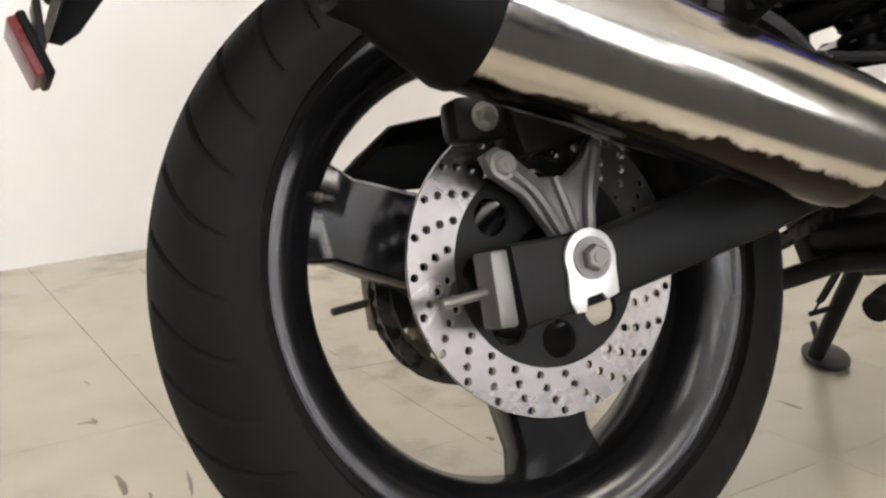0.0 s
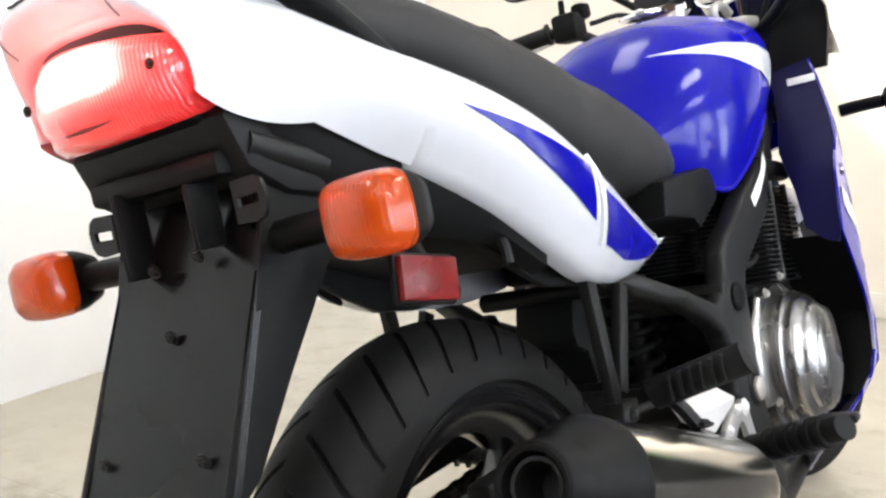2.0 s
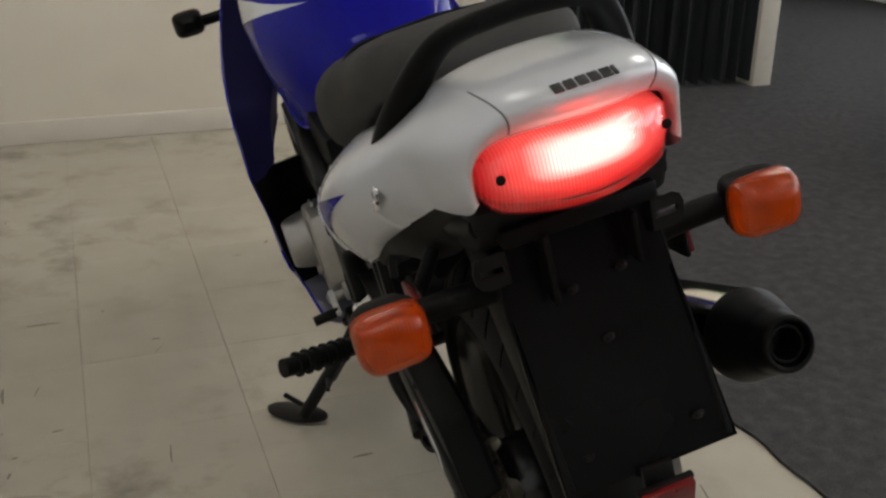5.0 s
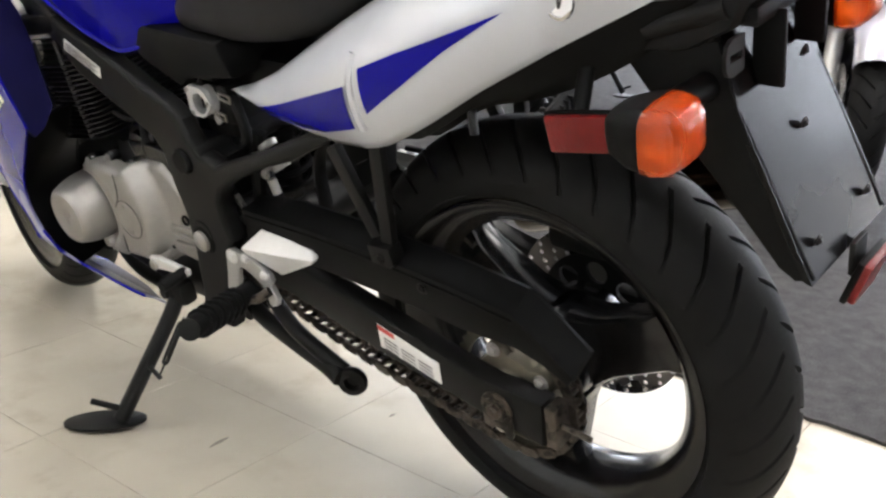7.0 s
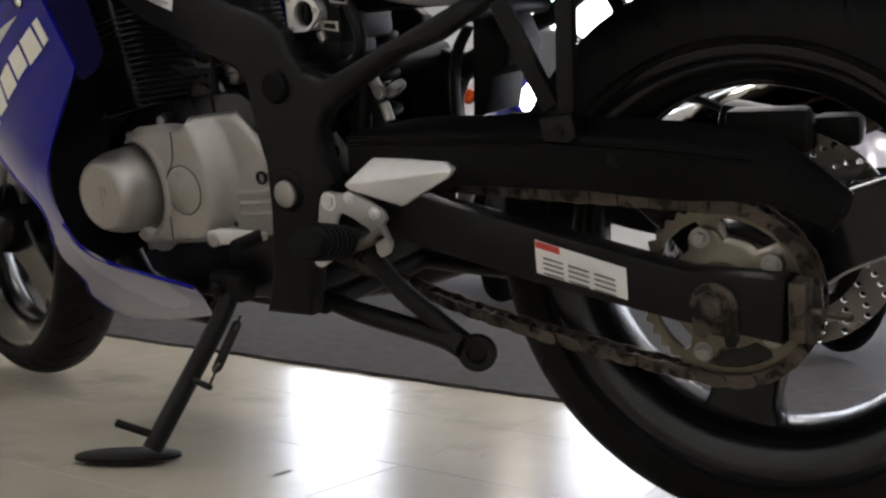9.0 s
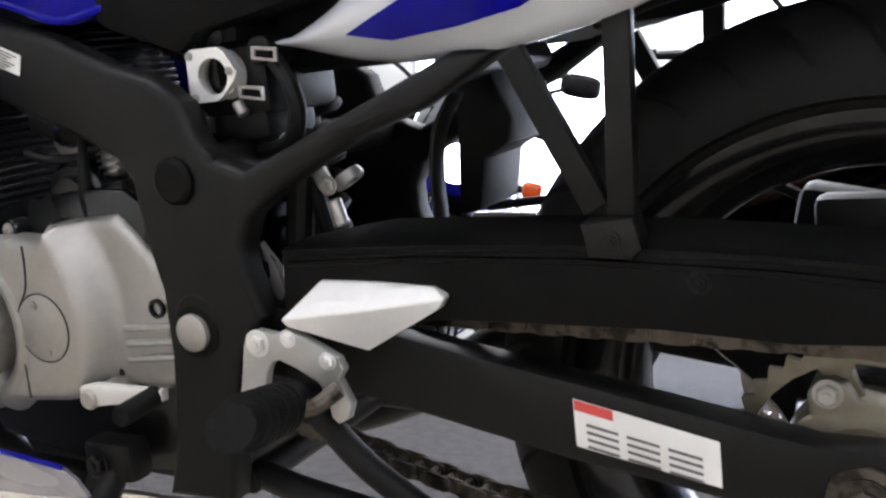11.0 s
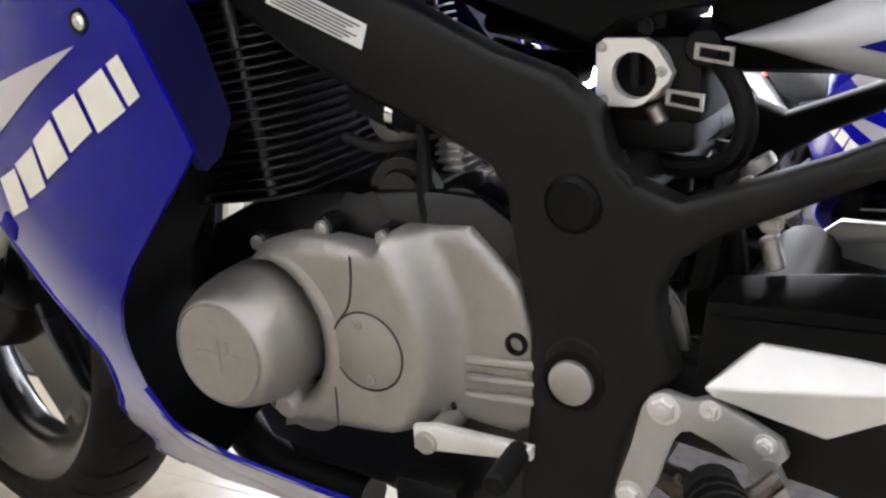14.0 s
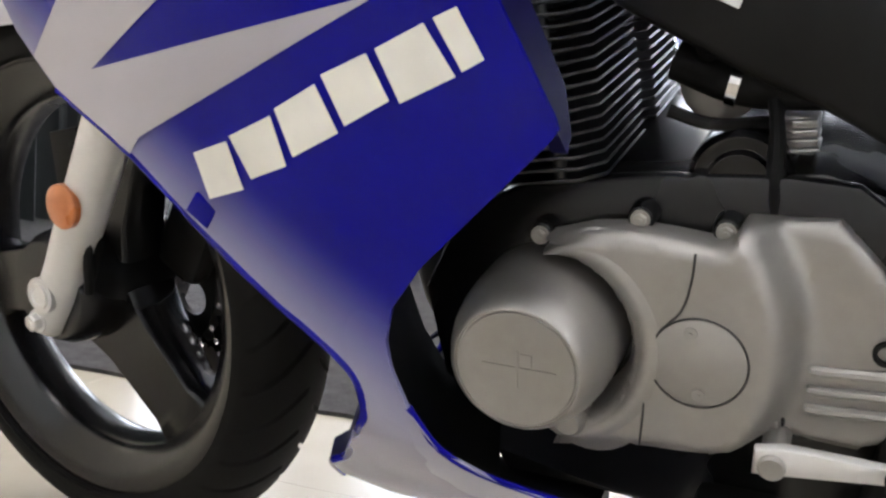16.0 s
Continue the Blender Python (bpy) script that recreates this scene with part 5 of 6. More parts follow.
part("spring", merge(tube(sp, 0.0016, 6, 1), rod(p0, p0 + (p1 - p0) * 0.16, 0.0016), rod(p0 + (p1 - p0) * 0.74, p1, 0.0016)), SATIN, st)
cs = empty("centre_stand")
cs.parent = bike
part("tang", merge(tube([(-0.135, 0.42, 0.318), (-0.14, 0.37, 0.275), (-0.122, 0.31, 0.220), (-0.120, 0.298, 0.210)], 0.0115, 12), lathe([(0, 0), (0, 0.021), (0.006, 0.023), (0.012, 0.021), (0.012, 0.012), (0.004, 0.010), (0.004, 0)], 24, (-1, -0.5, 0.1), (-0.118, 0.292, 0.206))), SATIN, cs, "black centre stand tang with a round pad")
for s in (-1, 1):
    part("leg", tube([(s * 0.10, 0.54, 0.245), (s * 0.115, 0.46, 0.235), (s * 0.13, 0.34, 0.225), (s * 0.135, 0.30, 0.215)], 0.013, 12), SATIN, cs)
part("cross_tube", rod((-0.12, 0.52, 0.24), (0.12, 0.52, 0.24), 0.012), SATIN, cs)
part("underside", merge(prism([(0.52, 0.27), (0.86, 0.27), (0.84, 0.235), (0.56, 0.225)], -0.10, 0.10, 0.01)), SATIN, engine, "dark engine sump")

# tail: side panels, cowl, lamp, seat
ZU = [(-0.30, 0.935), (-0.247, 0.925), (-0.19, 0.900), (-0.124, 0.868), (-0.043, 0.840), (0.04, 0.811), (0.093, 0.788), (0.169, 0.748), (0.235, 0.710), (0.31, 0.667), (0.35, 0.650), (0.378, 0.638), (0.416, 0.625), (0.432, 0.620)]
ZL = [(-0.30, 0.834), (-0.27, 0.828), (-0.232, 0.816), (-0.186, 0.791), (-0.12, 0.756), (-0.03, 0.704), (0.04, 0.658), (0.10, 0.624), (0.139, 0.610), (0.21, 0.598), (0.26, 0.594), (0.31, 0.594), (0.345, 0.598), (0.39, 0.606), (0.432, 0.617)]
XW = [(-0.34, 0.086), (-0.29, 0.097), (-0.25, 0.107), (-0.2, 0.126), (-0.15, 0.150), (-0.1, 0.171), (-0.03, 0.189), (0.05, 0.193), (0.12, 0.186), (0.2, 0.168), (0.3, 0.145), (0.36, 0.130), (0.42, 0.108)]


def tail_x(y, z):
    lo, hi, w = ease_table(ZL, y, 0.012), ease_table(ZU, y, 0.012), ease_table(XW, y, 0.03)
    k = min(1.0, max(0.0, (z - lo) / max(0.01, hi - lo)))
    top = 0.34 if y < 0.1 else 0.34 - 0.24 * min(1, (y - 0.1) / 0.25)
    low = 0.20 if y > -0.15 else 0.20 - 0.14 * min(1, (-0.15 - y) / 0.1)
    return w * (1 - top * (max(0, k - 0.55) / 0.45) ** 2 - low * (max(0, 0.55 - k) / 0.55) ** 2)


CT = [(-0.33, 0.938), (-0.30, 0.938), (-0.26, 0.936), (-0.22, 0.929), (-0.18, 0.917), (-0.12, 0.893)]


def tail_ring(y, arch):
    """Half of the tail's section, from its lower edge up the side and, where it has a top, over to the middle."""
    lo, hi = ease_table(ZL, y, 0.012), ease_table(ZU, y, 0.012)
    side = [(tail_x(y, lo + (hi - lo) * k / 14), lo + (hi - lo) * k / 14) for k in range(15)]
    if arch:
        top, w = ease_table(CT, y, 0.01), side[-1][0]
        side += [(w * math.cos(math.pi / 2 * k / 7), hi + (top - hi) * math.sin(math.pi / 2 * k / 7)) for k in range(1, 8)]
    return side


tail = empty("tail_fairing")
tail.parent = bike
NP = 48
for s in (-1, 1):
    secs = []
    for i in range(NP + 1):
        y = -0.121 + 0.552 * i / NP
        r_ = tail_ring(y, False)
        t = 0.02 * min(1, max(0.05, (r_[-1][1] - r_[0][1]) / 0.05))
        ring = [(s * x, y, z) for x, z in r_] + [(s * (r_[k][0] - t), y, r_[k][1]) for k in (14, 7, 0)]
        secs.append(ring)
    sp_ = part("side_panel", loft(secs), WHITE, tail, "pearl white side panel with blue flashes", 60)
    fx = lambda y, z, s=s: s * tail_x(y, z)
    for o in ([(0.350, 0.619), (0.280, 0.642), (0.118, 0.703), (0.128, 0.647), (0.20, 0.622), (0.25, 0.615), (0.309, 0.611)], [(0.088, 0.728), (0.03, 0.752), (-0.093, 0.799), (-0.03, 0.760), (0.03, 0.718), (0.094, 0.674)]):
        part("blue_flash", skin(o, fx, 0.0, 0.010, 0.0014), BLUE, sp_, "deep blue flash")
    part("rib", tube([(s * (tail_x(0.102 + 0.0035 * k, 0.738 - 0.022 * k) - 0.002), 0.102 + 0.0035 * k, 0.738 - 0.022 * k) for k in range(5)], 0.0065, 8, 3), WHITE, sp_)
    part("clip", box((s * 0.124, -0.02, 0.690), (0.008, 0.03, 0.010), 0.002, Matrix.Rotation(radians(-30), 4, "X")), SATIN, sp_)
    part("clip", box((s * 0.120, -0.07, 0.716), (0.008, 0.03, 0.010), 0.002, Matrix.Rotation(radians(-30), 4, "X")), SATIN, sp_)
lx = tail_x(-0.138, 0.805)
lock = part("seat_lock", lathe([(0, 0), (0, 0.0155), (0.003, 0.0155), (0.004, 0.0135), (0.004, 0.012), (0.003, 0.0115), (0.003, 0)], 32, (-1, 0.1, 0.2), (-lx + 0.003, -0.138, 0.805)), CHROME, tail, "small chrome seat lock")
part("key_slot", box((-lx - 0.001, -0.138, 0.805), (0.001, 0.003, 0.009), 0.0004), BLACKINK, lock)
secs = []
for i in range(20):
    y = -0.12 - 0.18 * i / 19
    h_ = tail_ring(y, True)
    secs.append([(x, y, z) for x, z in h_] + [(-x, y, z) for x, z in h_[::-1][1:]])
secs = secs[:10]
base_ring = secs[-1]
NR = len(base_ring)


def cowl_point(j, t):
    """A point of the shell over the lamp: j along the section from one lower end over the crown to the other, t from the tail to the lamp's rim."""
    p0 = Vector(base_ring[j])
    u = 1 - abs(2 * j / (NR - 1) - 1)
    q = math.pi * (-0.06 + 1.12 * j / (NR - 1))
    lx_ = 0.0905 * math.copysign(abs(math.cos(q)) ** 0.45, math.cos(q))
    lz_ = 0.842 + (0.049 if math.sin(q) > 0 else 0.030) * math.copysign(abs(math.sin(q)) ** 0.75, math.sin(q))
    p3 = Vector((lx_, -0.336 + 0.036 * (lx_ / 0.0905) ** 2, lz_))
    k = u * u * (3 - 2 * u)
    p1 = p0 + Vector((-0.028 * p0.x / 0.13 * (1 - k), -0.060 - 0.055 * k, 0.010 * k))
    p2 = p3 + Vector((0.010 * lx_ / 0.0905 * (1 - k), -0.012 - 0.045 * k, 0.042 * k))
    return (1 - t) ** 3 * p0 + 3 * t * (1 - t) ** 2 * p1 + 3 * t * t * (1 - t) * p2 + t ** 3 * p3


for k in range(1, 19):
    secs.append([tuple(cowl_point(j, k / 18)) for j in range(NR)])
secs.append([tuple(cowl_point(j, 1) + Vector((0, 0.012, 0))) for j in range(NR)])
cowl = part("tail_cowl", loft(secs, closed=False), WHITE, tail, "pearl white tail cowl arched over the lamp", 70)
mid = NR // 2
up_ = (cowl_point(mid, 0.52) - cowl_point(mid, 0.66)).normalized()
tilt = -math.atan2(up_.y, up_.z)
for k, wd in enumerate((0.0085, 0.0085, 0.0085, 0.0085, 0.0085, 0.0035)):
    x = -0.0215 + 0.0100 * k - (0.0025 if k == 5 else 0)
    at = cowl_point(mid, 0.60)
    part("word_bar", moved(box((0, 0, 0), (wd, 0.0022, 0.0105), 0.0005, Matrix.Shear("XZ", 4, (0.25, 0.0)), seg=1), Matrix.Translation((x, at.y + 2.2 * x * x, at.z - 1.2 * x * x)) @ Matrix.Rotation(tilt, 4, "X")), BLACKINK, cowl)
for j in (mid - 5, mid + 5):
    part("panel_joint", tube([tuple(cowl_point(j, 0.25 + 0.05 * k)) for k in range(15)], 0.0008, 6, 2), INK, cowl, "dark joint line in the cowl")

lamp = empty("tail_lamp")
lamp.parent = bike
secs = []
for i in range(25):
    t = -1 + 2 * i / 24
    w = 0.0865
    rd = (1 - max(0, abs(t) - 0.80) / 0.20 * max(0, abs(t) - 0.80) / 0.20) ** 0.5 if abs(t) < 0.999 else 0.25
    zm = 0.849
    z0, z1 = zm - (0.038 - 0.008 * t * t) * (0.45 + 0.55 * rd), zm + (0.037 - 0.010 * t * t) * (0.35 + 0.65 * rd)
    yb = -0.336 + 0.034 * t * t + (1 - rd) * 0.012
    ring = [(w * t, yb + 0.018, z1), (w * t, yb + 0.004, z1 - 0.003), (w * t, yb - 0.001, zm + 0.02), (w * t, yb - 0.002, zm), (w * t, yb, z0 + 0.022), (w * t, yb + 0.004, z0 + 0.015), (w * t, yb + 0.007, z0 + 0.006), (w * t, yb + 0.016, z0), (w * t, yb + 0.04, z0 + 0.004), (w * t, yb + 0.05, zm)]
    secs.append(ring)
part("lens", loft(secs), TAIL, lamp, "glowing red tail lamp lens", 60)
part("lower_band", loft([[(0.074 * t, -0.3315 + 0.034 * t * t, 0.8275 + 0.006 * t * t), (0.074 * t, -0.3335 + 0.034 * t * t, 0.825 + 0.006 * t * t), (0.074 * t, -0.329 + 0.034 * t * t, 0.8215 + 0.006 * t * t), (0.074 * t, -0.322 + 0.034 * t * t, 0.825 + 0.006 * t * t)] for t in [-1 + k / 8 for k in range(17)]]), RED, lamp, "dark red band under the lit lens", 60)
part("housing", box((0, -0.275, 0.838), (0.15, 0.05, 0.05), 0.01), BLACK, lamp)
for s in (-1, 1):
    part("screw", merge(bolt((s * 0.073, -0.320, 0.856), 0.0032, 0.002, (0, -1, 0))), SATIN, lamp)
d = bpy.data.lights.new("tail_lamp_light", "POINT")
d.energy, d.color, d.shadow_soft_size = 0.60, (1.0, 0.06, 0.04), 0.03
tl = new("tail_lamp_light", d)
tl.matrix_world = bike.matrix_world @ Matrix.Translation((0, -0.375, 0.86))

# seat
ST = [(-0.22, 0.912), (-0.18, 0.924), (-0.1, 0.930), (-0.03, 0.926), (0.04, 0.910), (0.16, 0.880), (0.24, 0.850), (0.33, 0.832), (0.40, 0.806), (0.45, 0.788), (0.52, 0.742), (0.575, 0.70)]
SB = [(-0.22, 0.885), (-0.1, 0.858), (0.0, 0.832), (0.1, 0.78), (0.2, 0.728), (0.3, 0.69), (0.4, 0.675), (0.5, 0.680), (0.575, 0.685)]
SW = [(-0.22, 0.055), (-0.15, 0.082), (-0.1, 0.098), (0.0, 0.118), (0.1, 0.13), (0.2, 0.14), (0.3, 0.138), (0.4, 0.132), (0.5, 0.12), (0.575, 0.10)]
secs = []
for i in range(49):
    y = -0.22 + 0.75 * i / 48
    tp, bt, w = ease_table(ST, y), ease_table(SB, y), ease_table(SW, y)
    end = min(1, (y + 0.225) / 0.03, (0.5305 - y) / 0.04) ** 0.5 if -0.22 < y < 0.5295 else 0.3
    ring = []
    for k in range(24):
        a = 2 * math.pi * k / 24
        ca, sa_ = math.cos(a), math.sin(a)
        x = w * math.copysign(abs(ca) ** 0.55, ca)
        z = (tp + bt) / 2 + (tp - bt) / 2 * math.copysign(abs(sa_) ** 0.75, sa_) * (0.6 + 0.4 * end)
        ring.append((x * (0.85 + 0.15 * end), y, z))
    secs.append(ring)
seat = part("seat", loft(secs), VINYL, bike, "black vinyl dual seat with a stepped top", 60)
part("seam", tube([(0, 0.10, 0.897), (0.06, 0.10, 0.893), (0.10, 0.105, 0.885), (0.126, 0.12, 0.85)], 0.003, 8), BLACK, seat)
part("seam", tube([(0, 0.10, 0.897), (-0.06, 0.10, 0.893), (-0.10, 0.105, 0.885), (-0.126, 0.12, 0.85)], 0.003, 8), BLACK, seat)
RAIL = [(0.122, -0.118, 0.842), (0.114, -0.148, 0.872), (0.098, -0.178, 0.906), (0.081, -0.204, 0.936), (0.066, -0.219, 0.951), (0.046, -0.226, 0.957), (0.022, -0.228, 0.959), (0.0, -0.229, 0.960)]
RADII = [0.018, 0.018, 0.017, 0.015, 0.0135, 0.0125, 0.012, 0.012]
part("grab_rail", tube([(-x, y, z) for x, y, z in RAIL] + RAIL[::-1][1:], RADII + RADII[::-1][1:], 14, 5, 0.72), BLACK, bike, "matt black passenger grab rail")

# rear mudguard, plate holder, signals, reflectors
mud = empty("rear_mudguard")
mud.parent = bike
part("undertray", prism([(-0.282, 0.815), (-0.262, 0.838), (-0.1, 0.80), (0.1, 0.74), (0.33, 0.66), (0.33, 0.635), (0.14, 0.655), (0.0, 0.70), (-0.12, 0.735), (-0.225, 0.752), (-0.265, 0.775)], -0.092, 0.092, 0.01), DEEP, mud, "black plastic under-tray")
# dark sheets added here to cover the pale inside of the panels
part("inner_lining", prism([(-0.10, 0.765), (0.30, 0.665), (0.30, 0.632), (0.14, 0.640), (0.0, 0.688), (-0.10, 0.735)], -0.118, 0.118, 0.008), DEEP, mud)
for s in (-1, 1):
    part("dark_filler", prism([(-0.06, 0.73), (0.20, 0.66), (0.215, 0.605), (0.16, 0.606), (0.09, 0.618), (0.04, 0.644), (-0.06, 0.705)], s * 0.104, s * 0.116, 0.003), DEEP, mud)
for s in (-1, 1):
    secs = []
    for i in range(17):
        y = -0.27 + 0.32 * i / 16
        lo = ease_table(ZL, y, 0.012)
        x = tail_x(y, lo)
        d_ = 0.045 * math.sin(math.pi * min(1, (i + 1.5) / 14) * 0.9) + 0.004
        secs.append([(s * (x - 0.006), y, lo + 0.012), (s * (x - 0.012), y, lo - d_ * 0.6), (s * (x - 0.030), y, lo - d_), (s * (x - 0.034), y, lo - d_ + 0.004), (s * (x - 0.02), y, lo + 0.012)])
    part("side_skirt", loft(secs), BLACK, mud, "black plastic skirt under the tail panel", 50)
pl = loft([[(-w, y, z), (w, y, z), (w, y + 0.008, z + 0.002), (-w, y + 0.008, z + 0.002)] for w, y, z in ((0.078, -0.250, 0.765), (0.082, -0.27, 0.70), (0.084, -0.30, 0.64), (0.086, -0.345, 0.548))])
part("plate_holder", pl, SHEEN, mud, "black plastic plate holder", 30)
for s in (-1, 1):
    o = [(-0.250, 0.762), (-0.15, 0.745), (-0.195, 0.69), (-0.258, 0.62), (-0.312, 0.556), (-0.328, 0.546), (-0.345, 0.552), (-0.30, 0.64), (-0.27, 0.70)]
    part("skirt", prism(o, s * 0.083, s * 0.076, 0.002), BLACK, mud)
    for z, y in ((0.578, -0.334),):
        part("plate_nut", bolt((s * 0.055, y, z), 0.0045, 0.004, (0, -0.9, -0.3)), SATIN, mud)
    part("bracket_ear", moved(plate([[(s * 0.070, 0.768), (s * 0.093, 0.769), (s * 0.100, 0.765), (s * 0.103, 0.757), (s * 0.102, 0.744), (s * 0.098, 0.738), (s * 0.090, 0.735), (s * 0.070, 0.736)], [(s * 0.074, 0.755), (s * 0.096, 0.756), (s * 0.096, 0.749), (s * 0.074, 0.748)]], 0.264, 0.268), Matrix.Rotation(radians(-90), 4, "Z")), SATIN, mud)
for x, y, z in ((0, -0.292, 0.663), (-0.02, -0.278, 0.715), (0.03, -0.276, 0.72)):
    part("plate_nut", bolt((x, y, z), 0.0045, 0.004, (0, -0.9, -0.3)), SATIN, mud)
part("upright_rib", merge(box((-0.038, -0.275, 0.745), (0.006, 0.03, 0.07), 0.002), box((0.045, -0.275, 0.748), (0.006, 0.03, 0.05), 0.002), box((0, -0.262, 0.783), (0.15, 0.04, 0.02), 0.006)), BLACK, mud)
part("reflector_bracket", merge(box((0, -0.352, 0.540), (0.03, 0.006, 0.035), 0.001)), SATIN, mud)
rf = part("reflector", box((0, -0.364, 0.521), (0.052, 0.009, 0.046), 0.002, Matrix.Rotation(radians(18), 4, "X")), RED, mud, "small red rear reflector")
part("backing", box((0, -0.358, 0.522), (0.056, 0.007, 0.05), 0.002, Matrix.Rotation(radians(18), 4, "X")), BLACK, rf)
for s in (-1, 1):
    r2 = part("side_reflector", box((s * 0.142, -0.147, 0.673 - s * 0.009), (0.008, 0.076, 0.036), 0.002, Matrix.Rotation(radians(-10), 4, "X")), RED, mud, "red side reflector")
    part("backing", box((s * 0.137, -0.147, 0.673 - s * 0.009), (0.006, 0.082, 0.042), 0.002, Matrix.Rotation(radians(-10), 4, "X")), BLACK, r2)
    part("reflector_stalk", rod((s * 0.10, -0.13, 0.74), (s * 0.135, -0.140, 0.681 - s * 0.009), 0.008), BLACK, mud)
    part("hook", tube([(s * 0.118, 0.0, 0.69), (s * 0.135, -0.01, 0.675), (s * 0.14, -0.015, 0.655)], 0.005, 8), SATIN, mud)


def turn_signal(at, way, s):
    """A stalked indicator: black cup, amber lens; way: the side its lens faces, +1 ahead, -1 behind."""
    sig = empty("turn_signal")
    sig.parent = bike
    x, y, z = at
    secs = []
    for d_, k in ((-0.030, 0.35), (-0.020, 0.72), (0.0, 0.95), (0.014, 1.0)):
        secs.append([(x + 0.034 * k * math.copysign(abs(math.cos(a)) ** 0.5, math.cos(a)), y + way * d_, z + 0.029 * k * math.copysign(abs(math.sin(a)) ** 0.5, math.sin(a))) for a in [2 * math.pi * q / 24 for q in range(24)]])
    part("cup", loft(secs), BLACK, sig, "black plastic indicator cup")
    secs = []
    for d_, k in ((0.014, 1.02), (0.022, 1.02), (0.034, 0.93), (0.042, 0.7), (0.045, 0.35)):
        secs.append([(x + 0.034 * k * math.copysign(abs(math.cos(a)) ** 0.5, math.cos(a)), y + way * d_, z + 0.029 * k * math.copysign(abs(math.sin(a)) ** 0.5, math.sin(a))) for a in [2 * math.pi * q / 24 for q in range(24)]])
    part("lens", loft(secs), AMBERLENS, sig, "amber indicator lens", 50)
    bowl = []
    for d_, k in ((0.001, 0.30), (0.004, 0.62), (0.011, 0.86), (0.0135, 0.93)):
        bowl.append([(x + 0.034 * k * math.copysign(abs(math.cos(a)) ** 0.6, math.cos(a)), y + way * (d_ + 0.004), z + 0.029 * k * math.copysign(abs(math.sin(a)) ** 0.6, math.sin(a))) for a in [2 * math.pi * q / 24 for q in range(24)]])
    part("reflector_bowl", loft(bowl), BRIGHT, sig)
    part("bulb", lathe([(0, 0), (0, 0.006), (0.010, 0.008), (0.016, 0.005), (0.018, 0)], 16, (0, way, 0), (x, y + way * 0.004, z)), AMBER, sig)
    part("stalk", tube([(x - s * 0.032, y - way * 0.004, z), (x - s * 0.075, y - way * 0.002, z), (x - s * 0.115, y, z - 0.002)], 0.013, 12, 3), BLACK, sig)
    return sig


for s in (-1, 1):
    turn_signal((s * 0.186, -0.240, 0.722), -1, s)
    turn_signal((s * 0.268, 1.365, 0.748), 1, s)

# fuel tank
TT = [(0.49, 0.79), (0.52, 0.84), (0.57, 0.888), (0.64, 0.925), (0.74, 0.944), (0.85, 0.948), (0.95, 0.937), (1.02, 0.912), (1.065, 0.875)]
TB = [(0.48, 0.700), (0.54, 0.679), (0.62, 0.654), (0.704, 0.687), (0.85, 0.755), (1.0, 0.82), (1.065, 0.85)]
TW = [(0.49, 0.085), (0.53, 0.12), (0.58, 0.150), (0.66, 0.172), (0.76, 0.178), (0.88, 0.166), (0.98, 0.128), (1.065, 0.075)]


def tank_half(y, z):
    tp, bt, w = ease_table(TT, y), ease_table(TB, y, 0.01), ease_table(TW, y)
    k = max(0.0, min(1.0, (z - bt) / (tp - bt)))
    return w * (0.86 + 0.14 * math.sin(min(1, k / 0.45) * math.pi / 2)) * max(0.0, 1 - max(0, (k - 0.45) / 0.56) ** 2.6) ** 0.5


secs = []
for i in range(49):
    y = 0.49 + 0.575 * i / 48
    tp, bt = ease_table(TT, y), ease_table(TB, y, 0.01)
    right = []
    for k in range(19):
        z = bt + (tp - bt) * math.sin(math.pi / 2 * k / 18)
        right.append((tank_half(y, z) if k < 18 else 0.0, z))
    ring = [(x, y, z) for x, z in right[:-1]] + [(0, y, tp)] + [(-x, y, z) for x, z in right[:-1][::-1]]
    ring += [(-0.06, y, bt + 0.004), (0.06, y, bt + 0.004)]
    secs.append(ring)
tank = part("fuel_tank", loft(secs), BLUE, bike, "deep blue fuel tank with white flashes", 60)
for s in (-1, 1):
    fx = lambda y, z, s=s: s * tank_half(y, z)
    part("white_flash", skin([(0.565, 0.868), (0.68, 0.872), (0.80, 0.866), (0.92, 0.848), (0.985, 0.834), (0.962, 0.824), (0.985, 0.815), (0.965, 0.790), (0.90, 0.786), (0.80, 0.815), (0.70, 0.840), (0.63, 0.856)], fx, 0.0, 0.012, 0.0012), WHITE, tank, "white flash on the tank")
    part("lower_edge", tube([(s * (tank_half(y, ease_table(TB, y, 0.01)) + 0.001), y, ease_table(TB, y, 0.01) + 0.003) for y in (0.51, 0.55, 0.59, 0.63, 0.67, 0.714, 0.78, 0.85)], 0.004, 8, 4), BLUE, tank)
part("filler_cap", merge(lathe([(0, 0), (0, 0.04), (0.004, 0.04), (0.006, 0.036), (0.006, 0)], 40, (0, 0, 1), (0, 0.80, 0.958)), box((0, 0.80, 0.966), (0.02, 0.05, 0.006), 0.002)), CHROME, tank)

# half fairing
FW = [(0.64, 0.262), (0.76, 0.256), (0.85, 0.248), (0.93, 0.238), (1.01, 0.216), (1.08, 0.198), (1.14, 0.176), (1.2, 0.155), (1.3, 0.115), (1.36, 0.075), (1.40, 0.03)]
FH = [(0.17, 0.33), (0.20, 0.48), (0.23, 0.62), (0.26, 0.68), (0.285, 0.80), (0.34, 0.98), (0.40, 1.0), (0.72, 1.0), (0.82, 0.95), (0.92, 0.82), (1.0, 0.68), (1.1, 0.50)]


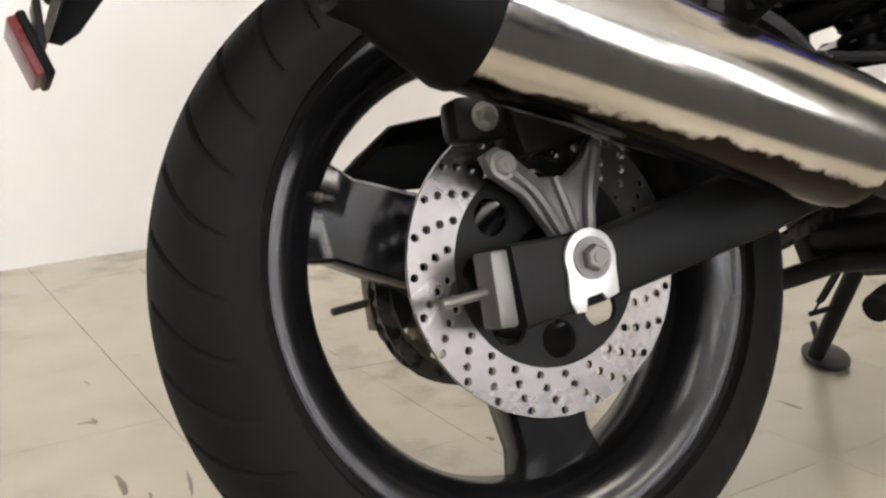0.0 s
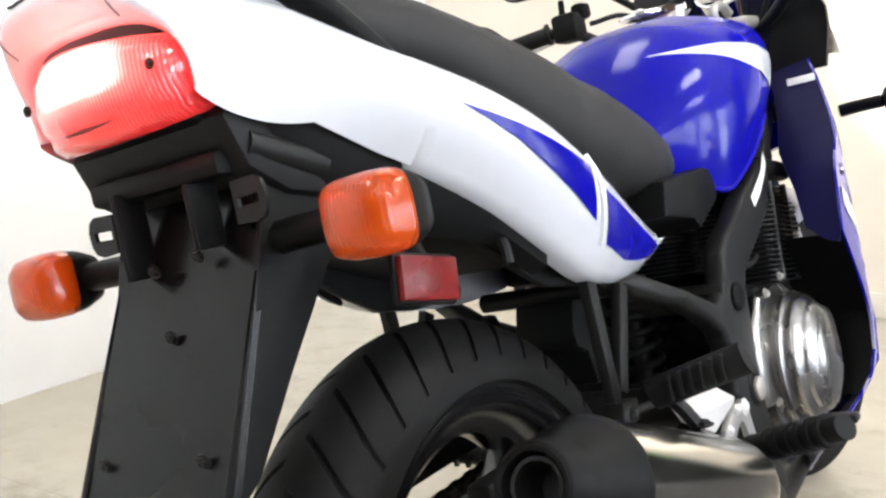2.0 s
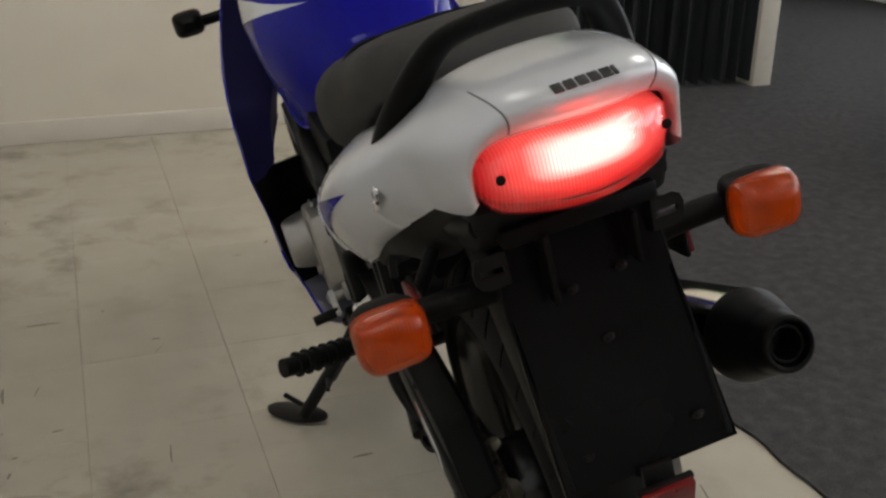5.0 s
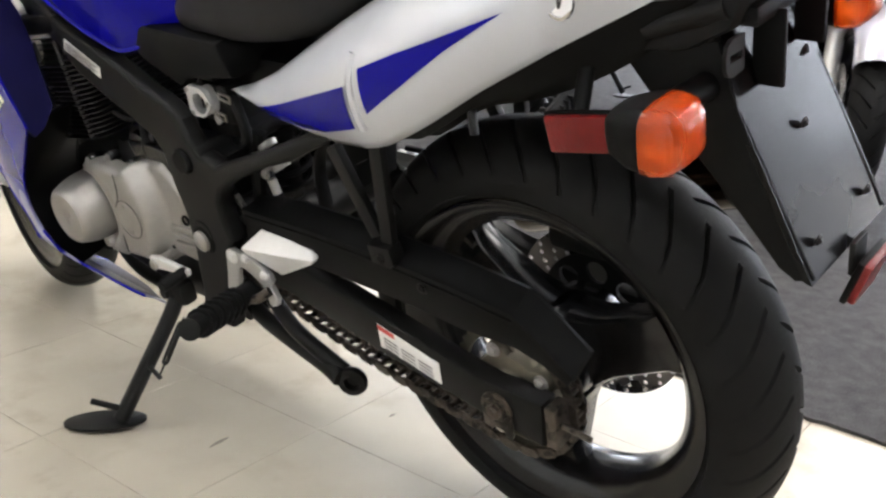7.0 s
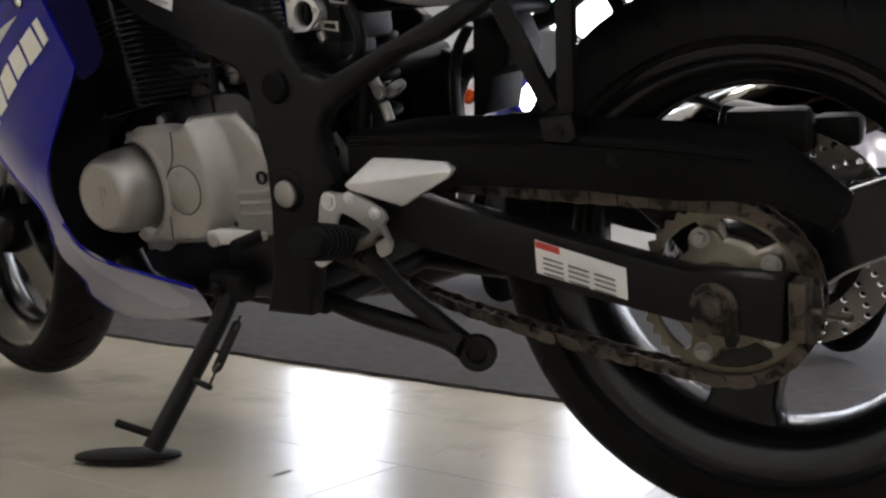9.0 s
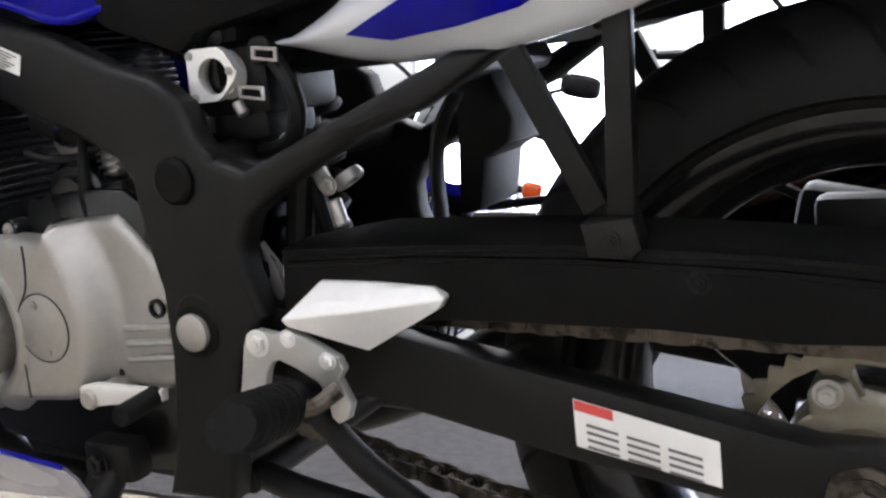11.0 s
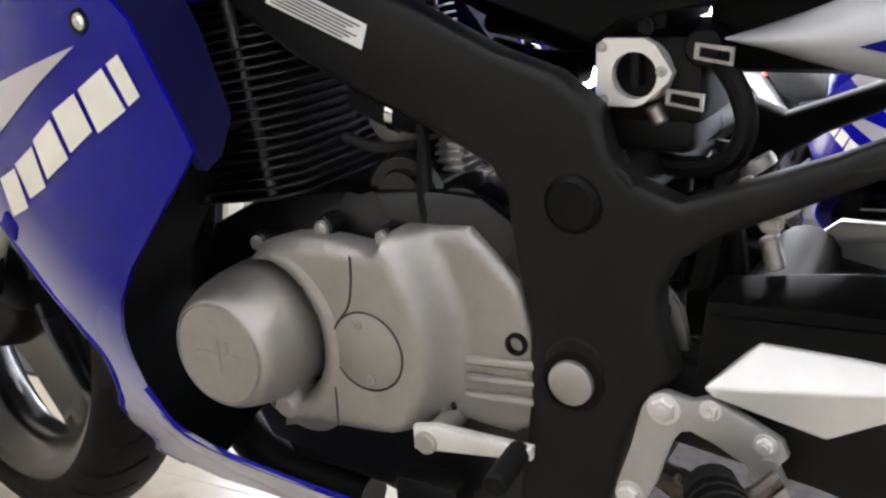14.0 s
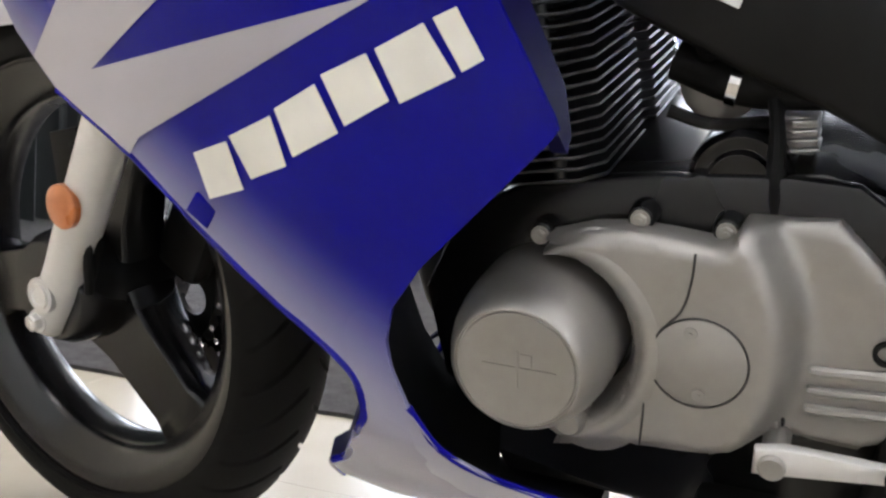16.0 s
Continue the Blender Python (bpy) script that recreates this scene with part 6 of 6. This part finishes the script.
def fair_x(y, z):
    return ease_table(FW, y, 0.03) * ease_table(FH, z, 0.02)


FAIR = [(0.805, 0.659), (0.761, 0.579), (0.7585, 0.572), (0.764, 0.564), (0.847, 0.475), (0.869, 0.443), (0.875, 0.418), (0.872, 0.398), (0.861, 0.370), (0.840, 0.338), (0.80, 0.313), (0.70, 0.293), (0.668, 0.285), (0.700, 0.230), (0.83, 0.198), (0.954, 0.180), (0.998, 0.192), (0.985, 0.232), (0.955, 0.262),
        (0.908, 0.335), (0.897, 0.358), (0.903, 0.385), (0.931, 0.406), (0.977, 0.428), (1.030, 0.457), (1.110, 0.504), (1.207, 0.541), (1.26, 0.582), (1.32, 0.66), (1.385, 0.76), (1.385, 0.86), (1.30, 0.89), (1.15, 0.88), (1.04, 0.85), (0.96, 0.775), (0.89, 0.712), (0.855, 0.697), (0.833, 0.684)]
fair = empty("half_fairing")
fair.parent = bike
fair.location = (0, -0.011, -0.008)
for s in (-1, 1):
    fx = lambda y, z, s=s: s * fair_x(y, z)
    pn = part("side_panel", skin(FAIR, fx, 0.004, 0.02), FADE, fair, "blue fairing side fading to silver at the belly", 50)
    part("edge", tube([(fx(y, z) - s * 0.002, y, z) for y, z in FAIR[8:13]], 0.0026, 8, 4), BLUE, pn)
    part("edge", tube([(fx(y, z) - s * 0.002, y, z) for y, z in FAIR[16:27]], 0.0036, 8, 4), BLUE, pn)
    part("white_flash", skin([(0.867, 0.641), (0.98, 0.582), (1.097, 0.522), (1.1115, 0.5065), (1.205, 0.543), (1.235, 0.565), (1.17, 0.628), (1.106, 0.662), (1.04, 0.700), (0.97, 0.742), (0.935, 0.745), (0.90, 0.717), (0.956, 0.682), (1.051, 0.628), (1.148, 0.566), (1.0, 0.606)], fx, 0.0, 0.013, 0.0013), SILVER, pn, "silver white flash")
    for o in (((1.036, 0.521), (1.001, 0.535), (0.988, 0.503), (1.024, 0.489)), ((0.998, 0.539), (0.957, 0.559), (0.946, 0.527), (0.980, 0.512)), ((0.953, 0.564), (0.918, 0.584), (0.902, 0.555), (0.940, 0.534)), ((0.913, 0.590), (0.879, 0.606), (0.864, 0.579), (0.897, 0.560)), ((0.873, 0.609), (0.840, 0.626), (0.820, 0.597), (0.857, 0.578)), ((0.834, 0.629), (0.819, 0.636), (0.802, 0.608), (0.816, 0.600))):
        part("letter_block", skin(list(o), fx, 0.0, 0.012, 0.0013), CREAM, pn, "cream slanted letter block")
    part("inner_panel", loft([[(fx(y, z) - s * 0.004, y, z), (s * xi, y - 0.004, z - 0.012), (s * xi, y + 0.006, z - 0.012), (fx(y, z) - s * 0.004, y + 0.008, z)] for y, z, xi in ((0.7595, 0.569, 0.247), (0.7625, 0.575, 0.228), (0.775, 0.597, 0.200), (0.808, 0.656, 0.185), (0.838, 0.686, 0.17), (0.893, 0.714, 0.15), (0.963, 0.777, 0.14), (1.043, 0.852, 0.12))]), NAVY, fair, "inner fairing panel, its blue darkened for shade", 40)
    # black sheet added so the gap behind the fairing edge reads as shade
    part("shade_sheet", loft([[(fx(y, z) - s * 0.005, y + 0.004, z), (s * 0.13, y + 0.035, z), (s * 0.13, y + 0.045, z), (fx(y, z) - s * 0.005, y + 0.014, z)] for y, z in ((0.772, 0.568), (0.848, 0.478), (0.871, 0.443), (0.877, 0.415), (0.863, 0.372), (0.842, 0.338), (0.80, 0.314))]), BLACK, fair, "black sheet standing in for the fairing's shaded interior", 40)
    part("lower_fold", loft([[(fx(y, z) - s * 0.003, y, z), (fx(y, z) - s * 0.035, y + 0.012, z), (fx(y, z) - s * 0.035, y + 0.016, z), (fx(y, z) - s * 0.003, y + 0.004, z)] for y, z in ((0.93, 0.405), (0.902, 0.383), (0.897, 0.358), (0.908, 0.335), (0.955, 0.262), (0.985, 0.232))]), NAVY, fair, "folded edge in the shade-darkened blue", 50)
    part("screw", merge(lathe([(-0.002, 0), (-0.002, 0.009), (0.001, 0.009), (0.001, 0.007), (-0.001, 0.006), (-0.001, 0)], 24, (s, 0, 0), (fx(0.857, 0.658) + s * 0.001, 0.857, 0.658))), BLACK, pn)
    part("screw_head", bolt((fx(0.857, 0.658), 0.857, 0.658), 0.0045, 0.003, (s, 0, 0)), CHROME, pn)
    part("tab", prism([(1.030, 0.466), (1.046, 0.478), (1.036, 0.492), (1.020, 0.480)], fx(1.03, 0.475) - s * 0.002, fx(1.03, 0.475) + s * 0.003, 0.001), BLUE, pn)
    if s > 0:
        part("cockpit_panel", loft([[(s * a, y, z), (s * b, y - 0.004, z), (s * b, y + 0.012, z), (s * a, y + 0.012, z)] for z, a, b, y in ((0.83, 0.115, 0.216, 1.04), (0.86, 0.12, 0.222, 1.045), (0.90, 0.13, 0.230, 1.05), (0.93, 0.14, 0.230, 1.055), (0.965, 0.160, 0.219, 1.06), (0.99, 0.180, 0.202, 1.065))]), BLACK, fair, "black cockpit side panel", 40)
ws = []
for i in range(9):
    t = i / 8
    z = 0.88 + 0.22 * t
    yb = 1.41 - 0.17 * t ** 1.1
    w = 0.19 - 0.05 * t * t
    ws.append([(w * math.sin(a), yb - 0.11 * (1 - math.cos(a)), z - 0.02 * (1 - math.cos(a))) for a in [radians(-80 + 20 * k) for k in range(9)]])
bmw = loft(ws, closed=False)
r = bmesh.ops.extrude_face_region(bmw, geom=bmw.faces[:])
bmesh.ops.translate(bmw, vec=(0, -0.003, 0), verts=[v for v in r["geom"] if isinstance(v, bmesh.types.BMVert)])
part("windscreen", bmw, GLASS, fair, "dark smoked windscreen", 60)
part("nose", loft([[(w * math.cos(a), y, 0.80 + h * math.sin(a)) for a in [2 * math.pi * k / 24 for k in range(24)]] for y, w, h in ((1.22, 0.14, 0.10), (1.30, 0.13, 0.10), (1.36, 0.11, 0.085), (1.39, 0.095, 0.07))]), BLUE, fair, "blue fairing nose", 50)
hl = part("headlight", lathe([(0, 0), (0, 0.07), (0.012, 0.06), (0.02, 0.04), (0.023, 0)], 32, (0, 1, 0), (0, 1.388, 0.80)), BULB, fair, "lit headlight lens")
part("mount_strip", box((0.180, 0.999, 0.815), (0.046, 0.003, 0.012), 0.001), LABEL, fair, "small pale strip")

# front end, turned a little to the right on its steering axis
STEER = radians(-12)
pa, pb2 = Vector((0, 1.50, 0)), Vector((0, 0.987, 1.0))
SM = Matrix.Translation(pa) @ Matrix.Rotation(STEER, 4, (pb2 - pa).normalized()) @ Matrix.Translation(-pa)
FY, FZ = 1.302, 0.300
frontw = build_wheel((0, FY, FZ), SM, 0.283, 0.110, [radians(a) for a in (227, 347, 107)], [(0.052, 0.152)])
fk = empty("fork")
fk.parent = bike
dirf = (pb2 - pa).normalized()
for s in (-1, 1):
    a = Vector((s * 0.074, FY - 0.020, FZ + 0.006))
    lg = part("lower_leg", moved(merge(lathe([(-0.052, 0), (-0.052, 0.013), (-0.046, 0.017), (-0.03, 0.019), (0.0, 0.022), (0.03, 0.0215), (0.06, 0.0225), (0.26, 0.025), (0.28, 0.026), (0.285, 0.02)], 28, dirf, a), lathe([(0, 0), (0, 0.018), (0.03, 0.018), (0.03, 0)], 20, (s, 0, 0), (s * 0.066, FY - 0.016, FZ + 0.004))), SM), BRIGHT, fk, "silver fork leg")
    part("axle_end", moved(merge(lathe([(0, 0), (0, 0.013), (0.003, 0.013), (0.003, 0.009), (0.0015, 0.008), (0.0015, 0)], 24, (s, 0, 0), (s * 0.096, FY - 0.016, FZ + 0.004)), bolt(a + dirf * -0.036 + Vector((s * 0.017, 0, 0)), 0.009, 0.010, (s, 0, 0))), SM), BRIGHT, lg)
    part("stanchion", moved(rod(a + dirf * 0.28, a + dirf * 0.68, 0.0185), SM), CHROME, fk)
    part("dust_seal", moved(lathe([(0.278, 0.018), (0.278, 0.027), (0.295, 0.025), (0.295, 0.018)], 24, dirf, a, True), SM), PEG, fk)
    part("reflector", moved(lathe([(0, 0), (0, 0.021), (0.006, 0.021), (0.008, 0.018), (0.008, 0)], 28, (s, 0, 0), a + dirf * 0.108 + Vector((s * 0.021, 0.002, 0))), SM), PALEAMBER, fk, "round amber fork reflector")
part("caliper", moved(merge(box((0.085, FY - 0.095, FZ + 0.055), (0.05, 0.06, 0.12), 0.01, Matrix.Rotation(radians(25), 4, "X")), box((0.03, FY - 0.10, FZ + 0.06), (0.03, 0.06, 0.11), 0.01, Matrix.Rotation(radians(25), 4, "X"))), SM), SATIN, fk, "black front brake caliper")
part("guard_bracket", moved(merge(prism([(FY - 0.015, FZ + 0.16), (FY - 0.055, FZ + 0.17), (FY - 0.075, FZ + 0.06), (FY - 0.060, FZ + 0.02), (FY - 0.03, FZ + 0.03)], -0.070, -0.062, 0.003), bolt((-0.070, FY - 0.055, FZ + 0.15), 0.006, 0.005), bolt((-0.070, FY - 0.060, FZ + 0.045), 0.006, 0.005)), SM), BLACK, fk, "black mudguard bracket")
part("brake_hose", moved(tube([(-0.072, FY - 0.06, FZ + 0.01), (-0.078, FY - 0.075, FZ + 0.09), (-0.075, FY - 0.11, FZ + 0.2), (-0.06, 1.14, 0.64), (-0.05, 1.08, 0.83)], 0.005, 8), SM), PEG, fk)
part("top_yoke", moved(box((0, 1.045, 0.940), (0.22, 0.055, 0.022), 0.008), SM), ALLOY, fk, "cast aluminium top yoke")
part("lower_yoke", moved(box((0, 1.13, 0.775), (0.24, 0.07, 0.035), 0.008), SM), SATIN, fk)
for x in (-0.045, 0.045):
    part("bar_clamp", moved(tube([(x, 1.03, 0.945), (x, 1.025, 0.97), (x, 1.055, 0.980), (x, 1.08, 0.965)], 0.009, 10), SM), ALLOY, fk)
secs = []
for i in range(15):
    a = radians(38 + 110 * i / 14)
    rr = 0.318
    secs.append([(0.064 * math.sin(q), FY + (rr - 0.05 * (1 - math.cos(q))) * math.cos(a), FZ + (rr - 0.05 * (1 - math.cos(q))) * math.sin(a)) for q in [radians(-100 + 20 * k) for k in range(11)]])
bmf = loft(secs, closed=False)
r = bmesh.ops.extrude_face_region(bmf, geom=bmf.faces[:])
bmesh.ops.scale(bmf, vec=(0.97, 1, 1), verts=[v for v in r["geom"] if isinstance(v, bmesh.types.BMVert)])
part("front_mudguard", moved(bmf, SM), SILVER, fk, "silver white front mudguard", 60)

SM = Matrix.Translation((0, -0.012, -0.055)) @ Matrix.Translation(pa) @ Matrix.Rotation(radians(-4), 4, (pb2 - pa).normalized()) @ Matrix.Translation(-pa)
bars = empty("handlebar")
bars.parent = bike
for s in (-1, 1):
    part("bar", moved(tube([(0, 1.085, 0.952), (s * 0.08, 1.08, 0.958), (s * 0.15, 1.045, 0.995), (s * 0.22, 0.995, 1.045), (s * 0.27, 0.977, 1.052), (s * 0.38, 0.945, 1.04)], 0.011, 12), SM), SATIN, bars)
    g_ = part("grip", moved(merge(rod((s * 0.265, 0.978, 1.053), (s * 0.385, 0.943, 1.039), 0.0165), lathe([(0, 0), (0, 0.021), (0.006, 0.021), (0.006, 0)], 20, (s, -0.29, -0.1), (s * 0.262, 0.979, 1.054))), SM), PEG, bars, "black rubber grip")
    part("bar_end", moved(rod((s * 0.385, 0.943, 1.039), (s * 0.405, 0.937, 1.036), 0.014), SM), SATIN, g_)
    part("lever", moved(tube([(s * 0.21, 1.02, 1.058), (s * 0.27, 1.035, 1.05), (s * 0.40, 1.015, 1.028)], 0.0065, 10, 5), SM), BRIGHT, bars, "silver hand lever")
    part("switch_block", moved(merge(box((s * 0.225, 0.99, 1.057), (0.055, 0.05, 0.055), 0.01), box((s * 0.205, 1.01, 1.085), (0.03, 0.035, 0.03), 0.008), rod((s * 0.23, 0.98, 1.08), (s * 0.225, 0.975, 1.11), 0.006)), SM), BLACK, bars)
    part("cable", moved(tube([(s * 0.20, 1.03, 1.06), (s * 0.15, 1.09, 1.065), (s * 0.10, 1.12, 1.0), (s * 0.06, 1.10, 0.9)], 0.005, 8), SM), PEG, bars)
for s in (-1, 1):
    gc = Vector((-0.0475 + s * 0.0615, 1.225 - s * 0.018, 0.975))
    ga = (0.12, -0.62, 0.78)
    g2 = part("gauge", lathe([(0, 0), (0, 0.04), (0.05, 0.050), (0.056, 0.051), (0.058, 0.048), (0.056, 0.045), (0.054, 0)], 36, ga, gc), CHROME, bars, "round chrome-rimmed gauge")
    part("dial", lathe([(0.0545, 0), (0.0545, 0.044), (0.0552, 0.044), (0.0552, 0)], 36, ga, gc), DIAL, g2)
part("ignition_key", moved(box((0, 1.0, 1.03), (0.02, 0.006, 0.03), 0.002), SM), CHROME, bars)
for s in (-1, 1):
    mr_ = empty("mirror")
    mr_.parent = bike
    part("stalk", tube([(s * 0.15, 1.26, 1.02), (s * 0.24, 1.23, 1.10), (s * 0.33, 1.21, 1.15)], 0.008, 10), SATIN, mr_)
    hs = [[(s * 0.385 + k * 0.075 * math.copysign(abs(math.cos(a)) ** 0.6, math.cos(a)), 1.205 + d_, 1.172 + k * 0.043 * math.copysign(abs(math.sin(a)) ** 0.6, math.sin(a))) for a in [2 * math.pi * q / 28 for q in range(28)]] for d_, k in ((-0.014, 1.0), (-0.005, 1.0), (0.012, 0.85), (0.022, 0.5))]
    part("shell", loft(hs), BLACK, mr_, "black mirror shell", 50)
    gl = [[(s * 0.385 + k * 0.07 * math.copysign(abs(math.cos(a)) ** 0.6, math.cos(a)), 1.205 + d_, 1.172 + k * 0.038 * math.copysign(abs(math.sin(a)) ** 0.6, math.sin(a))) for a in [2 * math.pi * q / 28 for q in range(28)]] for d_, k in ((-0.0155, 1.0), (-0.0165, 0.97))]
    part("mirror_glass", loft(gl), MIRROR, mr_)
# ---- headlight beam on the wall
d = bpy.data.lights.new("headlight_beam", "SPOT")
d.energy, d.color, d.spot_size, d.spot_blend, d.shadow_soft_size = 520, (1.0, 0.95, 0.86), radians(40), 1.0, 0.05
hb = new("headlight_beam", d)
hb.matrix_world = bike.matrix_world @ look((0, 1.425, 0.80), (0.305, 2.88, 0.953))


# ---- other machines on the carpet --------------------------------------
for m in (pose(2.70, 1.15, 0.010, 0, -10, 128), pose(3.3, 2.3, 0.010, 0, -10, 118), pose(2.9, -0.9, 0.010, 0, -10, 100)):
    c = copy_thing(bike, m)
    tagged(c, "parked blue and white motorcycle on the grey carpet", "motorcycle", "parked motorcycles")

# ---- loose marks and floor tiles ---------------------------------------
sm = []
rng = random.Random(11)
for k in range(96):
    u, v = rng.uniform(-1.7, 0.45), rng.uniform(-1.6, 2.7)
    if k > 60:
        u, v = (rng.gauss(-0.75, 0.22), rng.gauss(0.75, 0.3)) if k % 2 else (rng.gauss(-0.35, 0.2), rng.gauss(-0.2, 0.35))
    a = rng.choice((rng.uniform(-0.3, 0.3), rng.uniform(1.0, 1.6), rng.uniform(-0.3, 0.3)))
    ln_, w = rng.choice((0.015, 0.03, 0.05, 0.09)) * rng.uniform(0.6, 1.3), rng.uniform(0.0012, 0.006)
    b = bmesh.new()
    n_ = 7
    up = [b.verts.new((u + (ln_ * (i / (n_ - 1) - 0.5)) * math.cos(a) - w * math.sin(math.pi * (i + 0.3) / n_) * rng.uniform(0.3, 1) * math.sin(a), v + ln_ * (i / (n_ - 1) - 0.5) * math.sin(a) + w * math.sin(math.pi * (i + 0.3) / n_) * math.cos(a), 0.0006)) for i in range(n_)]
    dn = [b.verts.new((u + (ln_ * (i / (n_ - 1) - 0.5)) * math.cos(a) + w * math.sin(a) * 0.5, v + ln_ * (i / (n_ - 1) - 0.5) * math.sin(a) - w * rng.uniform(0.1, 0.8), 0.0006)) for i in range(n_)]
    for i in range(n_ - 1):
        b.faces.new((dn[i], dn[i + 1], up[i + 1], up[i]))
    sm.append(b)
sc_ = part("scuff_marks", merge(*sm), SCUFF, None, "scattered black scuff marks on the vinyl tiles", kind="stuff", category="scuff marks")
sc_.matrix_world = ROOM

tile_me = None
TS = 0.305
for i in range(-5, 3):
    for j in range(-15, 10):
        u, v = -0.369 + TS * i, 0.757 + TS * j
        u0, u1, v0, v1 = u, u + TS, v, v + TS
        if u0 > 0.54 or u1 < U0 or v0 > V1 or v1 < V0:
            continue
        full = u0 >= U0 and u1 <= 0.54 and v1 <= V1 and v0 >= V0
        if full and tile_me:
            ob = new("floor_tile", tile_me)
            ob.parent = floor
            ob.location = ((u0 + u1) / 2, (v0 + v1) / 2, 0)
            continue
        c0, c1, d0, d1 = max(u0, U0), min(u1, 0.59), max(v0, V0), min(v1, V1)
        if c1 - c0 < 0.01 or d1 - d0 < 0.01:
            continue
        ob = part("floor_tile", box((0, 0, -0.003), (c1 - c0 - 0.0007, d1 - d0 - 0.0007, 0.006), 0.0005, seg=1), FLOORM, floor)
        ob.location = ((c0 + c1) / 2, (d0 + d1) / 2, 0)
        if full:
            tile_me = ob.data
